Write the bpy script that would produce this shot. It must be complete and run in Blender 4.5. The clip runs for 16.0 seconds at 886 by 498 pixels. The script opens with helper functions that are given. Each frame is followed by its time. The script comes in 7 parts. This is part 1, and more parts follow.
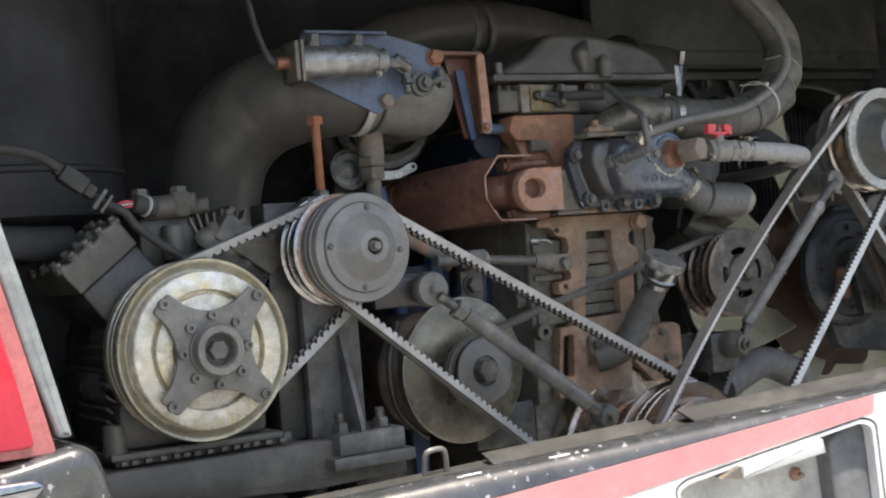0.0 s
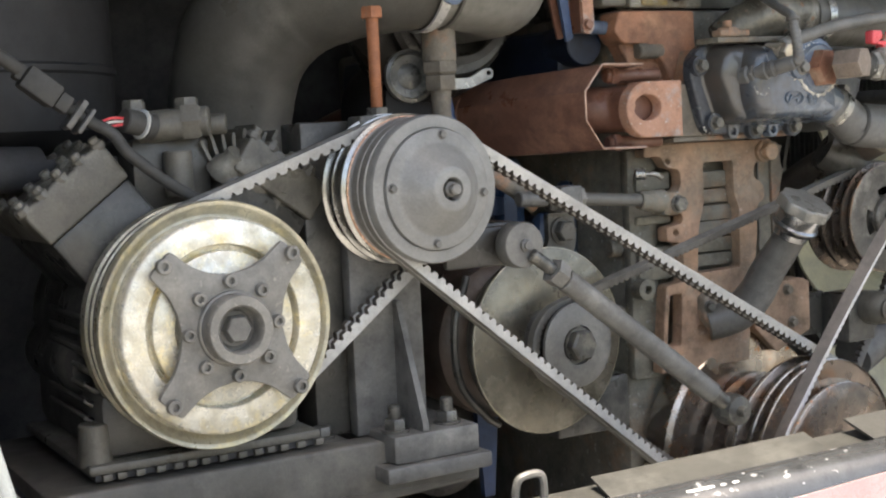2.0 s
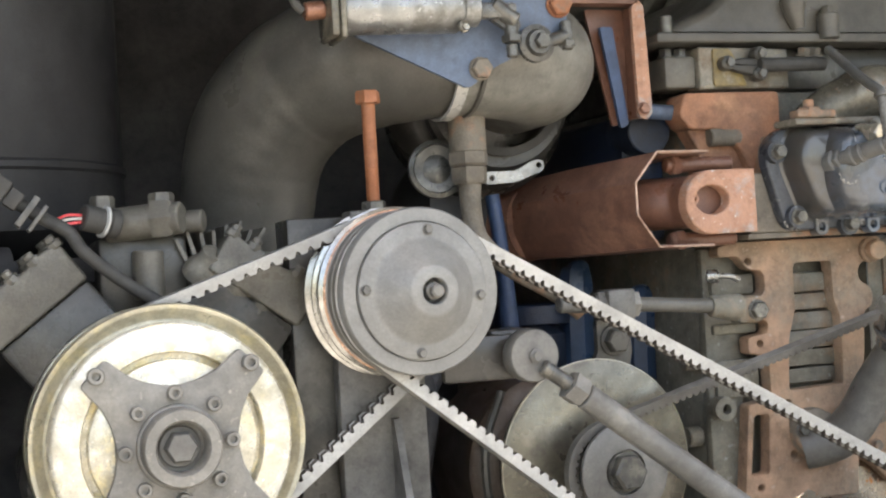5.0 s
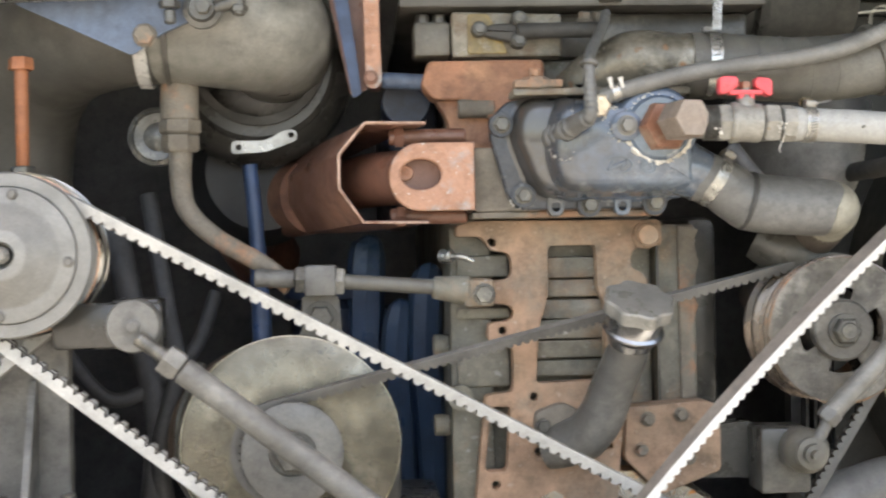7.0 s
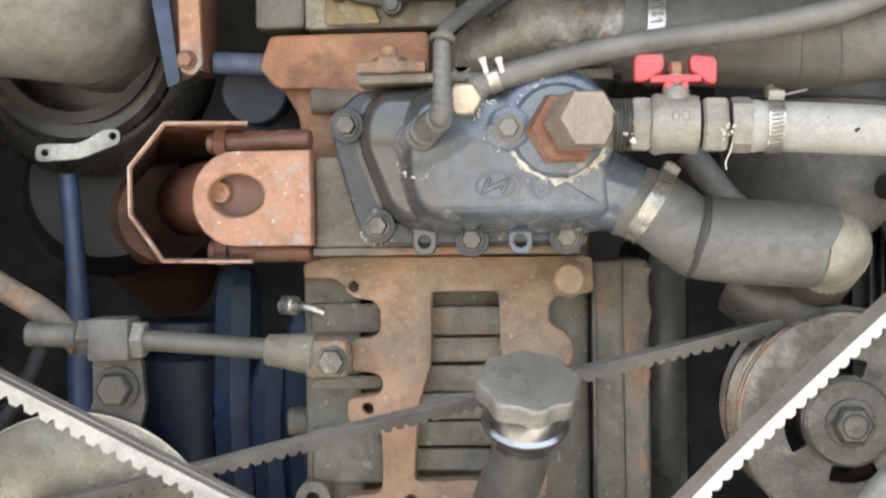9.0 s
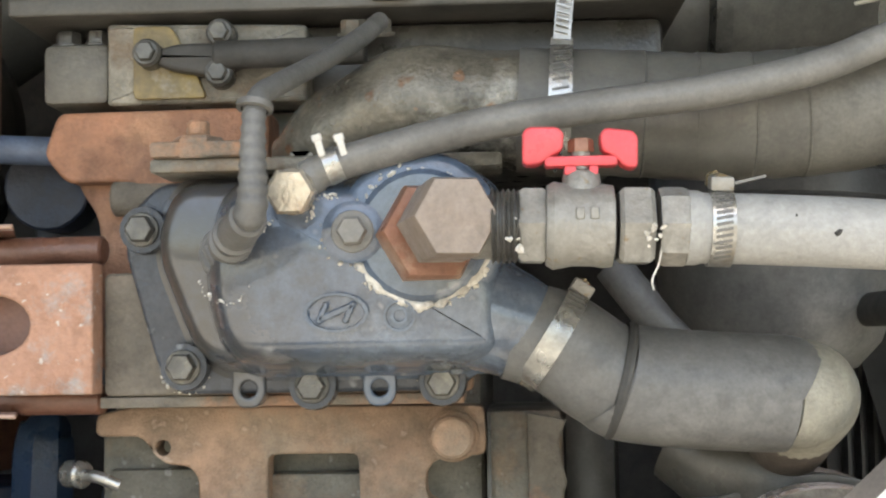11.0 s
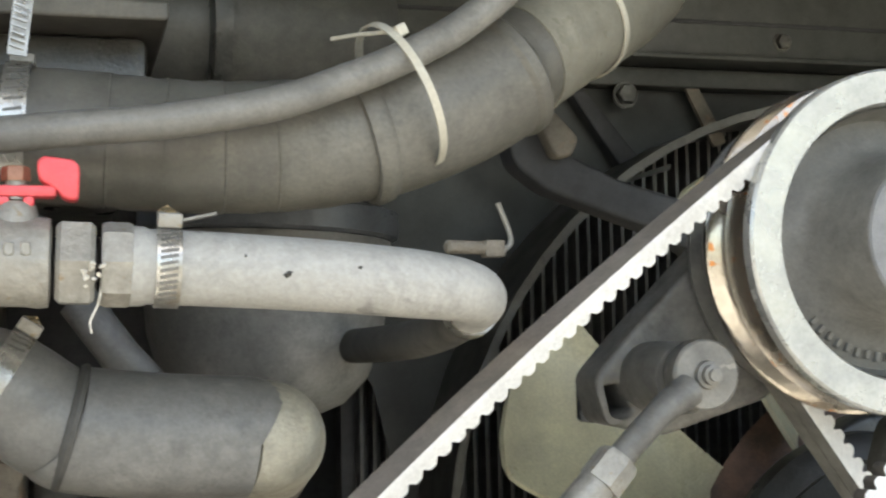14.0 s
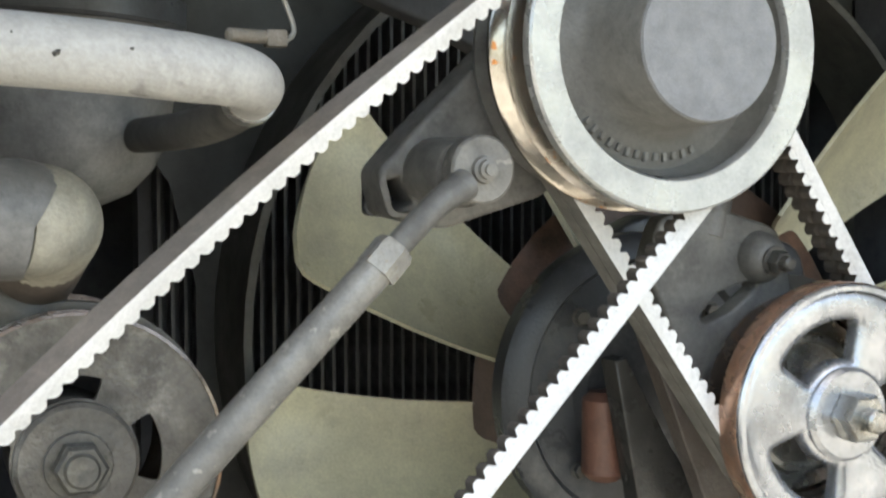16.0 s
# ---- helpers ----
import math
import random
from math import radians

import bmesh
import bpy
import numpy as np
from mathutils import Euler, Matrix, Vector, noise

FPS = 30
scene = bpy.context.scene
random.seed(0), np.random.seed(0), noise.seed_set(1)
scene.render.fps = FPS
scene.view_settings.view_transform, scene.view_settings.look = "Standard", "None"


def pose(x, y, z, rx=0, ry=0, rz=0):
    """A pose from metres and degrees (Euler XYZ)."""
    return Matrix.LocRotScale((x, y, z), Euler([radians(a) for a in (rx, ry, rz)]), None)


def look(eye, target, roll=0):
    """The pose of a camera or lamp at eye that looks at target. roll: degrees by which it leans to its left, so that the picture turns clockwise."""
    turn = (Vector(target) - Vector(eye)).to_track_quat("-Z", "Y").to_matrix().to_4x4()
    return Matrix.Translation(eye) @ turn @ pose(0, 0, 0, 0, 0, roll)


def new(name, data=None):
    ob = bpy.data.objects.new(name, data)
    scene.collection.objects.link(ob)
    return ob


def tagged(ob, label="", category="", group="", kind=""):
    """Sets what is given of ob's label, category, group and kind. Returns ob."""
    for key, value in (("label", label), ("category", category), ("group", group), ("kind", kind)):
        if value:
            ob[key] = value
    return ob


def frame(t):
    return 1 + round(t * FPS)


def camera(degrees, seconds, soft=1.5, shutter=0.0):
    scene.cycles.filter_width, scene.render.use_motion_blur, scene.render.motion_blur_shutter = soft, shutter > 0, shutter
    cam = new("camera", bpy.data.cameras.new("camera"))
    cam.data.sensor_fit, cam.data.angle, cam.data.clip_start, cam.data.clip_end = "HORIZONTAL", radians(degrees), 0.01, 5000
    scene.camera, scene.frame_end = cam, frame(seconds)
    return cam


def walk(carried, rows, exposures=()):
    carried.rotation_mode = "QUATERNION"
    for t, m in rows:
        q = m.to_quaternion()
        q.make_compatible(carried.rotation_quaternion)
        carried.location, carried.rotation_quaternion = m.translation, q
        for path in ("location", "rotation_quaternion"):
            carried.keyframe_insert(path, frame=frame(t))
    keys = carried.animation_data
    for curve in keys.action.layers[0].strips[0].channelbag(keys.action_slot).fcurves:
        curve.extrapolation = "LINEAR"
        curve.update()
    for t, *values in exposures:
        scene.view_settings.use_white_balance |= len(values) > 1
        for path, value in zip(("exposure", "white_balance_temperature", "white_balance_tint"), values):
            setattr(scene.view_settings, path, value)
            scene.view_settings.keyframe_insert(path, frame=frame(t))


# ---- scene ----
cam = camera(37.0, 16.0, soft=2.1, shutter=0.3)
PATH = (
    (0, -1.3666, -0.4023, 1.1835, 90.42, 4.86, -30.24),
    (0.5, -1.3070, -0.2136, 1.1988, 89.93, 4.35, -30.81),
    (1, -1.2567, -0.0592, 1.2133, 89.11, 3.97, -30.91),
    (1.5, -1.2235, 0.0259, 1.2321, 87.56, 3.50, -30.47),
    (2, -1.2043, 0.0646, 1.2624, 85.15, 2.95, -30.07),
    (2.5, -1.1756, 0.1000, 1.2860, 82.93, 2.69, -29.19),
    (3, -1.1158, 0.1707, 1.2836, 82.52, 2.95, -27.21),
    (3.5, -1.0616, 0.2423, 1.2829, 83.62, 3.32, -25.63),
    (5.8, -0.7152, -0.0015, 1.2132, 92.67, 2.39, -13.95),
    (6, -0.6426, -0.0180, 1.2143, 91.70, 1.97, -12.28),
    (6.5, -0.4439, -0.0113, 1.1773, 90.80, 1.65, -8.86),
    (7, -0.2075, 0.0104, 1.2040, 90.16, 1.09, -3.68),
    (7.5, -0.1141, 0.0657, 1.2027, 90.36, 0.90, -3.22),
    (8, -0.0216, 0.2066, 1.2329, 88.22, 0.91, -1.42),
    (8.5, 0.0505, 0.3632, 1.2562, 86.39, 0.81, 1.94),
    (9, 0.0817, 0.4119, 1.2649, 88.78, 0.82, 4.00),
    (11.3, 0.1366, 0.7033, 1.2817, 93.76, 1.19, 1.66),
    (11.5, 0.1368, 0.7124, 1.2858, 93.44, 1.22, 0.86),
    (12, 0.1542, 0.7157, 1.2847, 93.62, 1.01, -1.99),
    (12.5, 0.1687, 0.7125, 1.2868, 93.71, 1.08, -5.84),
    (13, 0.1790, 0.7109, 1.2877, 93.89, 1.05, -9.06),
    (13.5, 0.1895, 0.7065, 1.2896, 93.94, 1.11, -12.20),
    (14, 0.1953, 0.7052, 1.2873, 94.15, 1.17, -15.75),
    (14.5, 0.2057, 0.6979, 1.2862, 93.58, 1.09, -18.80),
    (15, 0.2044, 0.6986, 1.2833, 92.04, 0.92, -21.65),
    (15.5, 0.2080, 0.6950, 1.2816, 89.01, 0.02, -22.61),
    (16, 0.2113, 0.6865, 1.2754, 86.00, -0.09, -23.47),
)
walk(cam, [(t, pose(*p)) for t, *p in PATH],
     exposures=((0, 0.95, 6900, 10), (0.5, 1.34, 7200, 10), (1.5, 1.55, 7400, 10), (3.7, 1.84, 7600, 10), (5.8, 2.12, 7750, 10), (9.2, 2.25, 7850, 9), (11.5, 2.0, 7700, 7), (14, 2.0, 7600, 5), (16, 1.95, 7400, 5)))

# ---- light ----
world = bpy.data.worlds.new("sky")
scene.world = world
world.use_nodes = True
wn = world.node_tree
sky = wn.nodes.new("ShaderNodeTexSky")
sky.sky_type = "NISHITA"
sky.sun_disc = False
sky.sun_elevation = radians(73)
sky.sun_rotation = radians(170)
sky.air_density, sky.dust_density = 1.0, 2.5
wn.links.new(sky.outputs[0], wn.nodes["Background"].inputs[0])
wn.nodes["Background"].inputs[1].default_value = 0.15
sun = new("sun", bpy.data.lights.new("sun", "SUN"))
sun.data.energy, sun.data.angle, sun.data.color = 4.0, radians(2), (1.0, 0.96, 0.9)
sun.matrix_world = look((-0.5, -2.9, 9.6), (0, 0, 0))


# ---- materials ----
def material(name, a, b, c=None, rough=0.6, metal=0.0, scale=30, bump=0.25, grit=400, stain=6.0, mix=0.5, speck=None, coat=0.0, grime=0.32):
    """Two base colours mottled at a fine and a broad scale, a third in blotches, and small specks."""
    m = bpy.data.materials.new(name)
    m.use_nodes = True
    n, l = m.node_tree.nodes, m.node_tree.links
    bsdf = n["Principled BSDF"]
    co = n.new("ShaderNodeTexCoord")

    def tex(s, detail, rgh=0.6):
        t = n.new("ShaderNodeTexNoise")
        t.inputs["Scale"].default_value, t.inputs["Detail"].default_value, t.inputs["Roughness"].default_value = s, detail, rgh
        l.new(co.outputs["Object"], t.inputs["Vector"])
        return t

    def ramp(src, lo, hi):
        r = n.new("ShaderNodeMapRange")
        r.inputs[1].default_value, r.inputs[2].default_value = lo, hi
        l.new(src, r.inputs[0])
        return r.outputs[0]

    def blend(fac, x, y):
        k = n.new("ShaderNodeMix")
        k.data_type = "RGBA"
        l.new(fac, k.inputs[0])
        for sock, v in ((k.inputs[6], x), (k.inputs[7], y)):
            if isinstance(v, tuple):
                sock.default_value = (*v, 1)
            else:
                l.new(v, sock)
        return k.outputs[2]

    fine, broad, grain = tex(scale, 6), tex(stain, 4), tex(grit, 3)
    add = n.new("ShaderNodeMath")
    add.operation = "ADD"
    l.new(fine.outputs[0], add.inputs[0])
    l.new(broad.outputs[0], add.inputs[1])
    col = blend(ramp(add.outputs[0], 1.0 - 0.3 * mix - 0.05, 1.0 + 0.3 * mix), a, b)
    if c:
        blot = tex(scale * 0.45, 7, 0.7)
        col = blend(ramp(blot.outputs[0], 0.52, 0.66), col, c)
    if speck:
        sp = tex(scale * 4, 2, 0.5)
        col = blend(ramp(sp.outputs[0], 0.66, 0.72), col, speck)
    tint = n.new("ShaderNodeMix")
    tint.data_type, tint.blend_type = "RGBA", "MULTIPLY"
    tint.inputs[0].default_value = 0.28
    shade = n.new("ShaderNodeMapRange")
    shade.inputs[1].default_value, shade.inputs[2].default_value = 0.3, 0.7
    shade.inputs[3].default_value, shade.inputs[4].default_value = 0.6, 1.25
    l.new(grain.outputs[0], shade.inputs[0])
    film = n.new("ShaderNodeMapRange")
    film.inputs[1].default_value, film.inputs[2].default_value = 0.36, 0.62
    film.inputs[3].default_value, film.inputs[4].default_value = 1 - grime, 1 + 0.35 * grime
    l.new(tex(11, 6, 0.72).outputs[0], film.inputs[0])
    soil = n.new("ShaderNodeMix")
    soil.data_type, soil.blend_type = "RGBA", "MULTIPLY"
    soil.inputs[0].default_value = 1
    l.new(col, soil.inputs[6])
    l.new(film.outputs[0], soil.inputs[7])
    spots = n.new("ShaderNodeMapRange")
    spots.inputs[1].default_value, spots.inputs[2].default_value = 0.5, 0.72
    spots.inputs[3].default_value, spots.inputs[4].default_value = 1, 1 - 0.9 * grime
    l.new(tex(52, 8, 0.68).outputs[0], spots.inputs[0])
    fleck = n.new("ShaderNodeMix")
    fleck.data_type, fleck.blend_type = "RGBA", "MULTIPLY"
    fleck.inputs[0].default_value = 1
    l.new(soil.outputs[2], fleck.inputs[6])
    l.new(spots.outputs[0], fleck.inputs[7])
    l.new(fleck.outputs[2], tint.inputs[6])
    l.new(shade.outputs[0], tint.inputs[7])
    l.new(tint.outputs[2], bsdf.inputs["Base Color"])
    rr = n.new("ShaderNodeMapRange")
    rr.inputs[1].default_value, rr.inputs[2].default_value = 0.3, 0.7
    rr.inputs[3].default_value, rr.inputs[4].default_value = max(0.05, rough - 0.2), min(1, rough + 0.14)
    l.new(fine.outputs[0], rr.inputs[0])
    l.new(rr.outputs[0], bsdf.inputs["Roughness"])
    bsdf.inputs["Metallic"].default_value = metal
    bsdf.inputs["Coat Weight"].default_value = coat
    if bump:
        bp = n.new("ShaderNodeBump")
        bp.inputs["Strength"].default_value, bp.inputs["Distance"].default_value = bump, 0.002
        s = n.new("ShaderNodeMath")
        s.operation = "ADD"
        l.new(fine.outputs[0], s.inputs[0])
        l.new(grain.outputs[0], s.inputs[1])
        l.new(s.outputs[0], bp.inputs["Height"])
        l.new(bp.outputs[0], bsdf.inputs["Normal"])
    return m


M = {}
M["gold"] = material("zinc_plate_yellowed", (0.93, 0.91, 0.82), (0.56, 0.51, 0.38), (0.86, 0.75, 0.46), rough=0.34, metal=0.35, scale=70, mix=0.7, speck=(0.95, 0.93, 0.85), grime=0.3)
M["gold_rim"] = material("zinc_rim", (0.6, 0.56, 0.43), (0.38, 0.35, 0.27), (0.68, 0.6, 0.36), rough=0.42, metal=0.45, scale=40, mix=0.8)
M["steel"] = material("dusty_grey_steel", (0.188, 0.182, 0.168), (0.135, 0.131, 0.122), (0.215, 0.207, 0.188), rough=0.5, metal=0.1, scale=26)
M["steel_light"] = material("dusty_pale_steel", (0.265, 0.254, 0.231), (0.185, 0.178, 0.163), rough=0.48, metal=0.12, scale=30, speck=(0.36, 0.34, 0.3))
M["bright_alu"] = material("scratched_bright_aluminium", (0.6, 0.615, 0.64), (0.47, 0.48, 0.5), (0.36, 0.365, 0.375), rough=0.25, metal=0.75, scale=34, bump=0.2, grime=0.25)
M["cast_bend"] = material("dusty_pale_cast_bend", (0.27, 0.262, 0.232), (0.19, 0.184, 0.163), (0.33, 0.32, 0.285), rough=0.45, metal=0.1, scale=24, bump=0.25, mix=0.9)
M["bright"] = material("worn_bright_steel", (0.56, 0.55, 0.51), (0.4, 0.39, 0.36), (0.3, 0.27, 0.22), rough=0.32, metal=0.75, scale=60, bump=0.15)
M["alu"] = material("cast_aluminium", (0.46, 0.46, 0.45), (0.28, 0.28, 0.27), (0.17, 0.16, 0.14), rough=0.36, metal=0.7, scale=34, speck=(0.62, 0.62, 0.6))
M["white_alu"] = material("turned_aluminium_grey", (0.51, 0.51, 0.495), (0.42, 0.42, 0.405), rough=0.34, metal=0.5, scale=30, bump=0.06, grime=0.2)
M["boss_grey"] = material("fine_grained_grey_boss", (0.26, 0.265, 0.275), (0.21, 0.215, 0.225), rough=0.6, scale=60, bump=0.4, grit=900, grime=0.15)
M["dish"] = material("dusty_pulley_recess", (0.221, 0.215, 0.197), (0.156, 0.153, 0.141), (0.123, 0.12, 0.111), rough=0.55, scale=20, grime=0.3)
M["idler_cover"] = material("dull_grey_idler_cover", (0.25, 0.248, 0.236), (0.195, 0.193, 0.184), rough=0.5, metal=0.1, scale=24, bump=0.12, grime=0.15)
M["nut"] = material("oily_bolt_steel", (0.16, 0.155, 0.142), (0.085, 0.083, 0.076), (0.24, 0.225, 0.19), rough=0.38, metal=0.45, scale=60)
M["post_steel"] = material("dark_grey_welded_steel", (0.17, 0.166, 0.156), (0.115, 0.112, 0.106), (0.2, 0.194, 0.178), rough=0.55, scale=26)
# barely metallic; the bright reflection on the steel is put into its pale colour
M["band_bright"] = material("bright_lit_steel_band", (0.66, 0.65, 0.62), (0.54, 0.53, 0.5), rough=0.3, metal=0.25, scale=40, bump=0.05, grime=0.1)
M["black_iron"] = material("oily_black_casting", (0.1, 0.095, 0.084), (0.058, 0.056, 0.05), (0.16, 0.15, 0.13), rough=0.38, metal=0.1, scale=20, bump=0.18, mix=0.9)
M["sump_oil"] = material("oil_soaked_dark_iron", (0.06, 0.057, 0.051), (0.04, 0.038, 0.035), (0.1, 0.095, 0.083), rough=0.3, scale=18, bump=0.2, mix=0.9)
M["dark"] = material("sooty_black_panel", (0.07, 0.07, 0.073), (0.05, 0.05, 0.053), rough=0.7, scale=8, bump=0.15)
M["can_black"] = material("matt_black_canister", (0.03, 0.03, 0.032), (0.022, 0.022, 0.024), rough=0.62, scale=8, bump=0.12)
M["bay"] = material("dirty_grey_bay_sheet", (0.13, 0.13, 0.136), (0.09, 0.09, 0.096), rough=0.75, scale=8, bump=0.15)
M["cover_paint"] = material("oily_brown_black_paint", (0.108, 0.101, 0.088), (0.076, 0.072, 0.064), (0.135, 0.126, 0.108), rough=0.45, scale=12, bump=0.15, mix=0.9, grime=0.18)
M["cap"] = material("worn_grey_brown_cap", (0.3, 0.288, 0.258), (0.225, 0.217, 0.198), rough=0.42, metal=0.3, scale=30, bump=0.2)
# paler than the shroud sheet: light on the ring wall put into the colour
M["ring_lit"] = material("lit_shroud_ring", (0.144, 0.139, 0.12), (0.102, 0.099, 0.087), rough=0.6, scale=14, bump=0.15)
M["clamp_brass"] = material("brass_plated_clamp_screw", (0.58, 0.47, 0.29), (0.42, 0.32, 0.19), rough=0.3, metal=0.8, scale=60, bump=0.1)
M["shroud_dark"] = material("dark_grey_shroud_sheet", (0.0506, 0.0529, 0.0483), (0.0356, 0.0368, 0.0345), rough=0.55, scale=8, bump=0.12, mix=0.9)
M["dark_blue"] = material("dark_blue_painted_casting", (0.014, 0.026, 0.058), (0.014, 0.018, 0.026), (0.02, 0.038, 0.08), rough=0.45, scale=12, bump=0.4, mix=0.9)
M["grey_cast"] = material("grey_iron_casting", (0.25, 0.235, 0.19), (0.165, 0.155, 0.125), (0.27, 0.19, 0.125), rough=0.62, scale=28, bump=0.6, mix=0.9, speck=(0.34, 0.34, 0.31), grime=0.4)
M["rust_cover"] = material("rusty_cover_casting", (0.47, 0.29, 0.19), (0.32, 0.225, 0.155), (0.3, 0.24, 0.18), rough=0.72, scale=26, bump=0.7, grit=700, mix=0.8, speck=(0.55, 0.4, 0.3), grime=0.42)
M["rust_orange"] = material("orange_rusty_casting", (0.46, 0.21, 0.115), (0.32, 0.17, 0.11), (0.5, 0.27, 0.16), rough=0.72, scale=30, bump=0.6, grime=0.4)
M["rust_grey"] = material("grey_and_rusty_iron", (0.25, 0.215, 0.17), (0.18, 0.16, 0.13), (0.4, 0.2, 0.11), rough=0.75, scale=24, bump=0.6, mix=0.8)
M["rust_red"] = material("brown_red_rust_sheet", (0.235, 0.108, 0.072), (0.15, 0.078, 0.057), (0.33, 0.17, 0.115), rough=0.42, scale=16, bump=0.3, mix=0.9)
M["rust_pink"] = material("flaking_rust_flange", (0.56, 0.31, 0.21), (0.43, 0.23, 0.155), (0.34, 0.375, 0.38), rough=0.7, scale=48, bump=0.8, mix=0.8, speck=(0.62, 0.54, 0.47), grime=0.3)
M["bare_edge"] = material("bare_worn_sheet_edge", (0.62, 0.45, 0.36), (0.5, 0.33, 0.25), (0.3, 0.15, 0.1), rough=0.4, metal=0.3, scale=80, bump=0.2)
M["pipe_brown"] = material("dark_brown_grey_iron", (0.12, 0.1, 0.085), (0.085, 0.07, 0.06), (0.15, 0.135, 0.12), rough=0.5, scale=20, bump=0.3)
M["neck_grey"] = material("dusty_dark_grey_neck", (0.145, 0.138, 0.124), (0.1, 0.096, 0.088), (0.18, 0.172, 0.155), rough=0.45, scale=20, bump=0.2, mix=0.9)
M["alt_case"] = material("dirty_dark_rusty_case", (0.11, 0.075, 0.055), (0.07, 0.055, 0.045), (0.17, 0.13, 0.1), rough=0.45, scale=22, bump=0.4, mix=0.9)
M["red_oxide"] = material("red_oxide_bolt", (0.42, 0.15, 0.06), (0.3, 0.12, 0.06), (0.2, 0.15, 0.11), rough=0.65, scale=40)
M["blue"] = material("blue_painted_housing", (0.122, 0.175, 0.255), (0.07, 0.084, 0.104), (0.17, 0.21, 0.26), rough=0.2, scale=13, stain=11.0, bump=0.28, mix=0.9, speck=(0.36, 0.38, 0.41), grime=0.42, coat=0.9)


def greasy(m, dirt, rough, lo, hi):
    """Lays a film of grease over a painted material, thickest towards one end of the thing, with a ragged edge."""
    n, l = m.node_tree.nodes, m.node_tree.links
    bsdf = n["Principled BSDF"]
    co, cut, ns = n.new("ShaderNodeTexCoord"), n.new("ShaderNodeSeparateXYZ"), n.new("ShaderNodeTexNoise")
    l.new(co.outputs["Object"], cut.inputs[0])
    l.new(co.outputs["Object"], ns.inputs["Vector"])
    ns.inputs["Scale"].default_value, ns.inputs["Detail"].default_value, ns.inputs["Roughness"].default_value = 34, 6, 0.65
    add, span, mix, mixr = n.new("ShaderNodeMath"), n.new("ShaderNodeMapRange"), n.new("ShaderNodeMix"), n.new("ShaderNodeMix")
    add.operation = "MULTIPLY_ADD"
    l.new(ns.outputs[0], add.inputs[0])
    add.inputs[1].default_value = -0.16
    l.new(cut.outputs["X"], add.inputs[2])
    span.inputs[1].default_value, span.inputs[2].default_value = lo - 0.08, hi - 0.08
    l.new(add.outputs[0], span.inputs[0])
    mix.data_type = "RGBA"
    l.new(span.outputs[0], mix.inputs[0])
    mix.inputs[6].default_value = (*dirt, 1)
    l.new(bsdf.inputs["Base Color"].links[0].from_socket, mix.inputs[7])
    l.new(mix.outputs[2], bsdf.inputs["Base Color"])
    l.new(span.outputs[0], mixr.inputs[0])
    mixr.inputs[2].default_value = rough
    l.new(bsdf.inputs["Roughness"].links[0].from_socket, mixr.inputs[3])
    l.new(mixr.outputs[0], bsdf.inputs["Roughness"])
    return m


greasy(M["blue"], (0.05, 0.047, 0.043), 0.33, -0.08, 0.01)
M["blue_dirty"] = material("greasy_blue_black_flange", (0.06, 0.07, 0.088), (0.04, 0.044, 0.05), (0.09, 0.105, 0.13), rough=0.3, scale=16, bump=0.3, mix=0.9, speck=(0.2, 0.21, 0.22), grime=0.4)
M["blue_grey"] = material("dusty_blue_grey_collar", (0.115, 0.128, 0.145), (0.085, 0.092, 0.1), rough=0.4, scale=18, bump=0.15)
M["blue_light"] = material("dusty_blue_plate", (0.12, 0.165, 0.25), (0.1, 0.125, 0.17), rough=0.5, scale=18, bump=0.15)
M["blue_post"] = material("blue_rod_paint", (0.045, 0.085, 0.185), (0.032, 0.055, 0.11), rough=0.45, scale=30)
M["white_crust"] = material("white_corroded_aluminium", (0.33, 0.305, 0.25), (0.1, 0.092, 0.075), (0.2, 0.145, 0.095), rough=0.42, scale=60, bump=0.7, mix=0.7)
M["alu_stain"] = material("stained_aluminium_casting", (0.32, 0.29, 0.23), (0.06, 0.055, 0.045), (0.52, 0.49, 0.42), rough=0.24, metal=0.35, scale=20, bump=0.45, mix=0.5, speck=(0.24, 0.14, 0.08), grime=0.5)
M["crust"] = material("white_flaking_crust", (0.8, 0.77, 0.7), (0.62, 0.59, 0.52), (0.42, 0.38, 0.32), rough=0.8, scale=120, bump=0.8, grime=0.15)
M["yellow"] = material("yellow_stained_casting", (0.33, 0.24, 0.08), (0.15, 0.12, 0.075), (0.4, 0.37, 0.31), rough=0.42, scale=40)
M["rubber"] = material("dusty_black_rubber", (0.075, 0.072, 0.066), (0.05, 0.049, 0.046), (0.1, 0.095, 0.085), rough=0.72, scale=18, bump=0.15)
# brown rubber made paler, for the light on the top hose's far end
M["rubber_lit"] = material("lit_pale_rubber", (0.29, 0.275, 0.225), (0.215, 0.205, 0.172), (0.34, 0.32, 0.26), rough=0.42, scale=14, bump=0.1, mix=1.0, grime=0.25)
M["rubber_brown"] = material("dusty_brown_black_rubber", (0.158, 0.15, 0.13), (0.118, 0.113, 0.1), (0.2, 0.19, 0.162), rough=0.46, scale=14, bump=0.1, mix=1.0, grime=0.3)
M["pump_plate"] = material("brown_mottled_pump_pulley", (0.19, 0.174, 0.15), (0.1, 0.092, 0.08), (0.3, 0.28, 0.245), rough=0.45, metal=0.25, scale=46, bump=0.5, mix=0.45)
M["rubber_grey"] = material("grey_coolant_rubber", (0.185, 0.182, 0.172), (0.13, 0.129, 0.124), (0.24, 0.235, 0.22), rough=0.5, scale=18, bump=0.2, mix=0.8)
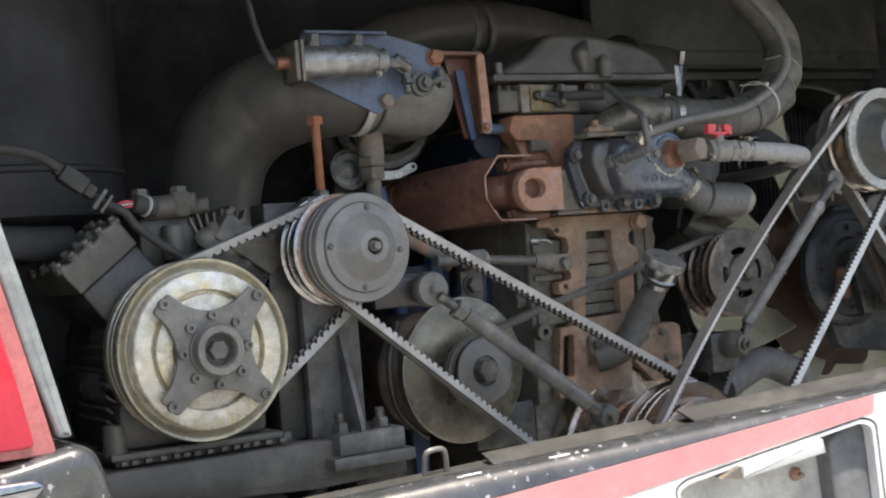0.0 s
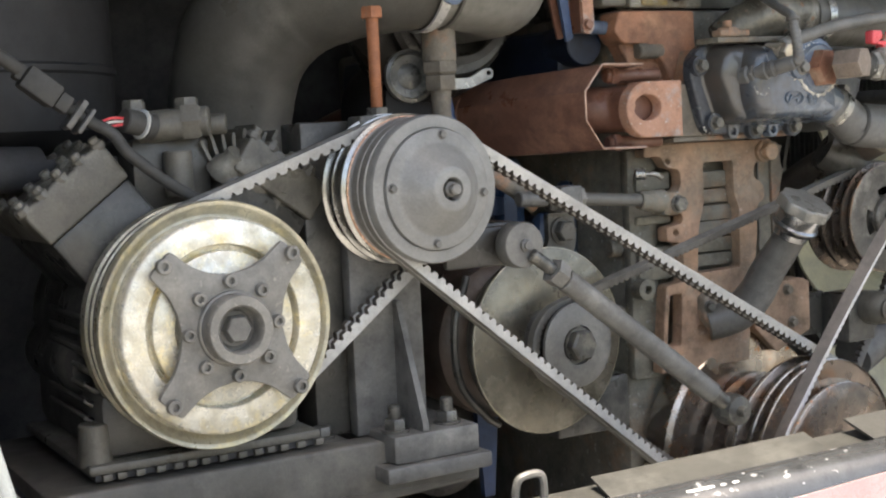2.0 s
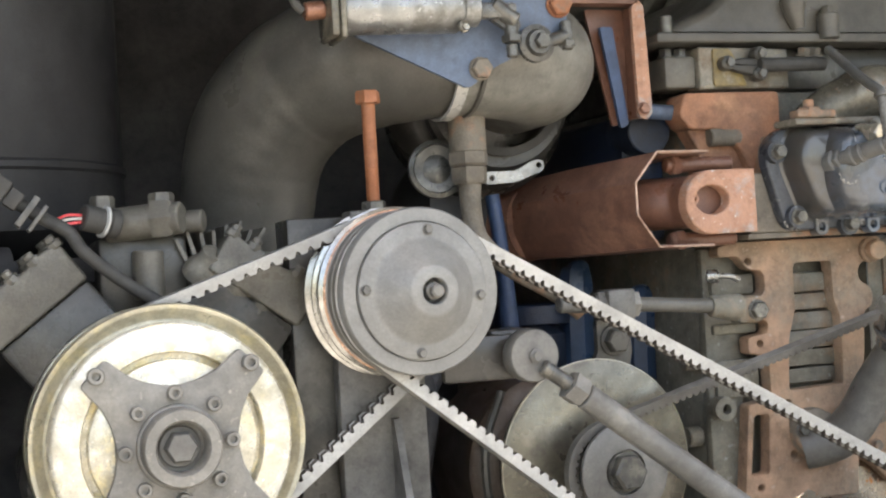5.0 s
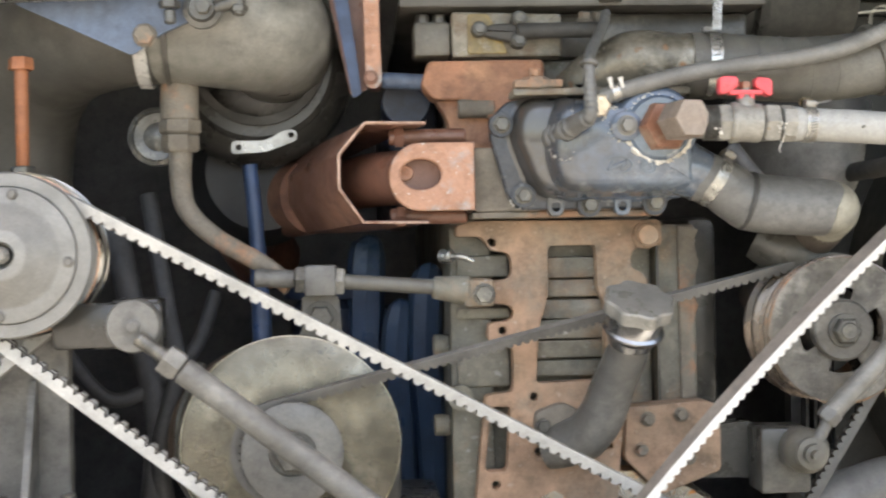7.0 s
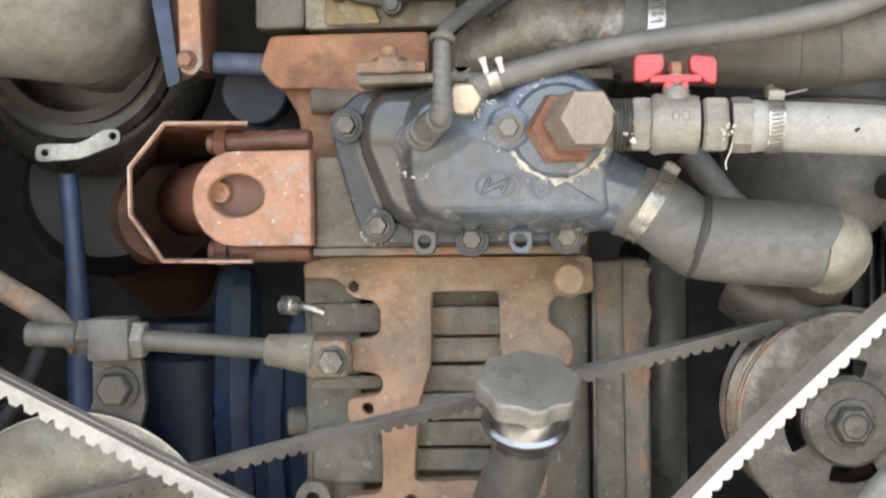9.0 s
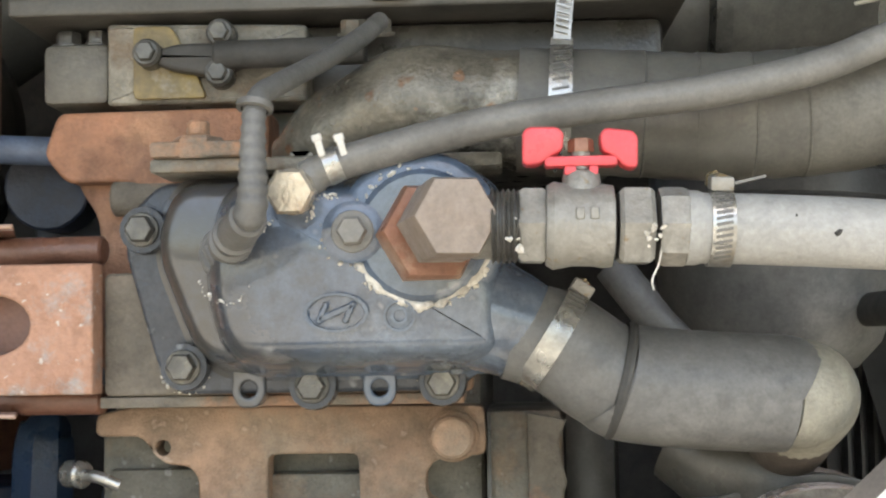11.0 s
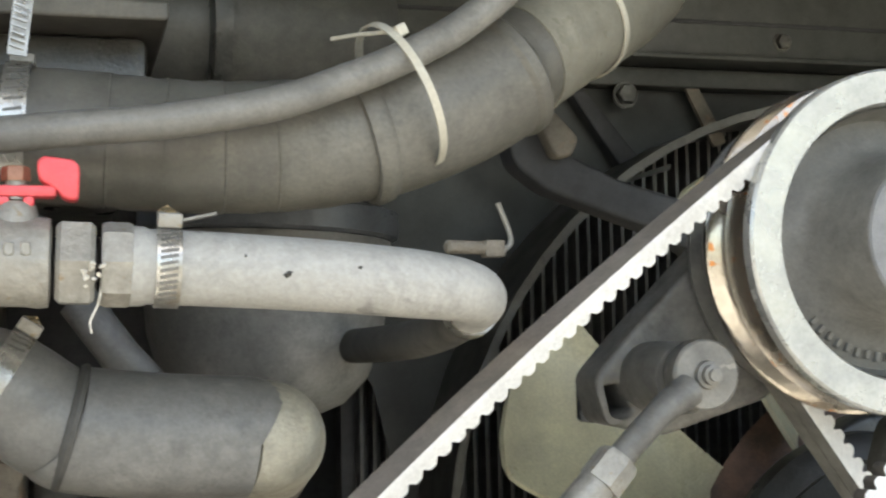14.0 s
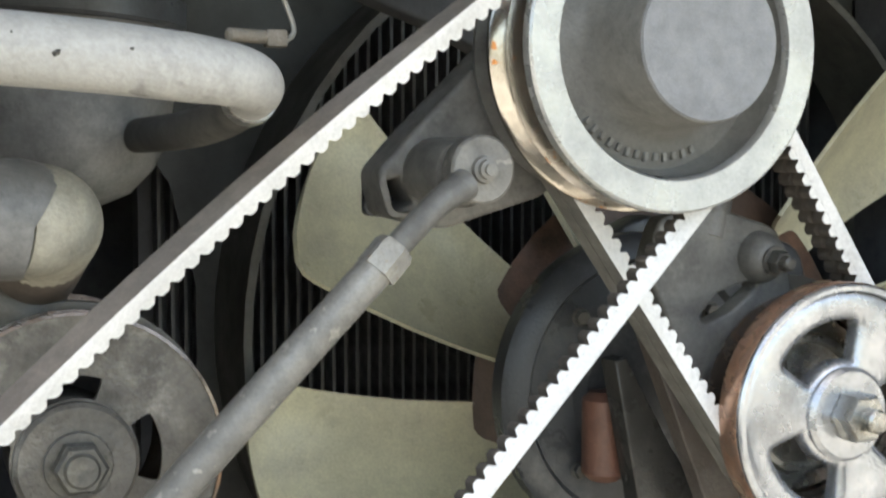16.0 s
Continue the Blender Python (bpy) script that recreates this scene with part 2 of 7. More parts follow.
M["hose_grey"] = material("chalky_grey_hose", (0.43, 0.425, 0.4), (0.34, 0.335, 0.318), (0.5, 0.49, 0.465), rough=0.52, scale=16, bump=0.2, mix=0.8, speck=(0.26, 0.255, 0.245), grime=0.25)
M["vent_grey"] = material("chalky_brown_grey_hose", (0.25, 0.24, 0.22), (0.175, 0.17, 0.156), (0.33, 0.318, 0.29), rough=0.5, scale=16, bump=0.2, mix=0.8)
M["hose_end"] = material("bare_cream_fabric_hose_end", (0.42, 0.395, 0.32), (0.34, 0.325, 0.27), (0.17, 0.165, 0.15), rough=0.7, scale=34, bump=0.5)
M["belt_back"] = material("dusty_belt_back", (0.25, 0.238, 0.215), (0.19, 0.18, 0.162), rough=0.6, scale=40, bump=0.1)
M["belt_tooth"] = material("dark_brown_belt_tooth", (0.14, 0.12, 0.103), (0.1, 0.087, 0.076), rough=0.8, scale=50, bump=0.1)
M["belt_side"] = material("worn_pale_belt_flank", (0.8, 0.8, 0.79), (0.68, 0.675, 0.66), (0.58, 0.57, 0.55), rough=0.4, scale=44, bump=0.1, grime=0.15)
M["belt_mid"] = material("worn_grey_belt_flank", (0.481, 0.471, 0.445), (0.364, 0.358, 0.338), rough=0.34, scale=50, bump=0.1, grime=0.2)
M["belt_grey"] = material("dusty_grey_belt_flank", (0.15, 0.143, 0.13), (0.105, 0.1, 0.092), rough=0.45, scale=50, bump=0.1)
M["brass"] = material("dusty_tarnished_brass", (0.35, 0.335, 0.3), (0.25, 0.24, 0.215), (0.4, 0.38, 0.34), rough=0.5, metal=0.25, scale=40, mix=0.7, bump=0.35, speck=(0.28, 0.22, 0.15))
M["pale_brass"] = material("pale_plated_brass", (0.72, 0.66, 0.55), (0.55, 0.48, 0.38), (0.4, 0.32, 0.24), rough=0.25, metal=0.6, scale=50, bump=0.2, grime=0.2)
M["brass_rust"] = material("rust_stained_hexagon", (0.43, 0.2, 0.125), (0.24, 0.125, 0.085), (0.46, 0.33, 0.24), rough=0.42, metal=0.4, scale=45, mix=0.8)
M["brass_face"] = material("dusty_brown_hexagon_face", (0.37, 0.3, 0.25), (0.26, 0.2, 0.155), (0.46, 0.4, 0.35), rough=0.45, metal=0.2, scale=40, mix=0.8)
M["red_plastic"] = material("red_valve_handle", (0.8, 0.11, 0.125), (0.68, 0.07, 0.085), rough=0.35, scale=40, bump=0.1, grime=0.12)
M["fan"] = material("cream_nylon_blade", (0.66, 0.625, 0.43), (0.56, 0.53, 0.38), (0.5, 0.475, 0.36), rough=0.4, scale=10, bump=0.05, grime=0.15)
M["pump_blue"] = material("dusty_blue_pump_paint", (0.036, 0.07, 0.135), (0.022, 0.04, 0.075), (0.05, 0.09, 0.165), rough=0.4, scale=14, bump=0.3, mix=0.9)
M["drum_grey"] = material("oily_grey_drum", (0.072, 0.077, 0.082), (0.045, 0.047, 0.05), (0.12, 0.122, 0.12), rough=0.4, metal=0.2, scale=22, bump=0.2, mix=0.9)
M["rust_brown"] = material("dark_brown_rust_disc", (0.13, 0.078, 0.056), (0.085, 0.06, 0.048), (0.2, 0.11, 0.075), rough=0.5, scale=18, bump=0.3, mix=0.9)
M["fin"] = material("radiator_fin_grey", (0.17, 0.17, 0.165), (0.12, 0.12, 0.117), rough=0.5, metal=0.3, scale=40)
M["panel_grey"] = material("dusty_grey_green_panel", (0.084, 0.0868, 0.0784), (0.0588, 0.0616, 0.056), (0.109, 0.106, 0.0952), rough=0.55, scale=8, bump=0.12, mix=0.9)
M["disc"] = material("brushed_yellowed_disc", (0.265, 0.242, 0.192), (0.145, 0.131, 0.102), (0.31, 0.287, 0.232), rough=0.33, metal=0.6, scale=24, mix=0.55, grime=0.35)
M["rust_groove"] = material("rusty_worn_groove", (0.6, 0.55, 0.48), (0.45, 0.39, 0.32), (0.42, 0.3, 0.2), rough=0.24, metal=0.9, scale=30, bump=0.06, speck=(0.6, 0.26, 0.1), grime=0.2)
M["copper_groove"] = material("copper_coloured_groove", (0.6, 0.37, 0.26), (0.46, 0.26, 0.17), (0.4, 0.3, 0.24), rough=0.32, metal=0.6, scale=40, bump=0.1)
M["bus_white"] = material("white_bus_paint", (0.75, 0.75, 0.74), (0.68, 0.68, 0.67), rough=0.3, scale=6, bump=0.02, coat=0.4, grime=0.12)
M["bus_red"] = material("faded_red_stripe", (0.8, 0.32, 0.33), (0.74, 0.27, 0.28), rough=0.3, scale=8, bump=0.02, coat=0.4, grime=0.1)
M["bus_black"] = material("gloss_black_trim", (0.05, 0.053, 0.056), (0.07, 0.072, 0.074), rough=0.2, scale=20, bump=0.05, coat=0.8, speck=(0.4, 0.4, 0.4))
M["dust_plate"] = material("dusty_grey_sill", (0.07, 0.068, 0.06), (0.045, 0.044, 0.04), (0.1, 0.097, 0.087), rough=0.7, scale=22, bump=0.25)
M["lens"] = material("red_lamp_lens", (0.66, 0.03, 0.06), (0.52, 0.02, 0.045), rough=0.12, scale=10, bump=0.02, coat=0.6, grime=0.12)
M["polished"] = material("polished_worn_groove", (0.5, 0.49, 0.46), (0.36, 0.35, 0.32), rough=0.2, metal=0.95, scale=30, bump=0.05)
M["belt_dust"] = material("brown_dusty_belt_back", (0.25, 0.215, 0.185), (0.19, 0.165, 0.142), rough=0.65, scale=40, bump=0.1, grime=0.2)
M["bank_iron"] = material("oily_brown_grey_casting", (0.175, 0.163, 0.135), (0.115, 0.108, 0.092), (0.27, 0.255, 0.215), rough=0.42, scale=20, bump=0.4, mix=0.9)
M["crank_steel"] = material("worn_rusty_sheave_steel", (0.3, 0.24, 0.2), (0.16, 0.14, 0.115), (0.3, 0.16, 0.085), rough=0.3, metal=0.75, scale=26, bump=0.2, mix=0.9)
M["lens_pale"] = material("pale_red_lens_border", (0.6, 0.2, 0.2), (0.5, 0.15, 0.15), rough=0.15, scale=10, bump=0.02, coat=0.6)
M["recess_grey"] = material("grey_plastic_recess", (0.16, 0.165, 0.17), (0.12, 0.125, 0.13), rough=0.5, scale=14, bump=0.1)
M["recess_white"] = material("dusty_white_recess_panel", (0.62, 0.62, 0.6), (0.5, 0.5, 0.47), (0.42, 0.41, 0.38), rough=0.6, scale=14, bump=0.1, mix=0.9)
M["collar"] = material("shiny_worn_collar", (0.42, 0.43, 0.44), (0.3, 0.3, 0.3), rough=0.2, metal=0.9, scale=30, bump=0.1)
M["trim_grey"] = material("pale_rubber_seal", (0.33, 0.36, 0.36), (0.25, 0.27, 0.27), rough=0.6, scale=20)
M["chrome"] = material("scratched_chrome", (0.6, 0.62, 0.64), (0.45, 0.47, 0.5), rough=0.15, metal=1.0, scale=20, bump=0.05)
M["concrete"] = material("concrete_yard", (0.36, 0.35, 0.33), (0.28, 0.27, 0.25), (0.2, 0.2, 0.19), rough=0.9, scale=3, grit=80, stain=0.6, grime=0.12)
M["wire_white"] = material("white_wire", (0.6, 0.6, 0.58), (0.5, 0.5, 0.48), rough=0.5, scale=40, bump=0, grime=0.12)
M["tie"] = material("yellowed_cable_tie", (0.62, 0.59, 0.5), (0.52, 0.49, 0.41), rough=0.4, scale=40, bump=0, grime=0.12)


# ---- mesh tools ----
def J(*bms):
    """Joins bmeshes into the first."""
    out = bms[0]
    for b in bms[1:]:
        me = bpy.data.meshes.new("tmp")
        b.to_mesh(me)
        b.free()
        out.from_mesh(me)
        bpy.data.meshes.remove(me)
    return out


def turned(bm, m):
    bmesh.ops.transform(bm, matrix=m, verts=bm.verts)
    return bm


def frame_of(p, d):
    """A matrix whose z axis runs along d, at p."""
    return Matrix.Translation(p) @ Vector(d).to_track_quat("Z", "Y").to_matrix().to_4x4()


def lathe(prof, p=(0, 0, 0), d=(0, -1, 0), seg=40):
    """Turns a profile of (radius, distance along d) about the line through p."""
    bm = bmesh.new()
    rings = []
    for r, a in prof:
        if r < 1e-6:
            rings.append([bm.verts.new((0, 0, a))])
        else:
            rings.append([bm.verts.new((r * math.cos(2 * math.pi * i / seg), r * math.sin(2 * math.pi * i / seg), a)) for i in range(seg)])
    for u, v in zip(rings, rings[1:]):
        for i in range(seg):
            k = (i + 1) % seg
            if len(u) == 1 and len(v) == 1:
                continue
            if len(u) == 1:
                bm.faces.new((u[0], v[k], v[i]))
            elif len(v) == 1:
                bm.faces.new((u[i], u[k], v[0]))
            else:
                bm.faces.new((u[i], u[k], v[k], v[i]))
    bmesh.ops.recalc_face_normals(bm, faces=bm.faces)
    return turned(bm, frame_of(p, d))


def rod(p, q, r, r2=None, seg=20, bev=0.0015):
    """A round bar from p to q with softened ends."""
    p, q = Vector(p), Vector(q)
    h, r2 = (q - p).length, r if r2 is None else r2
    b = min(bev, r * 0.5, h * 0.3)
    return lathe([(0, 0), (r - b, 0), (r, b), (r2, h - b), (r2 - b, h), (0, h)], p, q - p, seg)


def hexa(p, d, r, h, hole=0.0):
    """A hexagon head along d with a chamfered top, and a socket if hole is given."""
    top = [(hole, h), (hole, h * 0.4), (0, h * 0.4)] if hole else [(0, h)]
    return lathe([(0, 0), (r, 0), (r, h * 0.82), (r * 0.86, h), *top], p, d, 6)


def bolt(p, d=(0, -1, 0), r=0.008, h=0.006, washer=1.25):
    p, d = Vector(p), Vector(d).normalized()
    return J(rod(p, p + d * h * 0.3, r * washer, seg=20, bev=0.0005), hexa(p + d * h * 0.3, d, r, h))


def socket(p, d=(0, -1, 0), r=0.006, h=0.006):
    """A round socket-head screw."""
    return lathe([(0, 0), (r, 0), (r, h * 0.85), (r * 0.88, h), (r * 0.52, h), (r * 0.5, h * 0.35), (0, h * 0.35)], p, d, 16)


def smooth(pts, n=8):
    """A Catmull-Rom line through the points."""
    pts = [Vector(p) for p in pts]
    ext = [pts[0] * 2 - pts[1], *pts, pts[-1] * 2 - pts[-2]]
    out = []
    for a, b, c, e in zip(ext, ext[1:], ext[2:], ext[3:]):
        for i in range(n):
            t = i / n
            out.append(0.5 * ((2 * b) + (c - a) * t + (2 * a - 5 * b + 4 * c - e) * t * t + (3 * b - a - 3 * c + e) * t ** 3))
    return out + [pts[-1]]


def tube(pts, r, seg=18, n=8, cap=True, ripple=0.0, wave=0.012, hollow=0.0):
    """A pipe along a smooth line. r: a radius, or one for each point. ripple: ribs of that height every wave metres."""
    line = smooth(pts, n)
    rs = [r] * len(pts) if isinstance(r, (int, float)) else r
    radii = [rs[min(i // n, len(rs) - 1)] * (1 - (i % n) / n) + rs[min(i // n + 1, len(rs) - 1)] * (i % n) / n for i in range(len(line))]
    bm = bmesh.new()
    rings, side, run = [], None, 0.0
    for i, p in enumerate(line):
        d = (line[min(i + 1, len(line) - 1)] - line[max(i - 1, 0)]).normalized()
        side = (side - d * side.dot(d)).normalized() if side else d.orthogonal().normalized()
        up = d.cross(side)
        run += (p - line[i - 1]).length if i else 0
        k = radii[i] + ripple * math.sin(2 * math.pi * run / wave)
        rings.append([bm.verts.new(p + k * (math.cos(2 * math.pi * j / seg) * side + math.sin(2 * math.pi * j / seg) * up)) for j in range(seg)])
    for u, v in zip(rings, rings[1:]):
        for j in range(seg):
            bm.faces.new((u[j], u[(j + 1) % seg], v[(j + 1) % seg], v[j]))
    if cap:
        for ring in (rings[0][::-1], rings[-1]):
            bm.faces.new(ring)
    bmesh.ops.recalc_face_normals(bm, faces=bm.faces)
    return bm


def box(x0, x1, y0, y1, z0, z1, bev=0.002, seg=2):
    bm = bmesh.new()
    bmesh.ops.create_cube(bm, size=1)
    bmesh.ops.transform(bm, matrix=Matrix.Translation(((x0 + x1) / 2, (y0 + y1) / 2, (z0 + z1) / 2)) @ Matrix.Diagonal((x1 - x0, y1 - y0, z1 - z0, 1)), verts=bm.verts)
    if bev:
        bmesh.ops.bevel(bm, geom=bm.edges[:], offset=min(bev, 0.45 * min(x1 - x0, y1 - y0, z1 - z0)), segments=seg, profile=0.5, affect="EDGES")
    return bm


def plate(outline, y0, y1, holes=(), bev=0.0):
    """A plate of the outline (x, z), with holes, from y0 (front) to y1; bev softens its front edge."""
    bm = bmesh.new()
    edges = []
    for loop in (outline, *holes):
        vs = [bm.verts.new((x, y0, z)) for x, z in loop]
        edges += [bm.edges.new((a, b)) for a, b in zip(vs, vs[1:] + vs[:1])]
    if holes:
        bmesh.ops.triangle_fill(bm, use_beauty=True, use_dissolve=False, edges=edges, normal=(0, -1, 0))
    else:
        bm.faces.new(list(bm.verts))
    rim = [e for e in bm.edges if len(e.link_faces) == 1]
    grown = bmesh.ops.extrude_face_region(bm, geom=bm.faces[:])
    back = [g for g in grown["geom"] if isinstance(g, bmesh.types.BMVert)]
    bmesh.ops.translate(bm, vec=(0, y1 - y0, 0), verts=back)
    bmesh.ops.recalc_face_normals(bm, faces=bm.faces)
    if bev:
        front = [e for e in bm.edges if all(abs(v.co.y - y0) < 1e-6 for v in e.verts) and len(e.link_faces) == 2 and abs(e.link_faces[0].normal.dot(e.link_faces[1].normal)) < 0.5]
        bmesh.ops.bevel(bm, geom=front, offset=bev, segments=3, profile=0.5, affect="EDGES")
    return bm


def ring2(cx, cz, rx, rz=None, n=20, a0=0.0, a1=360.0):
    rz = rz or rx
    full = abs(a1 - a0) >= 360
    k = n if full else n - 1
    return [(cx + rx * math.cos(radians(a0 + (a1 - a0) * i / k)), cz + rz * math.sin(radians(a0 + (a1 - a0) * i / k))) for i in range(n)]


def rounded(pts, r=0.006, n=4):
    """Rounds the corners of an outline."""
    out = []
    for i, p in enumerate(pts):
        p, a, b = Vector(p), Vector(pts[i - 1]), Vector(pts[(i + 1) % len(pts)])
        u, v = a - p, b - p
        k = min(r, u.length * 0.45, v.length * 0.45)
        s, e = p + u.normalized() * k, p + v.normalized() * k
        for j in range(n + 1):
            t = j / n
            out.append(tuple(s * (1 - t) ** 2 + p * 2 * t * (1 - t) + e * t * t))
    return out


def pillow(outline, prof):
    """A soft cast hump over an outline (x, z): rings drawn in by each (inset, y) of the profile, then closed."""
    pts = [Vector(p) for p in outline]
    turn = sum(a.x * b.y - b.x * a.y for a, b in zip(pts, pts[1:] + pts[:1]))
    way = 1 if turn > 0 else -1
    inward = []
    for i, p in enumerate(pts):
        d = (pts[(i + 1) % len(pts)] - pts[i - 1]).normalized()
        inward.append(Vector((-d.y, d.x)) * way)
    bm = bmesh.new()
    rings = [[bm.verts.new((p.x + q.x * k, y, p.y + q.y * k)) for p, q in zip(pts, inward)] for k, y in prof]
    for u, v in zip(rings, rings[1:]):
        for i in range(len(pts)):
            k = (i + 1) % len(pts)
            bm.faces.new((u[i], u[k], v[k], v[i]))
    bm.faces.new(rings[-1])
    bm.faces.new(rings[0][::-1])
    bmesh.ops.recalc_face_normals(bm, faces=bm.faces)
    return bm


def flakes(spots, size, seed, d=(0, -1, 0)):
    """Thin ragged flakes of corrosion lying at the spots."""
    rnd = random.Random(seed)
    bm = bmesh.new()
    for p in spots:
        s = size * rnd.uniform(0.4, 1.3)
        k = rnd.randint(5, 7)
        m = frame_of(p, d) @ Matrix.Rotation(rnd.uniform(0, 6.28), 4, "Z")
        low = [bm.verts.new(m @ Vector((s * math.cos(6.283 * i / k) * rnd.uniform(0.5, 1.2), s * 0.7 * math.sin(6.283 * i / k) * rnd.uniform(0.5, 1.2), -0.0008))) for i in range(k)]
        top = bm.verts.new(m @ Vector((s * rnd.uniform(-0.3, 0.3), s * rnd.uniform(-0.2, 0.2), s * 0.35)))
        for i in range(k):
            bm.faces.new((low[i], low[(i + 1) % k], top))
        bm.faces.new(low[::-1])
    bmesh.ops.recalc_face_normals(bm, faces=bm.faces)
    return bm


def strewn(n, x0, x1, y0, y1, z0, z1, seed):
    rnd = random.Random(seed)
    return [(rnd.uniform(x0, x1), rnd.uniform(y0, y1), rnd.uniform(z0, z1)) for _ in range(n)]


def round_spots(n, cx, y, cz, r0, r1, a0, a1, seed):
    rnd = random.Random(seed)
    out = []
    for _ in range(n):
        a, r = radians(rnd.uniform(a0, a1)), rnd.uniform(r0, r1)
        out.append((cx + r * math.cos(a), y, cz + r * math.sin(a)))
    return out


def uneven(bm, amp, scale):
    """Pushes the surface in and out a little, as on a sand casting."""
    bm.normal_update()
    for v in bm.verts:
        v.co += v.normal * amp * noise.noise(v.co * scale)
    return bm


def root_of(ob):
    while ob.parent:
        ob = ob.parent
    return ob


def finish(ob, mats):
    for m in mats if isinstance(mats, (list, tuple)) else [mats]:
        ob.data.materials.append(m)
    ob.data.polygons.foreach_set("use_smooth", [len(p.vertices) < 5 and max(abs(k) for k in p.normal) < 0.9999 for p in ob.data.polygons])
    ob.data.set_sharp_from_angle(angle=radians(38))


def thing(name, label, category, base, group="", kind=""):
    e = new(name)
    e.location = base
    e.empty_display_size = 0.02
    return tagged(e, label, category, group, kind)


def part(name, bm, mats, parent, label=""):
    bmesh.ops.translate(bm, vec=-root_of(parent).location, verts=bm.verts)
    me = bpy.data.meshes.new(name)
    bm.to_mesh(me)
    bm.free()
    ob = new(name, me)
    ob.parent = parent
    finish(ob, mats)
    return tagged(ob, label)


def solo(name, bm, mats, label, category, group="", kind=""):
    """A thing that is one mesh, with its origin at the middle of its base."""
    cs = [v.co for v in bm.verts]
    base = Vector((sum(c.x for c in cs) / len(cs), sum(c.y for c in cs) / len(cs), min(c.z for c in cs)))
    bmesh.ops.translate(bm, vec=-base, verts=bm.verts)
    me = bpy.data.meshes.new(name)
    bm.to_mesh(me)
    bm.free()
    ob = new(name, me)
    ob.location = base
    finish(ob, mats)
    return tagged(ob, label, category, group, kind)


# ---- setting ----
solo("ground", box(-40, 40, -40, 40, -0.3, 0, 0), M["concrete"], "pale stained concrete yard under the bus", "ground", kind="structure")
solo("bay_floor", box(-1.2, 1.3, 1.3, 2.5, 0.56, 0.6, 0), M["bay"], "dirty grey engine bay undertray", "floor", kind="structure")
solo("wall_left", box(-1.24, -1.2, 1.0, 2.5, 0.3, 2.0, 0), M["bay"], "dirty grey side wall of the engine bay", "wall", kind="structure")
solo("wall_right", box(1.3, 1.34, 1.0, 2.5, 0.3, 2.0, 0), M["bay"], "dirty grey side wall of the engine bay", "wall", kind="structure")
solo("wall_back", box(-1.24, 1.34, 2.5, 2.54, 0.3, 2.0, 0), M["bay"], "dirty grey bulkhead behind the engine", "wall", kind="structure")
solo("ceiling", box(-1.24, 1.34, 1.15, 2.54, 2.0, 2.04, 0), M["bay"], "dirty grey underside above the engine bay", "ceiling", kind="structure")
# out of view; added to keep the high sun off the engine
solo("wall_rear", box(-1.34, 1.34, 0.98, 1.14, 1.74, 3.1, 0), M["bus_white"], "unseen white rear wall added to shade the engine opening", "wall", kind="structure")


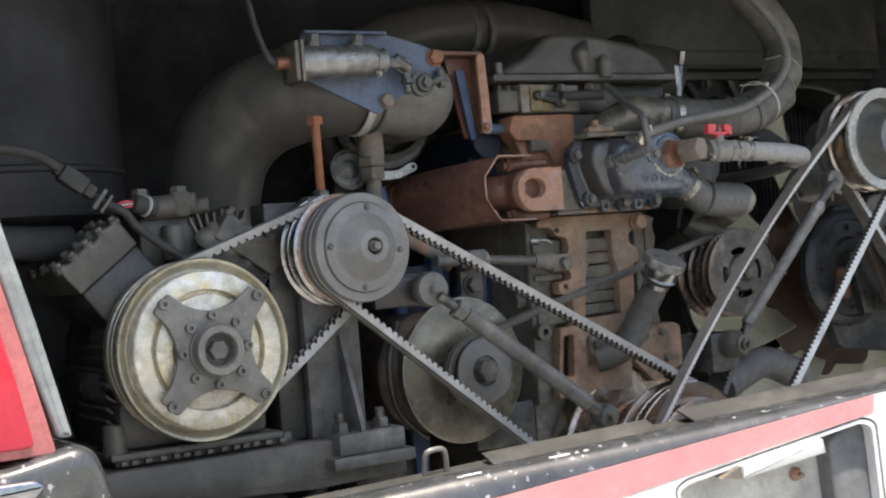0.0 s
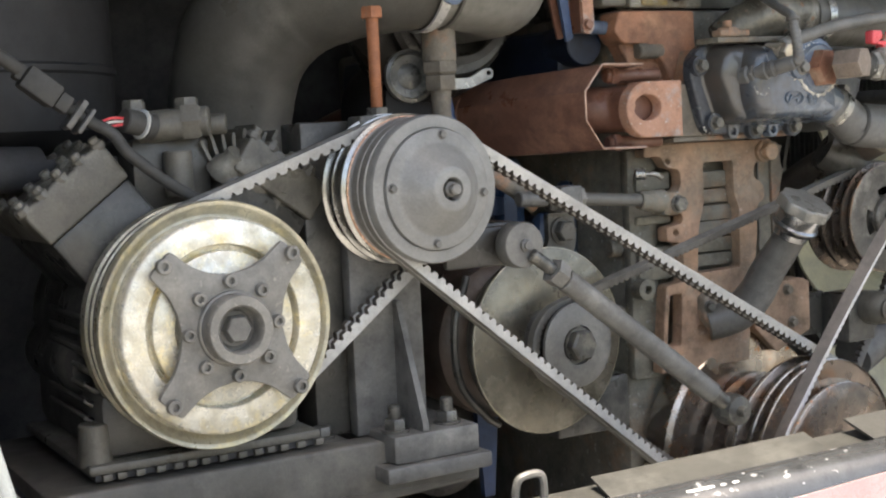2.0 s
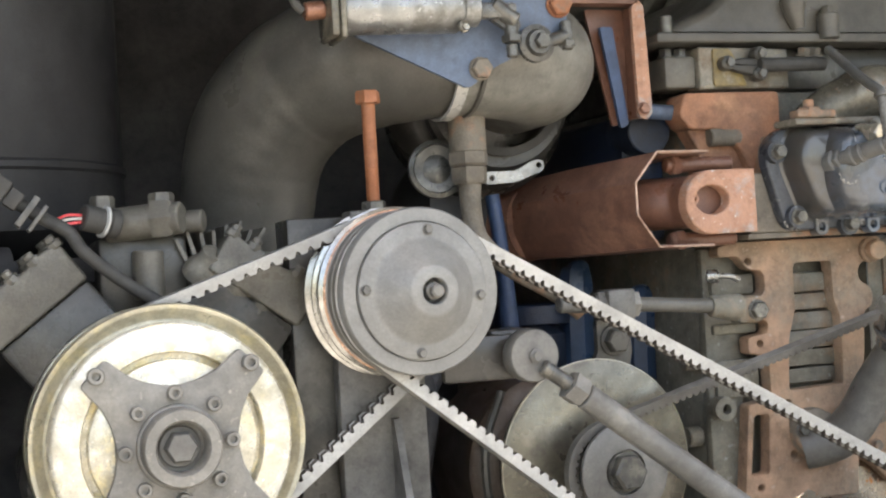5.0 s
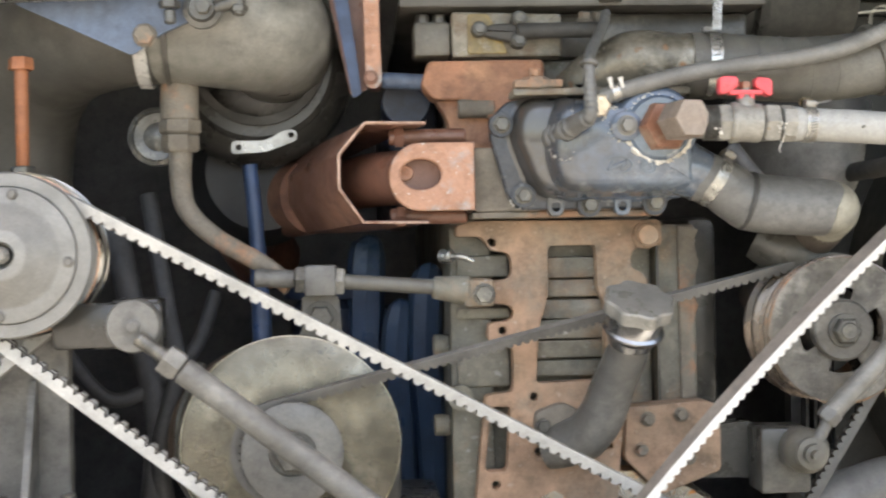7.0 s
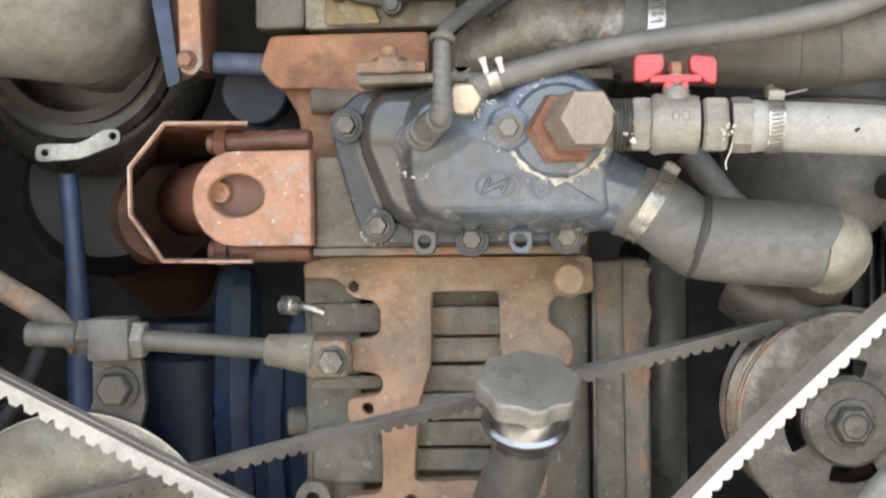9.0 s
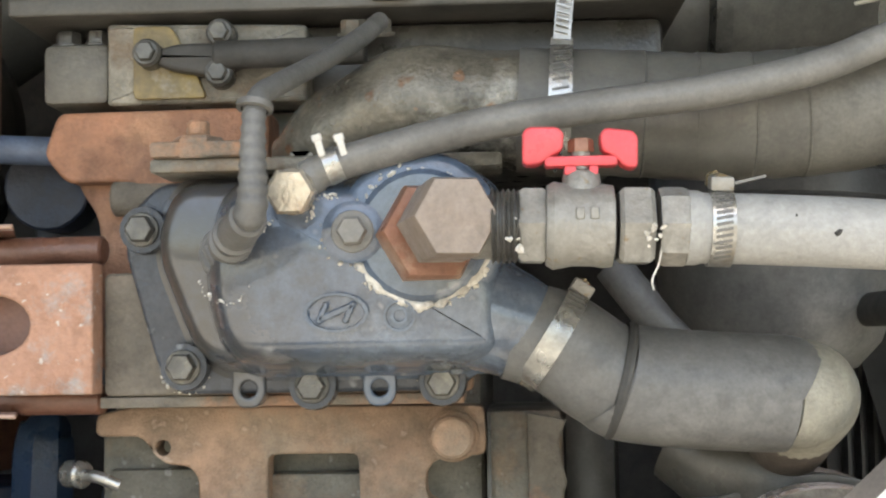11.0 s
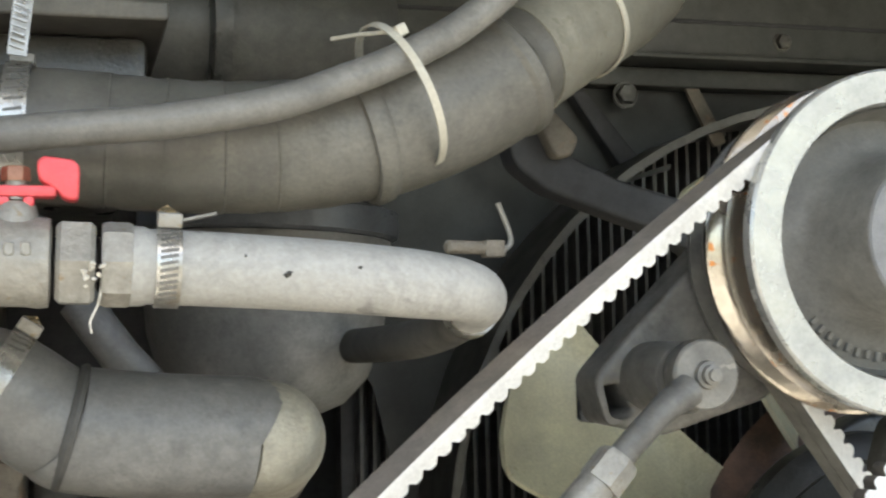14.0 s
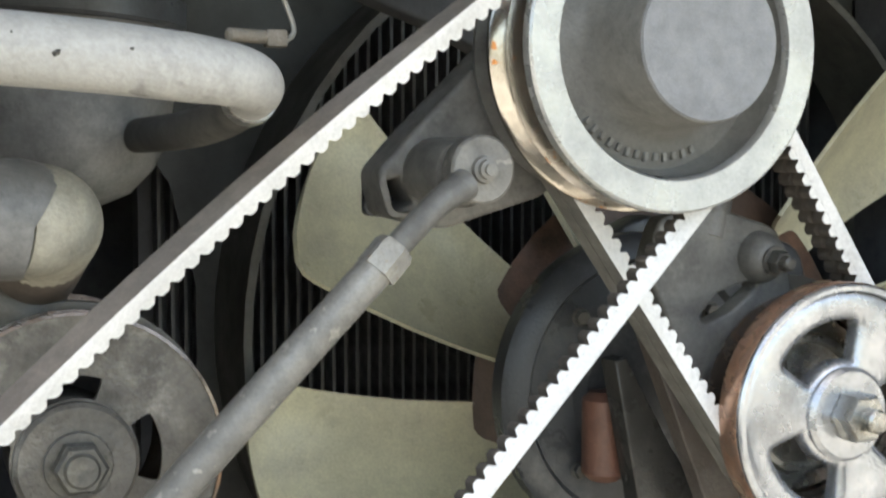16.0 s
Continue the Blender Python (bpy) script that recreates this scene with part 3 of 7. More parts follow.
# ---- drive belts ----
def belt(circles, y, w=0.0125, depth=0.0105, pitch=0.0105, bow=(0, 0, 0), label="", notch=0.004, flank="belt_side", gap=0, back="belt_back", roll=(), lean=0.0):
    """A cogged V-belt round circles (x, z, radius of its back), in anticlockwise order, in the plane y. bow: the outward bulge of each run; roll: its twist in degrees between the pulleys; lean: how far its plane recedes for each metre along x from the first pulley."""
    n = len(circles)
    cs = [(Vector(c[:2]), c[2]) for c in circles]
    side = []
    for k in range(n):
        (p, r), (q, s) = cs[k], cs[(k + 1) % n]
        d = q - p
        side.append(math.atan2(d.y, d.x) - math.acos((r - s) / d.length))
    line, twist = [], []
    for k in range(n):
        (p, r), (q, s) = cs[k], cs[(k + 1) % n]
        a0, a1 = side[k - 1], side[k]
        while a1 < a0:
            a1 += 2 * math.pi
        m = max(6, int((a1 - a0) * r / 0.002))
        for i in range(m + 1):
            a = a0 + (a1 - a0) * i / m
            u = Vector((math.cos(a), math.sin(a)))
            line.append((p + u * r, u))
            twist.append(0.0)
        u = Vector((math.cos(a1), math.sin(a1)))
        a, b = p + u * r, q + u * s
        m = int((b - a).length / 0.002)
        for i in range(1, m):
            t = i / m
            line.append((a + (b - a) * t + u * 4 * bow[k] * t * (1 - t), u))
            twist.append(radians(roll[k]) * math.sin(math.pi * t) ** 0.5 if roll else 0.0)
    dist = [0.0]
    for (a, _), (b, _) in zip(line, line[1:]):
        dist.append(dist[-1] + (b - a).length)
    total = dist[-1] + (line[0][0] - line[-1][0]).length
    teeth = round(total / pitch)
    steps = teeth * 10
    xs = np.interp(np.arange(steps) * total / steps, dist, [q.x for q, _ in line])
    zs = np.interp(np.arange(steps) * total / steps, dist, [q.y for q, _ in line])
    us = np.interp(np.arange(steps) * total / steps, dist, [u.x for _, u in line])
    vs = np.interp(np.arange(steps) * total / steps, dist, [u.y for _, u in line])
    ts = np.interp(np.arange(steps) * total / steps, dist, twist)
    band, cogs = bmesh.new(), bmesh.new()
    outer, inner = [], []
    cut = (0.0, 0.0, 0.0, 0.0, 0.0, 0.06, 0.6, 0.95, 0.95, 0.6) if gap == 0 else (0.06, 0.0, 0.0, 0.0, 0.06, 0.3, 0.75, 1.0, 0.85, 0.35)
    for i in range(steps):
        u = Vector((us[i], 0, vs[i])).normalized()
        p = Vector((xs[i], y + lean * (xs[i] - circles[0][0]), zs[i]))
        k = depth - notch * cut[i % 10]
        f = 1 - 0.3 * k / depth
        out, side = u * math.cos(ts[i]) + Vector((0, -math.sin(ts[i]), 0)), Vector((0, math.cos(ts[i]), 0)) + u * math.sin(ts[i])
        root = depth - notch - 0.0008
        g = 1 - 0.3 * root / depth
        outer.append([band.verts.new(v) for v in (
            p - side * w * 0.48, p + side * w * 0.48, p - out * 0.0012 + side * w / 2,
            p - out * root + side * w * g / 2, p - out * root - side * w * g / 2, p - out * 0.0012 - side * w / 2)])
        inner.append([cogs.verts.new(v) for v in (
            p - out * (root - 0.0006) + side * w * g * 0.497, p - out * k + side * w * f / 2,
            p - out * k - side * w * f / 2, p - out * (root - 0.0006) - side * w * g * 0.497)])
    ob = thing("drive_belt", label, "belt", (circles[0][0], y, circles[0][1]), "drive belts")
    for bm, rings, slots in ((band, outer, (0, 1, 1, 2, 1, 1)), (cogs, inner, (0, 1, 0, 0))):
        m = len(slots)
        for i in range(steps):
            a, b = rings[i], rings[(i + 1) % steps]
            for j in range(m):
                f = bm.faces.new((a[j], a[(j + 1) % m], b[(j + 1) % m], b[j]))
                f.material_index = slots[j]
        bmesh.ops.recalc_face_normals(bm, faces=bm.faces)
    part("belt_band", band, [M[back], M[flank], M["belt_tooth"]], ob)
    part("inner_layer", cogs, [M[flank], M["belt_tooth"]], ob, "moulded cogged rubber layer")
    return ob


BIG = (-0.755, 1.089)
MID = (-0.533, 1.209)
CRANK = (0.085, 0.80)
RP = (0.647, 1.34)
LP = (0.309, 1.113)
DISC = (-0.287, 1.003)
SRP = (0.808, 1.104)
for yy in (1.318, 1.333):
    belt([(*BIG, 0.120), (*MID, 0.079)], yy, depth=0.012, pitch=0.013, notch=0.0045, flank="belt_mid", label="worn cogged compressor belt with pale dusty flanks")
for yy in (1.272, 1.287):
    belt([(*MID, 0.0755), (*CRANK, 0.141)], yy, lean=0.098, depth=0.0122, pitch=0.0118, notch=0.0044, flank="belt_mid", label="worn grey cogged belt between idler and crankshaft pulley")
for yy in (1.309,):
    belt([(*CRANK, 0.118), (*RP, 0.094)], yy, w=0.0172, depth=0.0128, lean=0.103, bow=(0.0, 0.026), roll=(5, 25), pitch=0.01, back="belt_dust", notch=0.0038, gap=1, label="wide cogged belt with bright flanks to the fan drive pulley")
# front belt has pale flanks, the rear one the dark tooth colour
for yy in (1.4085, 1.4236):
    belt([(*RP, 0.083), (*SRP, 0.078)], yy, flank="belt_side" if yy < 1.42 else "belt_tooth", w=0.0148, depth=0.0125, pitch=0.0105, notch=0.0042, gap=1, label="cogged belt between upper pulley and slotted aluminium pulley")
for yy in (1.379,):
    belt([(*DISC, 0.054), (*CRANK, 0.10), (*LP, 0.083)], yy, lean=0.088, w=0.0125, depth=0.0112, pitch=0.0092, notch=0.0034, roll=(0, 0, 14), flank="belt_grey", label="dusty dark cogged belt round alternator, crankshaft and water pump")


# ---- compressor clutch pulley ----
def spider(cx, cz, y):
    """The four-armed clutch plate with hollow sides."""
    out = []
    for k in range(4):
        a = 45.5 + 90 * k
        for da, r in ((-9, 0.099), (9, 0.099), (14, 0.074), (24, 0.060), (45, 0.052), (66, 0.060), (76, 0.074)):
            out.append((cx + r * math.cos(radians(a + da)), cz + r * math.sin(radians(a + da))))
    return plate(rounded(out, 0.004, 2), y, y + 0.006, [ring2(cx, cz, 0.024, n=24)], 0.001)


big = thing("compressor_pulley", "yellowed zinc-plated clutch pulley with grey four-armed plate", "pulley", (BIG[0], 1.31, BIG[1] - 0.119))
c = (BIG[0], 0, BIG[1])
part("rim", lathe([(0.1068, -1.3075), (0.109, -1.308), (0.112, -1.3065), (0.115, -1.3035), (0.1175, -1.300), (0.119, -1.2985), (0.1222, -1.298), (0.1235, -1.301), (0.1235, -1.3085), (0.122, -1.310), (0.110, -1.315), (0.110, -1.321), (0.1215, -1.3255), (0.110, -1.330), (0.110, -1.336), (0.1215, -1.342), (0.1215, -1.356), (0.09, -1.356)][::-1], c, seg=80), M["gold_rim"], big)
part("face", lathe([(0.0, -1.2865), (0.0725, -1.2865), (0.0738, -1.2875), (0.0742, -1.2985), (0.0795, -1.2985), (0.080, -1.2875), (0.0812, -1.2858), (0.1035, -1.2855), (0.1055, -1.287), (0.1066, -1.2885), (0.1068, -1.3078)][::-1], c, seg=80), M["gold"], big)
part("clutch_plate", spider(BIG[0], BIG[1], 1.2665), M["steel_light"], big)
part("hub", lathe([(0.022, -1.28), (0.037, -1.28), (0.037, -1.2655), (0.0362, -1.2635), (0.0345, -1.2628), (0.0342, -1.2485), (0.0325, -1.246), (0.024, -1.246), (0.0222, -1.2485), (0.0215, -1.266), (0.0, -1.266)], c), M["steel_light"], big)
part("spacer", lathe([(0.024, -1.2855), (0.052, -1.2855), (0.052, -1.2728), (0.024, -1.2728)], c, seg=40), M["nut"], big)
part("centre_bolt", J(hexa((BIG[0], 1.266, BIG[1]), (0, -1, 0), 0.0145, 0.0145), rod((BIG[0], 1.2665, BIG[1]), (BIG[0], 1.262, BIG[1]), 0.0185)), M["steel"], big)
for k in range(4):
    a = radians(45.5 + 90 * k)
    part("screw", socket((BIG[0] + 0.0943 * math.cos(a), 1.2668, BIG[1] + 0.0943 * math.sin(a)), r=0.0074, h=0.007), M["steel_light"], big)
for k in range(8):
    a = radians(2 + 45 * k)
    part("screw", socket((BIG[0] + 0.0465 * math.cos(a), 1.2668, BIG[1] + 0.0465 * math.sin(a)), r=0.0066, h=0.007), M["steel_light"], big)

# ---- idler pulley on its post ----
mid = thing("idler_pulley", "dusty grey double idler pulley with dished cover", "pulley", (MID[0], 1.3, MID[1] - 0.08))
c = (MID[0], 0, MID[1])
part("rear_sheave", lathe([(0.0, -1.352), (0.079, -1.348), (0.0815, -1.346), (0.0815, -1.343), (0.066, -1.3375), (0.066, -1.3305), (0.0805, -1.3275), (0.0805, -1.3245), (0.066, -1.3205), (0.066, -1.3135), (0.0805, -1.308), (0.0805, -1.3055), (0.074, -1.3015)], c, seg=72), M["polished"], mid, "bare polished rear grooves")
part("rim", lathe([(0.077, -1.301), (0.076, -1.298), (0.06, -1.290), (0.06, -1.284), (0.074, -1.2805), (0.06, -1.2755), (0.06, -1.269), (0.077, -1.2625), (0.077, -1.2525), (0.0755, -1.25), (0.064, -1.249), (0.0635, -1.252), (0.05, -1.252)], c, seg=64), M["idler_cover"], mid)
part("worn_edge", lathe([(0.0762, -1.3018), (0.0775, -1.301), (0.0778, -1.2985), (0.0762, -1.2978)], c, seg=64), M["copper_groove"], mid, "rusty worn sheave edge")
part("cover", lathe([(0.063, -1.254), (0.0625, -1.2455), (0.0605, -1.2442), (0.0505, -1.2442), (0.0485, -1.2436), (0.046, -1.2415), (0.0245, -1.2205), (0.0225, -1.2188), (0.0205, -1.2182), (0.0125, -1.2182), (0.0115, -1.2195), (0.0115, -1.236), (0.0, -1.236)], c, seg=64), M["idler_cover"], mid)
part("spindle", J(rod((MID[0], 1.236, MID[1]), (MID[0], 1.219, MID[1]), 0.0078), rod((MID[0], 1.219, MID[1]), (MID[0], 1.2105, MID[1]), 0.0058)), M["steel"], mid)
for k, a in enumerate((83, 176, 264, 353)):
    a = radians(a)
    part("screw", bolt((MID[0] + 0.0563 * math.cos(a), 1.245, MID[1] + 0.0563 * math.sin(a)), r=0.0042, h=0.004), M["steel"], mid)

post = thing("idler_bracket", "grey welded steel idler post with a gusset and foot", "bracket", (-0.54, 1.38, 0.905))
part("post_plate", box(-0.585, -0.497, 1.352, 1.372, 0.94, 1.27, 0.003), M["post_steel"], post)
part("rear_plate", box(-0.622, -0.56, 1.376, 1.43, 0.94, 1.285, 0.003), M["black_iron"], post)
part("gusset", turned(plate([(-0.056, 0.948), (-0.056, 0.956), (-0.008, 1.085), (0.0, 1.085), (0.0, 0.948)], -0.0035, 0.0035), pose(-0.531, 1.3519, 0, 0, 0, 90)), M["post_steel"], post)
part("foot", box(-0.572, -0.466, 1.292, 1.43, 0.917, 0.948, 0.004), M["steel"], post)
part("foot", box(-0.585, -0.455, 1.285, 1.44, 0.899, 0.9165, 0.003), M["steel"], post)
for x in (-0.557, -0.492):
    part("foot_bolt", J(bolt((x, 1.318, 0.948), (0, 0, 1), 0.0125, 0.011), rod((x, 1.318, 0.958), (x, 1.318, 0.977), 0.007)), M["nut"], post)
part("tension_lug", box(-0.568, -0.512, 1.338, 1.371, 1.2705, 1.289, 0.003), M["steel"], post)
tb = thing("tension_bolt", "long red oxide tensioning bolt with hexagon head", "bolt", (-0.539, 1.354, 1.289))
part("shank", rod((-0.539, 1.354, 1.289), (-0.539, 1.354, 1.398), 0.0062, 0.0068), M["red_oxide"], tb)
part("head", hexa((-0.539, 1.354, 1.394), (0, 0, 1), 0.0125, 0.0125), M["red_oxide"], tb)
part("lock_nut", hexa((-0.539, 1.354, 1.289), (0, 0, 1), 0.0125, 0.009), M["nut"], tb)
part("thread", tube([(-0.539, 1.354, 1.298), (-0.539, 1.354, 1.332)], 0.0064, n=60, ripple=0.0004, wave=0.0018, seg=14), M["red_oxide"], tb)

# ---- tie rod from the idler to the crank end ----
tr = thing("adjusting_rod", "grey painted adjusting rod with ball ends and lock nut", "rod", (-0.28, 1.25, 0.9))
part("tube", rod((-0.372, 1.252, 1.100), (-0.168, 1.25, 0.944), 0.0128), M["steel"], tr)
part("lock_nut", J(hexa((-0.388, 1.252, 1.112), (0.794, 0, -0.607), 0.0152, 0.018)), M["steel_light"], tr)
part("stud", rod((-0.413, 1.254, 1.131), (-0.385, 1.252, 1.11), 0.0075), M["nut"], tr)
part("ball_end", J(lathe([(0.012, -1.285), (0.022, -1.283), (0.0255, -1.278), (0.0255, -1.262), (0.024, -1.2585), (0.008, -1.257), (0.0, -1.257)], (-0.418, 0, 1.141), seg=32), lathe([(0.0, -1.258), (0.007, -1.258), (0.007, -1.254), (0.0045, -1.253), (0.0045, -1.25), (0, -1.25)], (-0.418, 0, 1.141), seg=16)), M["steel"], tr)
part("ball_end", J(rod((-0.172, 1.25, 0.947), (-0.15, 1.25, 0.93), 0.0095), lathe([(0.0, -1.27), (0.017, -1.268), (0.0195, -1.262), (0.0195, -1.245), (0.017, -1.238), (0.007, -1.236), (0.006, -1.226), (0, -1.226)], (-0.137, 0, 0.92), seg=28)), M["nut"], tr)
solo("rod_bracket", J(box(-0.5, -0.395, 1.288, 1.30, 1.118, 1.162, 0.006), box(-0.445, -0.40, 1.3005, 1.35, 1.12, 1.165, 0.003)), M["sump_oil"], "dark steel lug behind the upper ball end", "bracket")

# ---- alternator with its disc ----
alt = thing("alternator", "dirty alternator with a wide yellowed disc pulley", "alternator", (DISC[0], 1.5, 0.88))
c = (DISC[0], 0, DISC[1])
part("disc_edge", lathe([(0.1148, -1.4235), (0.1166, -1.4228), (0.1166, -1.4205), (0.1148, -1.4198)], c, seg=72), M["gold_rim"], alt)
part("disc", lathe([(0.03, -1.425), (0.112, -1.425), (0.1155, -1.4235), (0.1155, -1.4200), (0.113, -1.4185), (0.05, -1.4195), (0.03, -1.4185)], c, seg=72), M["disc"], alt)
# hub side in black iron, its shading put into the colour; the face stays grey
part("hub", lathe([(0.0, -1.428), (0.042, -1.4195), (0.032, -1.415), (0.034, -1.40), (0.043, -1.388), (0.031, -1.384), (0.031, -1.3745), (0.050, -1.370), (0.0515, -1.3685)], c, seg=56), M["black_iron"], alt)
part("hub_face", lathe([(0.0515, -1.3684), (0.052, -1.3665), (0.052, -1.3635), (0.050, -1.362), (0.024, -1.362), (0.0235, -1.367), (0, -1.367)], c, seg=56), M["steel"], alt, "dull grey hub face")
part("nut", J(lathe([(0, -1.367), (0.021, -1.367), (0.021, -1.363), (0, -1.363)], c, seg=24), hexa((DISC[0], 1.364, DISC[1]), (0, -1, 0), 0.0195, 0.015, 0.0)), M["nut"], alt)
part("body", lathe([(0, -1.6), (0.085, -1.6), (0.095, -1.585), (0.095, -1.50), (0.098, -1.495), (0.098, -1.47), (0.09, -1.46), (0.07, -1.455), (0.0, -1.455)], (DISC[0] - 0.034, 0, DISC[1]), seg=40), M["alt_case"], alt, "rusty brown end case")
part("rear_fan", lathe([(0.04, -1.452), (0.104, -1.452), (0.106, -1.446), (0.104, -1.4415), (0.04, -1.4415)], c, seg=48), M["black_iron"], alt)
part("strap", tube([(-0.38, 1.46, 1.09), (-0.405, 1.455, 1.03), (-0.40, 1.455, 0.96), (-0.365, 1.455, 0.915), (-0.345, 1.455, 0.90)], 0.005, seg=8), M["black_iron"], alt)

# ---- crankshaft pulley ----
crank = thing("crankshaft_pulley", "large multi-groove crankshaft pulley with rusty worn grooves", "pulley", (CRANK[0], 1.34, 0.62))
c = (CRANK[0], 0, CRANK[1])
part("damper_ring", lathe([(0.0, -1.50), (0.160, -1.50), (0.166, -1.494), (0.166, -1.458), (0.160, -1.452), (0.15, -1.451), (0.09, -1.4475)], c, seg=72), M["rust_groove"], crank, "rusty damper ring with worn edge")
part("sheave", lathe([(0.09, -1.447), (0.112, -1.44), (0.112, -1.424), (0.094, -1.4185), (0.094, -1.4105), (0.112, -1.4045), (0.118, -1.40), (0.124, -1.388), (0.126, -1.3705)], c, seg=64), M["crank_steel"], crank)
part("sheave", lathe([(0.126, -1.370), (0.1405, -1.368), (0.1425, -1.364), (0.1425, -1.3575), (0.129, -1.3505), (0.129, -1.3435), (0.1405, -1.3395), (0.1405, -1.3375), (0.129, -1.3335), (0.129, -1.3265), (0.1425, -1.3195), (0.1425, -1.3185), (0.118, -1.3175)], c, seg=64), M["crank_steel"], crank)
part("sheave", lathe([(0.118, -1.3172), (0.1145, -1.316), (0.100, -1.3125), (0.100, -1.3055), (0.1145, -1.3), (0.1145, -1.2925), (0.111, -1.29), (0.05, -1.292), (0.05, -1.284), (0, -1.284)], c, seg=64), M["crank_steel"], crank)
for y, r in ((1.3605, 0.1423), (1.3385, 0.1403), (1.319, 0.1423), (1.296, 0.1143)):
    part("worn_edge", lathe([(r - 0.0002, -y - 0.003), (r + 0.0014, -y - 0.002), (r + 0.0014, -y + 0.002), (r - 0.0002, -y + 0.003)], c, seg=64), M["rust_groove"], crank)
part("shaft", rod((CRANK[0], 1.5, CRANK[1]), (CRANK[0], 1.56, CRANK[1]), 0.06), M["nut"], crank)
# the drive train stands a few degrees askew in the bay
for pulley, turn in ((big, 3), (mid, 4), (alt, 4), (crank, 5.5)):
    pulley.rotation_euler.z = radians(turn)


# ---- slotted pulleys ----
def slot_loops(cx, cz, ri, ro, start, spread, count=4):
    out = []
    for k in range(count):
        a = start + 360 / count * k
        out.append(ring2(cx, cz, ro, n=8, a0=a - spread, a1=a + spread) + ring2(cx, cz, ri, n=8, a0=a + spread, a1=a - spread))
    return [rounded(o, 0.004 if count == 4 else 0.011, 2 if count == 4 else 5) for o in out]


lp = thing("water_pump_pulley", "brown-grey mottled pulley with kidney slots", "pulley", (LP[0], 1.43, LP[1] - 0.083))
c = (LP[0], 0, LP[1])
part("face", plate(ring2(*LP, 0.0785, n=64), 1.402, 1.4055, slot_loops(*LP, 0.0338, 0.0463, 6, 25)), M["pump_plate"], lp)
part("rim", lathe([(0.0579, -1.489), (0.08203, -1.487), (0.08251, -1.482), (0.06755, -1.474), (0.06755, -1.468), (0.08106, -1.461), (0.08106, -1.455), (0.06659, -1.449), (0.06659, -1.443), (0.07913, -1.438), (0.07913, -1.436), (0.06562, -1.432), (0.06562, -1.426), (0.07961, -1.421), (0.07961, -1.418), (0.06659, -1.413), (0.06659, -1.409), (0.08009, -1.4045), (0.08009, -1.4015), (0.07816, -1.4007), (0.07797, -1.4025)], c, seg=64), M["crank_steel"], lp)
part("hub", lathe([(0, -1.452), (0.03281, -1.452), (0.03281, -1.396), (0.0304, -1.3935), (0, -1.3935)], c, seg=36), M["pump_plate"], lp)
part("bolt", J(bolt((LP[0], 1.394, LP[1]), r=0.0145, h=0.012, washer=1.25), rod((LP[0], 1.384, LP[1]), (LP[0], 1.376, LP[1]), 0.0095)), M["nut"], lp)

rp = thing("fan_drive_pulley", "grey turned aluminium double pulley with hollow face", "pulley", (RP[0], 1.38, RP[1] - 0.098))
c = (RP[0], 0, RP[1])
part("front_rim", lathe([(0.0765, -1.365), (0.0775, -1.348), (0.079, -1.345), (0.0965, -1.344), (0.098, -1.3455), (0.098, -1.353), (0.096, -1.3555)], c, seg=80), M["white_alu"], rp, "pale turned front rim")
part("dish", lathe([(0.0768, -1.350), (0.0755, -1.364), (0.072, -1.3695), (0.058, -1.366), (0.0515, -1.358), (0.0485, -1.345), (0.0465, -1.318), (0.0455, -1.3145), (0, -1.3135)], c, seg=64), M["dish"], rp)
part("boss_face", lathe([(0.0453, -1.3142), (0.0444, -1.3127), (0, -1.3122)], c, seg=48), M["boss_grey"], rp, "fine-grained grey boss face")
part("groove", lathe([(0.096, -1.356), (0.079, -1.362), (0.079, -1.372), (0.0965, -1.3765), (0.079, -1.380), (0.079, -1.389), (0.0965, -1.3945), (0.0985, -1.396), (0.0985, -1.399), (0.097, -1.400)], c, seg=80), M["rust_groove"], rp, "rust-flecked bright groove")
part("rear_groove", lathe([(0.097, -1.4005), (0.070, -1.403), (0.070, -1.413), (0.083, -1.4165), (0.070, -1.420), (0.070, -1.429), (0.090, -1.434), (0.090, -1.437), (0.03, -1.44)], c, seg=64), M["steel"], rp)
# raised foundry marks too small to read
for k in range(13):
    a = radians(222 + 5.8 * k)
    q = Matrix.Translation((RP[0] + 0.065 * math.cos(a), 1.367, RP[1] + 0.065 * math.sin(a))) @ Matrix.Rotation(-(a + math.pi / 2), 4, "Y")
    part("raised_mark", turned(box(-0.0015, 0.0015, -0.0018, 0.003, -0.0022 - 0.0008 * (k % 2), 0.0026, 0.0004, 1), q), M["dish"], rp)

sp = thing("slotted_pulley", "bright scratched aluminium pulley with three oval openings", "pulley", (SRP[0], 1.4, SRP[1] - 0.088))
c = (SRP[0], 0, SRP[1])
part("face", plate(ring2(*SRP, 0.0835, n=64), 1.383, 1.396, slot_loops(*SRP, 0.036, 0.063, 112, 33, 3), 0.006), M["bright_alu"], sp)
part("rim", lathe([(0.08, -1.398), (0.0865, -1.3965), (0.0875, -1.392), (0.0875, -1.382), (0.086, -1.3805), (0.083, -1.3805), (0.082, -1.384)], c, seg=72), M["bright_alu"], sp)
part("rear_sheave", lathe([(0.04, -1.436), (0.077, -1.434), (0.078, -1.431), (0.064, -1.428), (0.064, -1.42), (0.076, -1.4165), (0.064, -1.413), (0.064, -1.408), (0.074, -1.405)], c, seg=72), M["crank_steel"], sp, "rusty rear grooves")
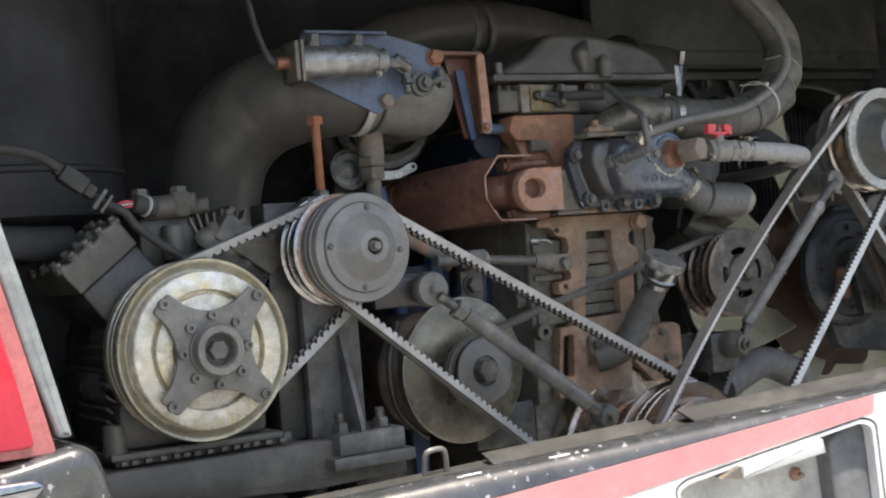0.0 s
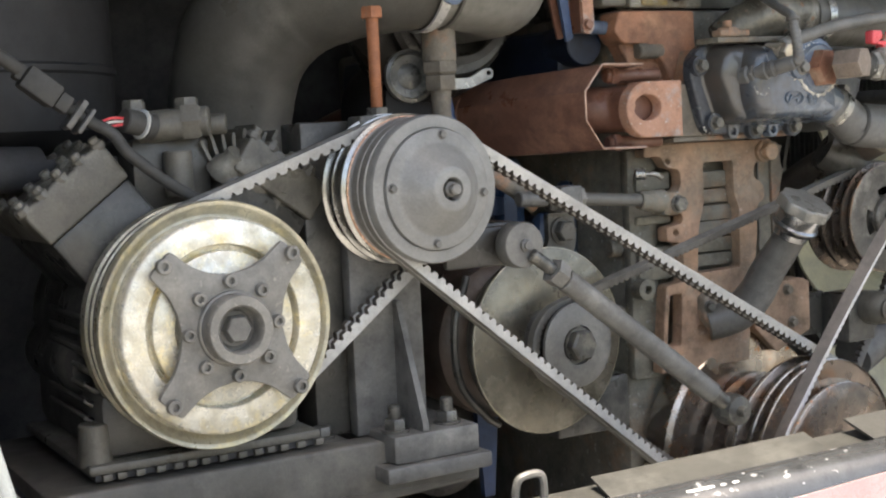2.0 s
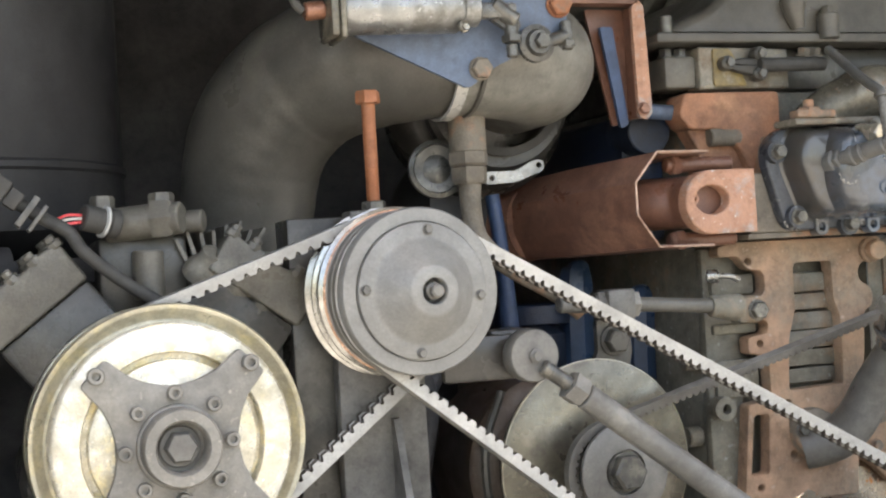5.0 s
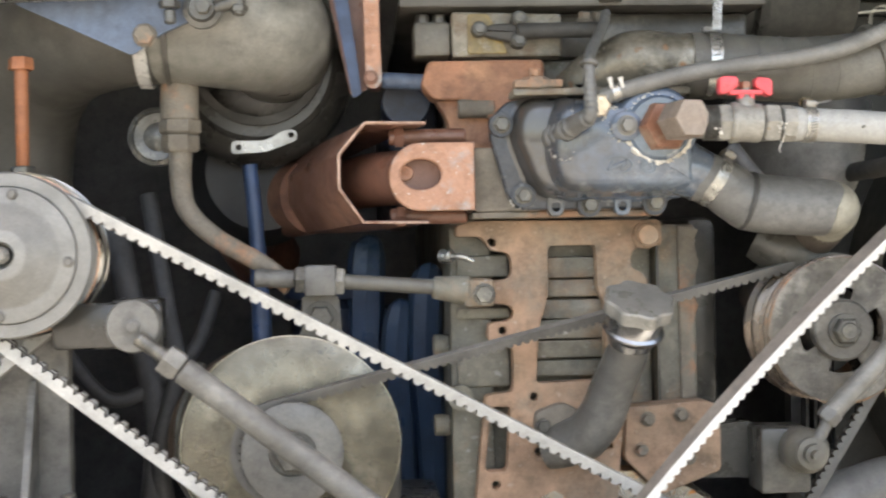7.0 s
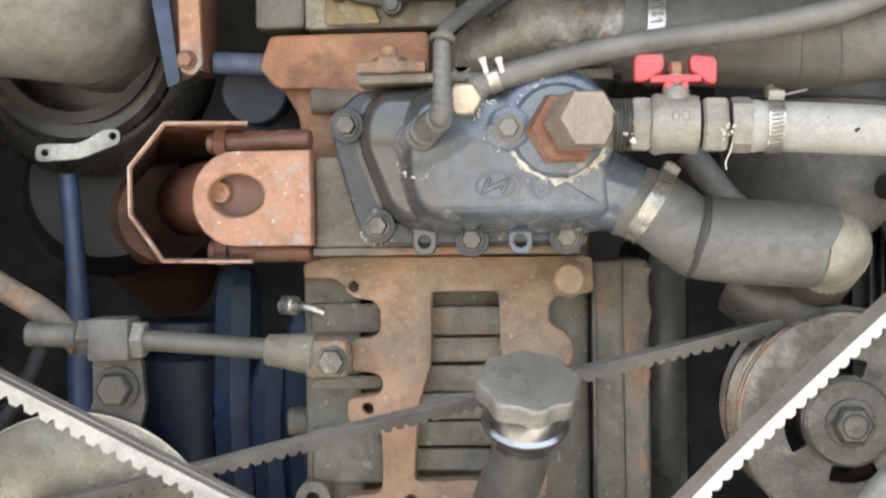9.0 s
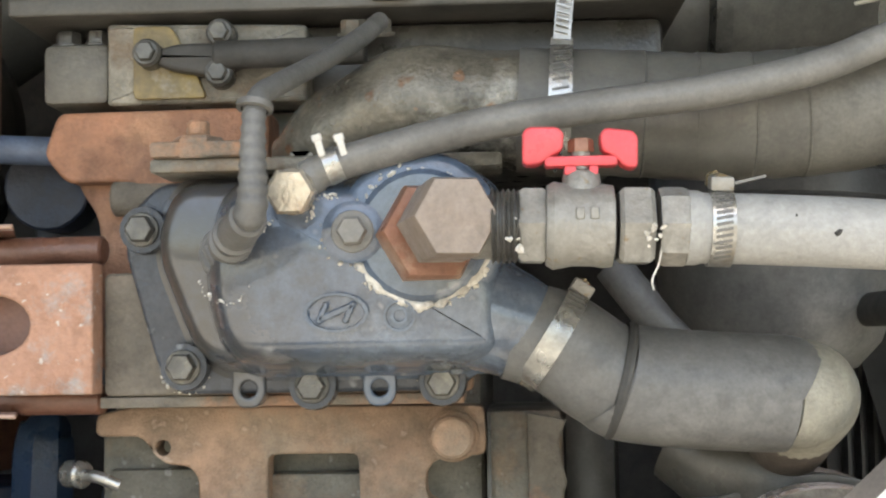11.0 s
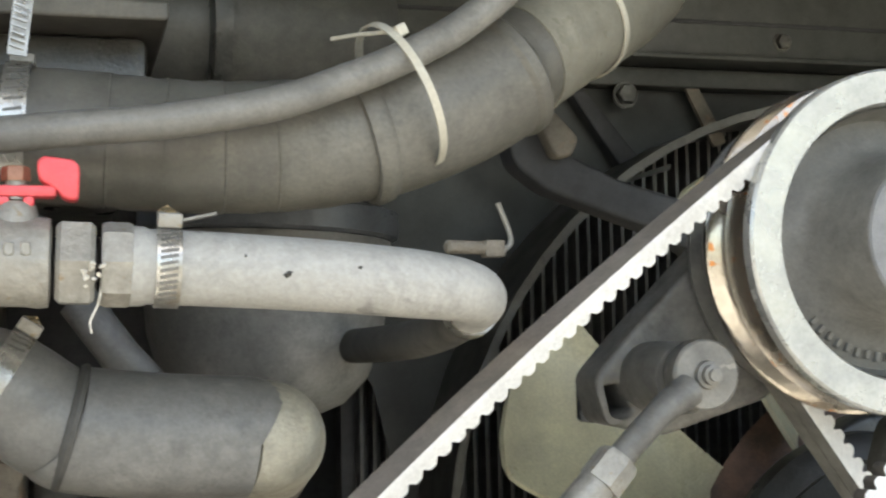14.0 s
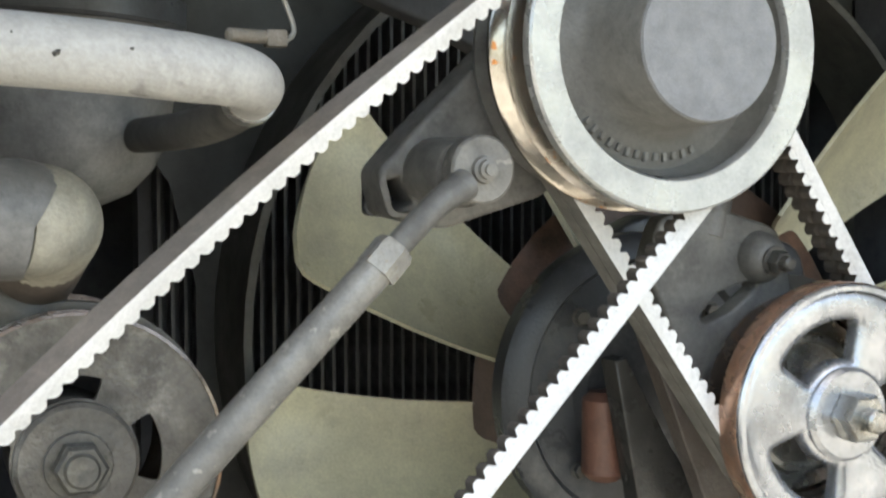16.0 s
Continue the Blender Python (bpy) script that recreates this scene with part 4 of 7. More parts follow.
part("worn_groove", lathe([(0.079, -1.4065), (0.0872, -1.4045), (0.0884, -1.4025), (0.0884, -1.3855), (0.0877, -1.3845)], c, seg=72), M["copper_groove"], sp, "copper-coloured worn groove")
part("bearing", lathe([(0, -1.435), (0.062, -1.435), (0.062, -1.43), (0.05, -1.428), (0.048, -1.421), (0.044, -1.421), (0.042, -1.427), (0.036, -1.427), (0, -1.427)], c, seg=40), M["bright"], sp)
part("hub", lathe([(0.0, -1.4), (0.032, -1.4), (0.032, -1.381), (0.029, -1.378), (0.022, -1.378), (0, -1.377)], c, seg=36), M["bright_alu"], sp)
part("nut", J(hexa((SRP[0], 1.377, SRP[1]), (0, -1, 0), 0.0175, 0.016), rod((SRP[0], 1.362, SRP[1]), (SRP[0], 1.35, SRP[1]), 0.008)), M["bright"], sp)

# ---- second adjusting rod and the fan drive bracket ----
r2 = thing("adjusting_rod", "slim grey adjusting rod with ball ends beside the fan drive", "rod", (0.4, 1.35, 0.97))
part("tube", rod((0.281, 1.365, 1.027), (0.474, 1.36, 1.224), 0.0105), M["steel_light"], r2)
part("lock_nut", hexa((0.4635, 1.3595, 1.2125), (0.683, 0.045, 0.73), 0.0122, 0.019), M["brass"], r2, "brass-tinted lock nut")
part("lock_nut", hexa((0.285, 1.365, 1.031), (-0.683, 0.02, -0.73), 0.0125, 0.014), M["steel"], r2)
part("stud", tube([(0.472, 1.36, 1.222), (0.492, 1.361, 1.241), (0.506, 1.364, 1.252), (0.522, 1.37, 1.26)], [0.0074, 0.0076, 0.008, 0.0095], seg=16), M["steel"], r2)
part("stud", rod((0.283, 1.365, 1.028), (0.262, 1.366, 0.99), 0.0065), M["steel"], r2)
part("ball_end", J(lathe([(0.012, -1.39), (0.018, -1.388), (0.0198, -1.384), (0.0198, -1.3715), (0.0184, -1.37), (0.008, -1.3695), (0.0075, -1.3665), (0.0055, -1.366), (0.0055, -1.362), (0.0035, -1.3615), (0.0035, -1.359), (0, -1.359)], (0.5335, 0, 1.268), seg=32)), M["steel_light"], r2)
part("ball_end", J(lathe([(0.012, -1.40), (0.0235, -1.395), (0.0245, -1.372), (0.023, -1.36), (0.0165, -1.352), (0.0165, -1.347), (0.0105, -1.346), (0.0105, -1.338), (0.0055, -1.3375), (0.0055, -1.329), (0, -1.328)], (0.260, 0.012, 0.988), seg=32)), M["bank_iron"], r2)
fb = thing("fan_drive_bracket", "grey cast bracket arm carrying the fan drive pulley", "bracket", (0.62, 1.45, 1.1))
part("arm", plate(rounded([(0.54, 1.23), (0.502, 1.239), (0.496, 1.266), (0.516, 1.288), (0.60, 1.37), (0.68, 1.32), (0.61, 1.25)], 0.006), 1.441, 1.475, [rounded([(0.5005, 1.26), (0.511, 1.263), (0.5195, 1.247), (0.5065, 1.2415)], 0.002)], 0.004), M["steel"], fb)
part("arm_web", plate(rounded([(0.50, 1.238), (0.50, 1.264), (0.54, 1.29), (0.57, 1.26), (0.54, 1.234)], 0.004), 1.4755, 1.482, [], 0.001), M["drum_grey"], fb)
part("arm_eye", J(lathe([(0.0, -1.45), (0.021, -1.45), (0.021, -1.398), (0.019, -1.394), (0, -1.394)], (0.533, 0, 1.266), seg=28)), M["steel"], fb)
part("boss", lathe([(0, -1.50), (0.055, -1.50), (0.055, -1.4765), (0, -1.4765)], (RP[0], 0, RP[1]), seg=32), M["steel"], fb)
part("base_plate", uneven(plate(rounded([(0.69, 1.20), (0.70, 1.235), (0.75, 1.24), (0.80, 1.225), (0.815, 1.17), (0.80, 1.12), (0.775, 1.085), (0.73, 1.12)], 0.01), 1.446, 1.462, [rounded([(0.733, 1.165), (0.748, 1.181), (0.778, 1.19), (0.781, 1.184), (0.76, 1.168), (0.738, 1.16)], 0.002)], 0.003), 0.0012, 70), M["steel"], fb)
part("stay_bar", plate([(0.70, 1.165), (0.722, 1.172), (0.80, 1.0), (0.768, 1.0)], 1.468, 1.484, [], 0.002), M["pipe_brown"], fb)
part("stay_bar", plate([(0.702, 1.128), (0.712, 1.13), (0.752, 1.06), (0.80, 1.0), (0.728, 1.0)], 1.505, 1.525, [], 0.002), M["sump_oil"], fb)
part("bolt_boss", lathe([(0, 0), (0.019, 0), (0.0175, 0.012), (0.0135, 0.019), (0.009, 0.022), (0, 0.022)], (0.782, 1.452, 1.206), (0.08, -1, -0.1), 28), M["steel"], fb)
part("clamp_bolt", J(bolt((0.7835, 1.431, 1.204), (0.08, -1, -0.1), r=0.0085, h=0.008), rod((0.784, 1.424, 1.2035), (0.785, 1.413, 1.2025), 0.0052)), M["nut"], fb)
part("arch", tube([(0.735, 1.47, 1.30), (0.755, 1.46, 1.265), (0.745, 1.455, 1.22)], 0.012, seg=10), M["steel"], fb)
solo("pump_bracket", J(box(0.218, 0.272, 1.398, 1.45, 0.94, 1.01, 0.004), plate(rounded([(0.10, 1.0), (0.222, 1.012), (0.24, 0.99), (0.23, 0.95), (0.12, 0.95)], 0.004), 1.4505, 1.48)), M["black_iron"], "dark cast bracket block behind the lower ball end", "bracket")
solo("lower_hose", tube([(0.28, 1.45, 0.905), (0.34, 1.46, 0.925), (0.42, 1.48, 0.935), (0.52, 1.5, 0.9)], 0.03, n=10, seg=28), M["rubber_grey"], "smooth grey rubber hose beneath the fan", "hose")

# ---- engine block ----
eng = thing("engine_block", "grey iron engine block with rusty front castings", "engine", (0.03, 1.9, 0.6))
part("core", box(-0.106, 0.125, 1.492, 2.35, 0.6, 1.42, 0.01), M["grey_cast"], eng)
part("side_case", box(0.1255, 0.172, 1.478, 1.56, 0.98, 1.232, 0.006), M["grey_cast"], eng)
part("side_case", box(-0.107, -0.0595, 1.474, 1.4915, 0.92, 1.232, 0.005), M["grey_cast"], eng)
part("gasket_edge", box(0.1258, 0.1285, 1.4755, 1.4779, 0.985, 1.23, 0.0005), M["black_iron"], eng)
jag = random.Random(7)
part("edge_flange", plate([(0.152, 0.985), *[(0.168 + jag.uniform(-0.003, 0.006), 0.985 + 0.012 * k) for k in range(21)], (0.15, 1.23)], 1.4735, 1.4779, [], 0.001), M["rust_grey"], eng)
part("rear_case", box(0.1725, 0.21, 1.53, 1.9, 0.98, 1.24, 0.012), M["black_iron"], eng)
for z, h in ((1.186, 0.013), (1.163, 0.011), (1.140, 0.012), (1.118, 0.012), (1.096, 0.011), (1.075, 0.010)):
    part("rib", box(-0.022, 0.068, 1.4605, 1.4795, z - h * 0.95, z + h * 0.82, 0.0025), M["grey_cast"], eng)
part("rib_back", box(-0.03, 0.08, 1.480, 1.4915, 1.04, 1.225, 0.001), M["grey_cast"], eng)
for z0, z1 in ((1.176, 1.20), (1.13, 1.142), (1.055, 1.10)):
    part("side_boss", box(-0.100, -0.042, 1.4655, 1.4735, z0, z1, 0.003), M["grey_cast"], eng)
outline = [(-0.102, 1.221), (-0.101, 1.234), (-0.078, 1.238), (0.125, 1.236), (0.126, 1.208), (0.096, 1.205), (0.091, 1.198), (0.091, 1.184), (0.104, 1.177), (0.110, 1.168), (0.109, 1.153), (0.096, 1.146), (0.093, 1.10), (0.085, 1.035), (0.076, 0.985), (0.072, 0.93), (-0.085, 0.93), (-0.072, 1.048), (-0.043, 1.051), (-0.041, 1.060), (-0.041, 1.097), (-0.046, 1.104), (-0.068, 1.107), (-0.068, 1.126), (-0.044, 1.129), (-0.040, 1.134), (-0.040, 1.141), (-0.046, 1.146), (-0.064, 1.148), (-0.064, 1.172), (-0.046, 1.174), (-0.041, 1.180), (-0.041, 1.196), (-0.046, 1.203), (-0.062, 1.205), (-0.075, 1.221)]
slot = rounded([(-0.0005, 1.2095), (0.052, 1.2095), (0.053, 1.163), (0.061, 1.143), (0.060, 1.062), (-0.016, 1.060), (-0.012, 1.12), (-0.001, 1.155)], 0.005, 3)
window = rounded([(-0.066, 1.035), (-0.045, 1.035), (-0.05, 0.965), (-0.074, 0.965)], 0.005, 3)
part("front_cover", plate(rounded(outline, 0.005, 3), 1.4445, 1.464, [slot, window] + [ring2(x, z, 0.0045, n=12) for x, z in ((-0.062, 1.214), (-0.019, 1.045), (-0.052, 1.118), (-0.062, 0.95), (-0.015, 0.985), (0.063, 0.99))], 0.0015), M["rust_cover"], eng, "flaking orange-brown rusty cover casting")
part("lower_cover", plate(rounded([(0.081, 1.031), (0.17, 1.037), (0.186, 1.03), (0.186, 0.96), (0.12, 0.935), (0.079, 0.975)], 0.006), 1.4405, 1.4435 + 0.034, [], 0.002), M["rust_cover"], eng)
for x, z in ((0.097, 0.985), (0.105, 1.018), (0.142, 1.022), (0.15, 0.975)):
    part("cover_bolt", bolt((x, 1.4405, z), r=0.0065, h=0.006), M["rust_grey"], eng)
part("corner_bolt", J(rod((0.107, 1.4445, 1.219), (0.107, 1.437, 1.219), 0.015), rod((0.107, 1.437, 1.219), (0.107, 1.424, 1.219), 0.0118)), M["rust_cover"], eng)
part("mount_ledge", box(-0.086, 0.115, 1.402, 1.46, 1.2395, 1.2455, 0.001), M["rust_grey"], eng)
part("outlet_plate", plate(rounded([(-0.0835, 1.246), (-0.0835, 1.314), (-0.045, 1.314), (-0.03, 1.36), (0.12, 1.36), (0.12, 1.246)], 0.004), 1.4015, 1.45, [], 0.002), M["rust_grey"], eng)
part("upper_casting", plate(rounded([(-0.136, 1.388), (-0.127, 1.4135), (0.0, 1.4145), (0.0, 1.33), (-0.044, 1.318), (-0.055, 1.345), (-0.082, 1.371), (-0.122, 1.371)], 0.006), 1.4525, 1.491, [], 0.003), M["rust_orange"], eng)
part("upper_face", plate(rounded([(-0.106, 1.258), (-0.106, 1.35), (-0.12, 1.372), (-0.118, 1.408), (-0.03, 1.408), (-0.03, 1.258)], 0.008), 1.466, 1.4915, [], 0.003), M["rust_orange"], eng)
part("upper_lug", rod((-0.095, 1.46, 1.362), (-0.055, 1.46, 1.362), 0.011), M["rust_grey"], eng)
part("lifting_eye", J(rod((-0.118, 1.445, 1.2), (-0.106, 1.437, 1.2), 0.008), tube([(-0.106, 1.437, 1.2), (-0.095, 1.43, 1.199), (-0.084, 1.432, 1.194)], 0.0035, seg=10)), M["bright"], eng)
for z in (1.01, 1.1):
    part("side_stud", J(rod((-0.107, 1.5, z), (-0.125, 1.5, z), 0.012)), M["grey_cast"], eng)
part("lower_lug", lathe([(0.006, -1.47), (0.014, -1.47), (0.014, -1.452), (0.006, -1.45), (0.006, -1.462)], (-0.098, 0, 1.045), seg=20), M["grey_cast"], eng)

# cylinder head and rocker cover
head = thing("cylinder_head", "oily dark cylinder head with ribbed rocker cover", "engine", (0.04, 1.9, 1.42))
part("deck", box(-0.10, 0.24, 1.492, 2.3, 1.421, 1.472, 0.006), M["black_iron"], head)
part("end_block", box(-0.142, -0.1005, 1.468, 1.52, 1.421, 1.459, 0.005), M["bank_iron"], head)
for x in (-0.131, -0.112):
    part("head_bolt", bolt((x, 1.485, 1.459), (0, 0, 1), 0.008, 0.008), M["nut"], head)
part("end_plate", plate(rounded([(-0.1, 1.419), (0.022, 1.419), (0.022, 1.466), (-0.1, 1.469)], 0.003), 1.462, 1.4915, [], 0.003), M["white_crust"], head, "corroded pale end plate")
part("stain_plate", plate(rounded([(-0.083, 1.4215), (-0.038, 1.4215), (-0.048, 1.445), (-0.06, 1.466), (-0.083, 1.466)], 0.004), 1.4585, 1.4615, [], 0.001), M["yellow"], head, "yellow stained casting face")
part("sender", J(plate(rounded([(-0.075, 1.446), (-0.055, 1.453), (-0.02, 1.453), (-0.012, 1.44), (-0.03, 1.432), (-0.06, 1.438)], 0.006), 1.448, 1.458, [], 0.003), rod((-0.03, 1.444 , 1.444), (0.06, 1.444, 1.445), 0.0085)), M["rubber"], head, "black sender plug and sleeve")
for x, z in ((-0.071, 1.447), (-0.027, 1.458), (-0.028, 1.434)):
    part("sender_bolt", J(rod((x, 1.458, z), (x, 1.4435, z), 0.0085), bolt((x, 1.4435, z), r=0.006, h=0.004)), M["nut"], head)
cover = [(-0.150, 1.4745), (-0.143, 1.490), (-0.082, 1.515), (-0.030, 1.557), (0.06, 1.555), (0.156, 1.540), (0.205, 1.522), (0.232, 1.488), (0.24, 1.4745)]
part("rocker_cover", plate(rounded(cover, 0.012, 3), 1.462, 2.25, [], 0.012), M["cover_paint"], head)
part("cover_flange", plate(rounded([(-0.158, 1.4725), (-0.158, 1.484), (0.25, 1.484), (0.25, 1.4725)], 0.003), 1.4525, 2.26, [], 0.002), M["cover_paint"], head)
part("cover_boss", J(rod((0.075, 1.452, 1.476), (0.075, 1.452, 1.507), 0.013), bolt((0.075, 1.452, 1.507), (0, 0, 1), 0.008, 0.007)), M["cover_paint"], head)
part("cover_rib", tube([(0.035, 1.456, 1.49), (0.03, 1.456, 1.52), (0.045, 1.462, 1.54)], [0.008, 0.016, 0.006], seg=10), M["cover_paint"], head)
part("flange_stud", rod((-0.14, 1.465, 1.483), (-0.14, 1.465, 1.505), 0.008), M["nut"], head)
for x in (0.06, 0.075):
    part("head_bolt", bolt((x - 0.01, 1.47, 1.459), (0, -0.3, 1), 0.008, 0.008), M["rust_grey"], head)

# ---- thermostat housing ----
th = thing("thermostat_housing", "blue painted coolant housing with white corrosion and bolts", "housing", (0.05, 1.37, 1.246))
part("flange", plate(rounded([(-0.068, 1.325), (-0.066, 1.345), (-0.048, 1.362), (0.128, 1.366), (0.135, 1.33), (0.13, 1.262), (0.112, 1.247), (-0.04, 1.247), (-0.05, 1.262)], 0.008, 4), 1.3865, 1.4012, [], 0.003), M["blue_dirty"], th)
part("body", pillow(rounded([(-0.048, 1.325), (-0.036, 1.361), (0.129, 1.361), (0.132, 1.259), (-0.022, 1.259)], 0.024, 10), [(-0.006, 1.3868), (-0.002, 1.385), (0.0, 1.381), (0.0015, 1.368), (0.005, 1.3585), (0.009, 1.3542), (0.0125, 1.3528)]), M["blue"], th)
part("main_chamber", pillow(rounded([(-0.02, 1.305), (-0.008, 1.361), (0.134, 1.361), (0.1425, 1.305), (0.1425, 1.259), (-0.006, 1.259)], 0.022, 10), [(-0.003, 1.372), (-0.0005, 1.368), (0.001, 1.360), (0.0025, 1.350), (0.0055, 1.341), (0.0095, 1.3335), (0.0135, 1.3293), (0.0165, 1.3279)]), M["blue"], th)
part("hex_land", pillow(ring2(0.096, 1.326, 0.043, n=40), [(0.0, 1.3345), (0.0015, 1.3305), (0.005, 1.3283), (0.012, 1.3274)]), M["blue"], th)
part("bolt_land", pillow(ring2(0.064, 1.327, 0.022, n=28), [(0.0, 1.3345), (0.0015, 1.3305), (0.004, 1.3283), (0.008, 1.3274)]), M["blue"], th)
part("spigot", tube([(0.092, 1.366, 1.297), (0.11, 1.363, 1.2935), (0.128, 1.3605, 1.287), (0.146, 1.3595, 1.2795), (0.16, 1.3595, 1.274)], [0.028, 0.0305, 0.0298, 0.0268, 0.0225], seg=36, n=10), M["blue"], th)
part("top_plate", box(-0.046, 0.138, 1.356, 1.40, 1.3635, 1.371, 0.002), M["white_crust"], th, "white crusted gasket edge")
part("hex_seat", lathe([(0, 0), (0.0335, 0), (0.0330, 0.007), (0.030, 0.010), (0, 0.010)], (0.098, 1.333, 1.326), (0, -1, 0), 32), M["blue"], th)
part("bolt_boss", lathe([(0, 0), (0.0165, 0), (0.0155, 0.012), (0.012, 0.014), (0, 0.014)], (0.064, 1.335, 1.328), (0, -1, 0), 24), M["blue"], th)
part("bolt", bolt((0.064, 1.3208, 1.328), r=0.0075, h=0.006, washer=1.4), M["steel_light"], th)
for x, z in ((-0.056, 1.336), (-0.034, 1.262), (0.035, 1.251), (0.104, 1.252)):
    part("flange_boss", lathe([(0, 0), (0.0135, 0), (0.0125, 0.008), (0, 0.008)], (x, 1.3875, z), (0, -1, 0), 20), M["blue_dirty"], th)
    part("bolt", bolt((x, 1.3793, z), r=0.0078, h=0.007, washer=1.2), M["nut"], th)
for x in (-0.0, 0.0705):
    part("lug", plate(rounded([(x - 0.009, 1.262), (x + 0.009, 1.262), (x + 0.009, 1.246), (x + 0.005, 1.2395), (x - 0.005, 1.2395), (x - 0.009, 1.246)], 0.004), 1.383, 1.3965, [ring2(x, 1.2495, 0.0045, n=14)], 0.0015), M["blue"], th)
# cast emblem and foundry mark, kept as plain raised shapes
part("emblem", turned(lathe([(0.0155, 0), (0.0162, 0.0022), (0.0142, 0.0022), (0.0136, 0)], (0, 0, 0), (0, -1, 0), 28), Matrix.Translation((0.0545, 1.3274, 1.2885)) @ Matrix.Diagonal((1, 1, 0.6, 1))), M["blue"], th)
part("emblem", turned(box(-0.0095, 0.0095, -0.0021, 0.0011, -0.0018, 0.0018, 0.0008, 1), pose(0.0545, 1.3274, 1.2885, 0, -22, 0)), M["blue"], th)
for dx in (-0.0066, 0.0066):
    part("emblem", turned(box(-0.0016, 0.0016, -0.0021, 0.0011, -0.0058, 0.0058, 0.0008, 1), pose(0.0545 + dx, 1.3274, 1.2885, 0, 24, 0)), M["blue"], th)
part("foundry_mark", lathe([(0.0075, 0), (0.008, 0.0018), (0.0068, 0.0018), (0.0064, 0), (0.004, 0), (0.0045, 0.0016), (0.003, 0.0016), (0.0026, 0)], (0.086, 1.3274, 1.2865), (0, -1, 0), 20), M["blue"], th)
rnd = random.Random(5)
arc = [radians(180 + 5.5 * k) for k in range(32)]
part("crust_ring", tube([(0.098 + (0.0338 + rnd.uniform(-0.0012, 0.0012)) * math.cos(a), 1.3272, 1.326 + (0.0338 + rnd.uniform(-0.0012, 0.0012)) * math.sin(a)) for a in arc], [0.0005 + rnd.uniform(0.0, 0.0022) for _ in arc], seg=9, n=3), M["crust"], th, "white flaking corrosion ring")
tagged(part("corrosion", flakes(round_spots(70, 0.098, 1.3268, 1.326, 0.031, 0.0375, 180, 350, 1) + round_spots(20, 0.098, 1.3268, 1.326, 0.033, 0.037, 60, 185, 2), 0.0018, 3), M["crust"], th, "white flaking corrosion"), kind="stuff")
tagged(part("corrosion", flakes(round_spots(18, 0.064, 1.3268, 1.328, 0.016, 0.0185, 150, 390, 4) + strewn(40, 0.032, 0.056, 1.3272, 1.3285, 1.3445, 1.3475, 5) + strewn(10, 0.036, 0.046, 1.3268, 1.3272, 1.332, 1.343, 6), 0.0014, 7), M["crust"], th, "white flaking corrosion"), kind="stuff")
tagged(part("corrosion", flakes(round_spots(14, 0.0215, 1.3275, 1.347, 0.0115, 0.0135, 180, 400, 8) + round_spots(18, 0.0, 1.3272, 1.308, 0.0125, 0.0148, 190, 350, 9) + strewn(6, 0.014, 0.022, 1.3268, 1.3272, 1.328, 1.334, 10), 0.0013, 11), M["crust"], th, "white flaking corrosion"), kind="stuff")
tagged(part("corrosion", flakes(round_spots(12, -0.034, 1.3862, 1.262, 0.0132, 0.0155, 200, 360, 12) + strewn(12, 0.083, 0.1, 1.3862, 1.387, 1.252, 1.2565, 13) + strewn(8, 0.01, 0.03, 1.3862, 1.387, 1.252, 1.2565, 14) + strewn(6, 0.075, 0.09, 1.3268, 1.3272, 1.2985, 1.3, 15), 0.0016, 16), M["crust"], th, "white flaking corrosion"), kind="stuff")
part("sensor", J(rod((-0.004, 1.357, 1.318), (-0.0025, 1.342, 1.321), 0.0145), hexa((-0.0028, 1.344, 1.3205), (0.1, -0.97, 0.2), 0.012, 0.009), rod((-0.002, 1.337, 1.322), (0.009, 1.31, 1.328), 0.0088), lathe([(0.0088, 0), (0.0112, 0.001), (0.0112, 0.005), (0.0088, 0.006)], (0.002, 1.327, 1.324), (0.36, -0.9, 0.2), 24), lathe([(0.0088, 0), (0.0108, 0.001), (0.0108, 0.004), (0.0088, 0.005)], (0.006, 1.317, 1.3265), (0.36, -0.9, 0.2), 24), rod((0.009, 1.31, 1.328), (0.019, 1.289, 1.333), 0.0098, 0.0092)), M["rubber_grey"], th, "dusty grey sensor plug with ribbed collars")
part("sensor_boot", tube([(0.0165, 1.2935, 1.3315), (0.0205, 1.286, 1.336), (0.0215, 1.2855, 1.345), (0.0212, 1.288, 1.362), (0.0212, 1.292, 1.384)], [0.0078, 0.0076, 0.007, 0.0062, 0.0056], n=14, ripple=0.0004, wave=0.006), M["rubber_grey"], th, "ribbed grey cable boot")
part("cable_ring", lathe([(0.0066, -0.002), (0.0088, -0.0015), (0.0088, 0.0015), (0.0066, 0.002), (0.0066, -0.002)], (0.0215, 1.293, 1.386), (0.1, 0.25, 0.95), 24), M["steel"], th)
part("plug", J(rod((0.0345, 1.352, 1.351), (0.0345, 1.318, 1.348), 0.0115), hexa((0.0345, 1.319, 1.348), (0, -1, -0.1), 0.0125, 0.009)), M["pale_brass"], th, "pale nickel-plated plug")
part("top_bolt", J(hexa((-0.022, 1.365, 1.371), (0, 0, 1), 0.014, 0.012), rod((-0.022, 1.365, 1.383), (-0.022, 1.365, 1.392), 0.006)), M["rust_grey"], th)
part("top_clamp", box(-0.045, 0.005, 1.352, 1.37, 1.3712, 1.3795, 0.002), M["rust_grey"], th)

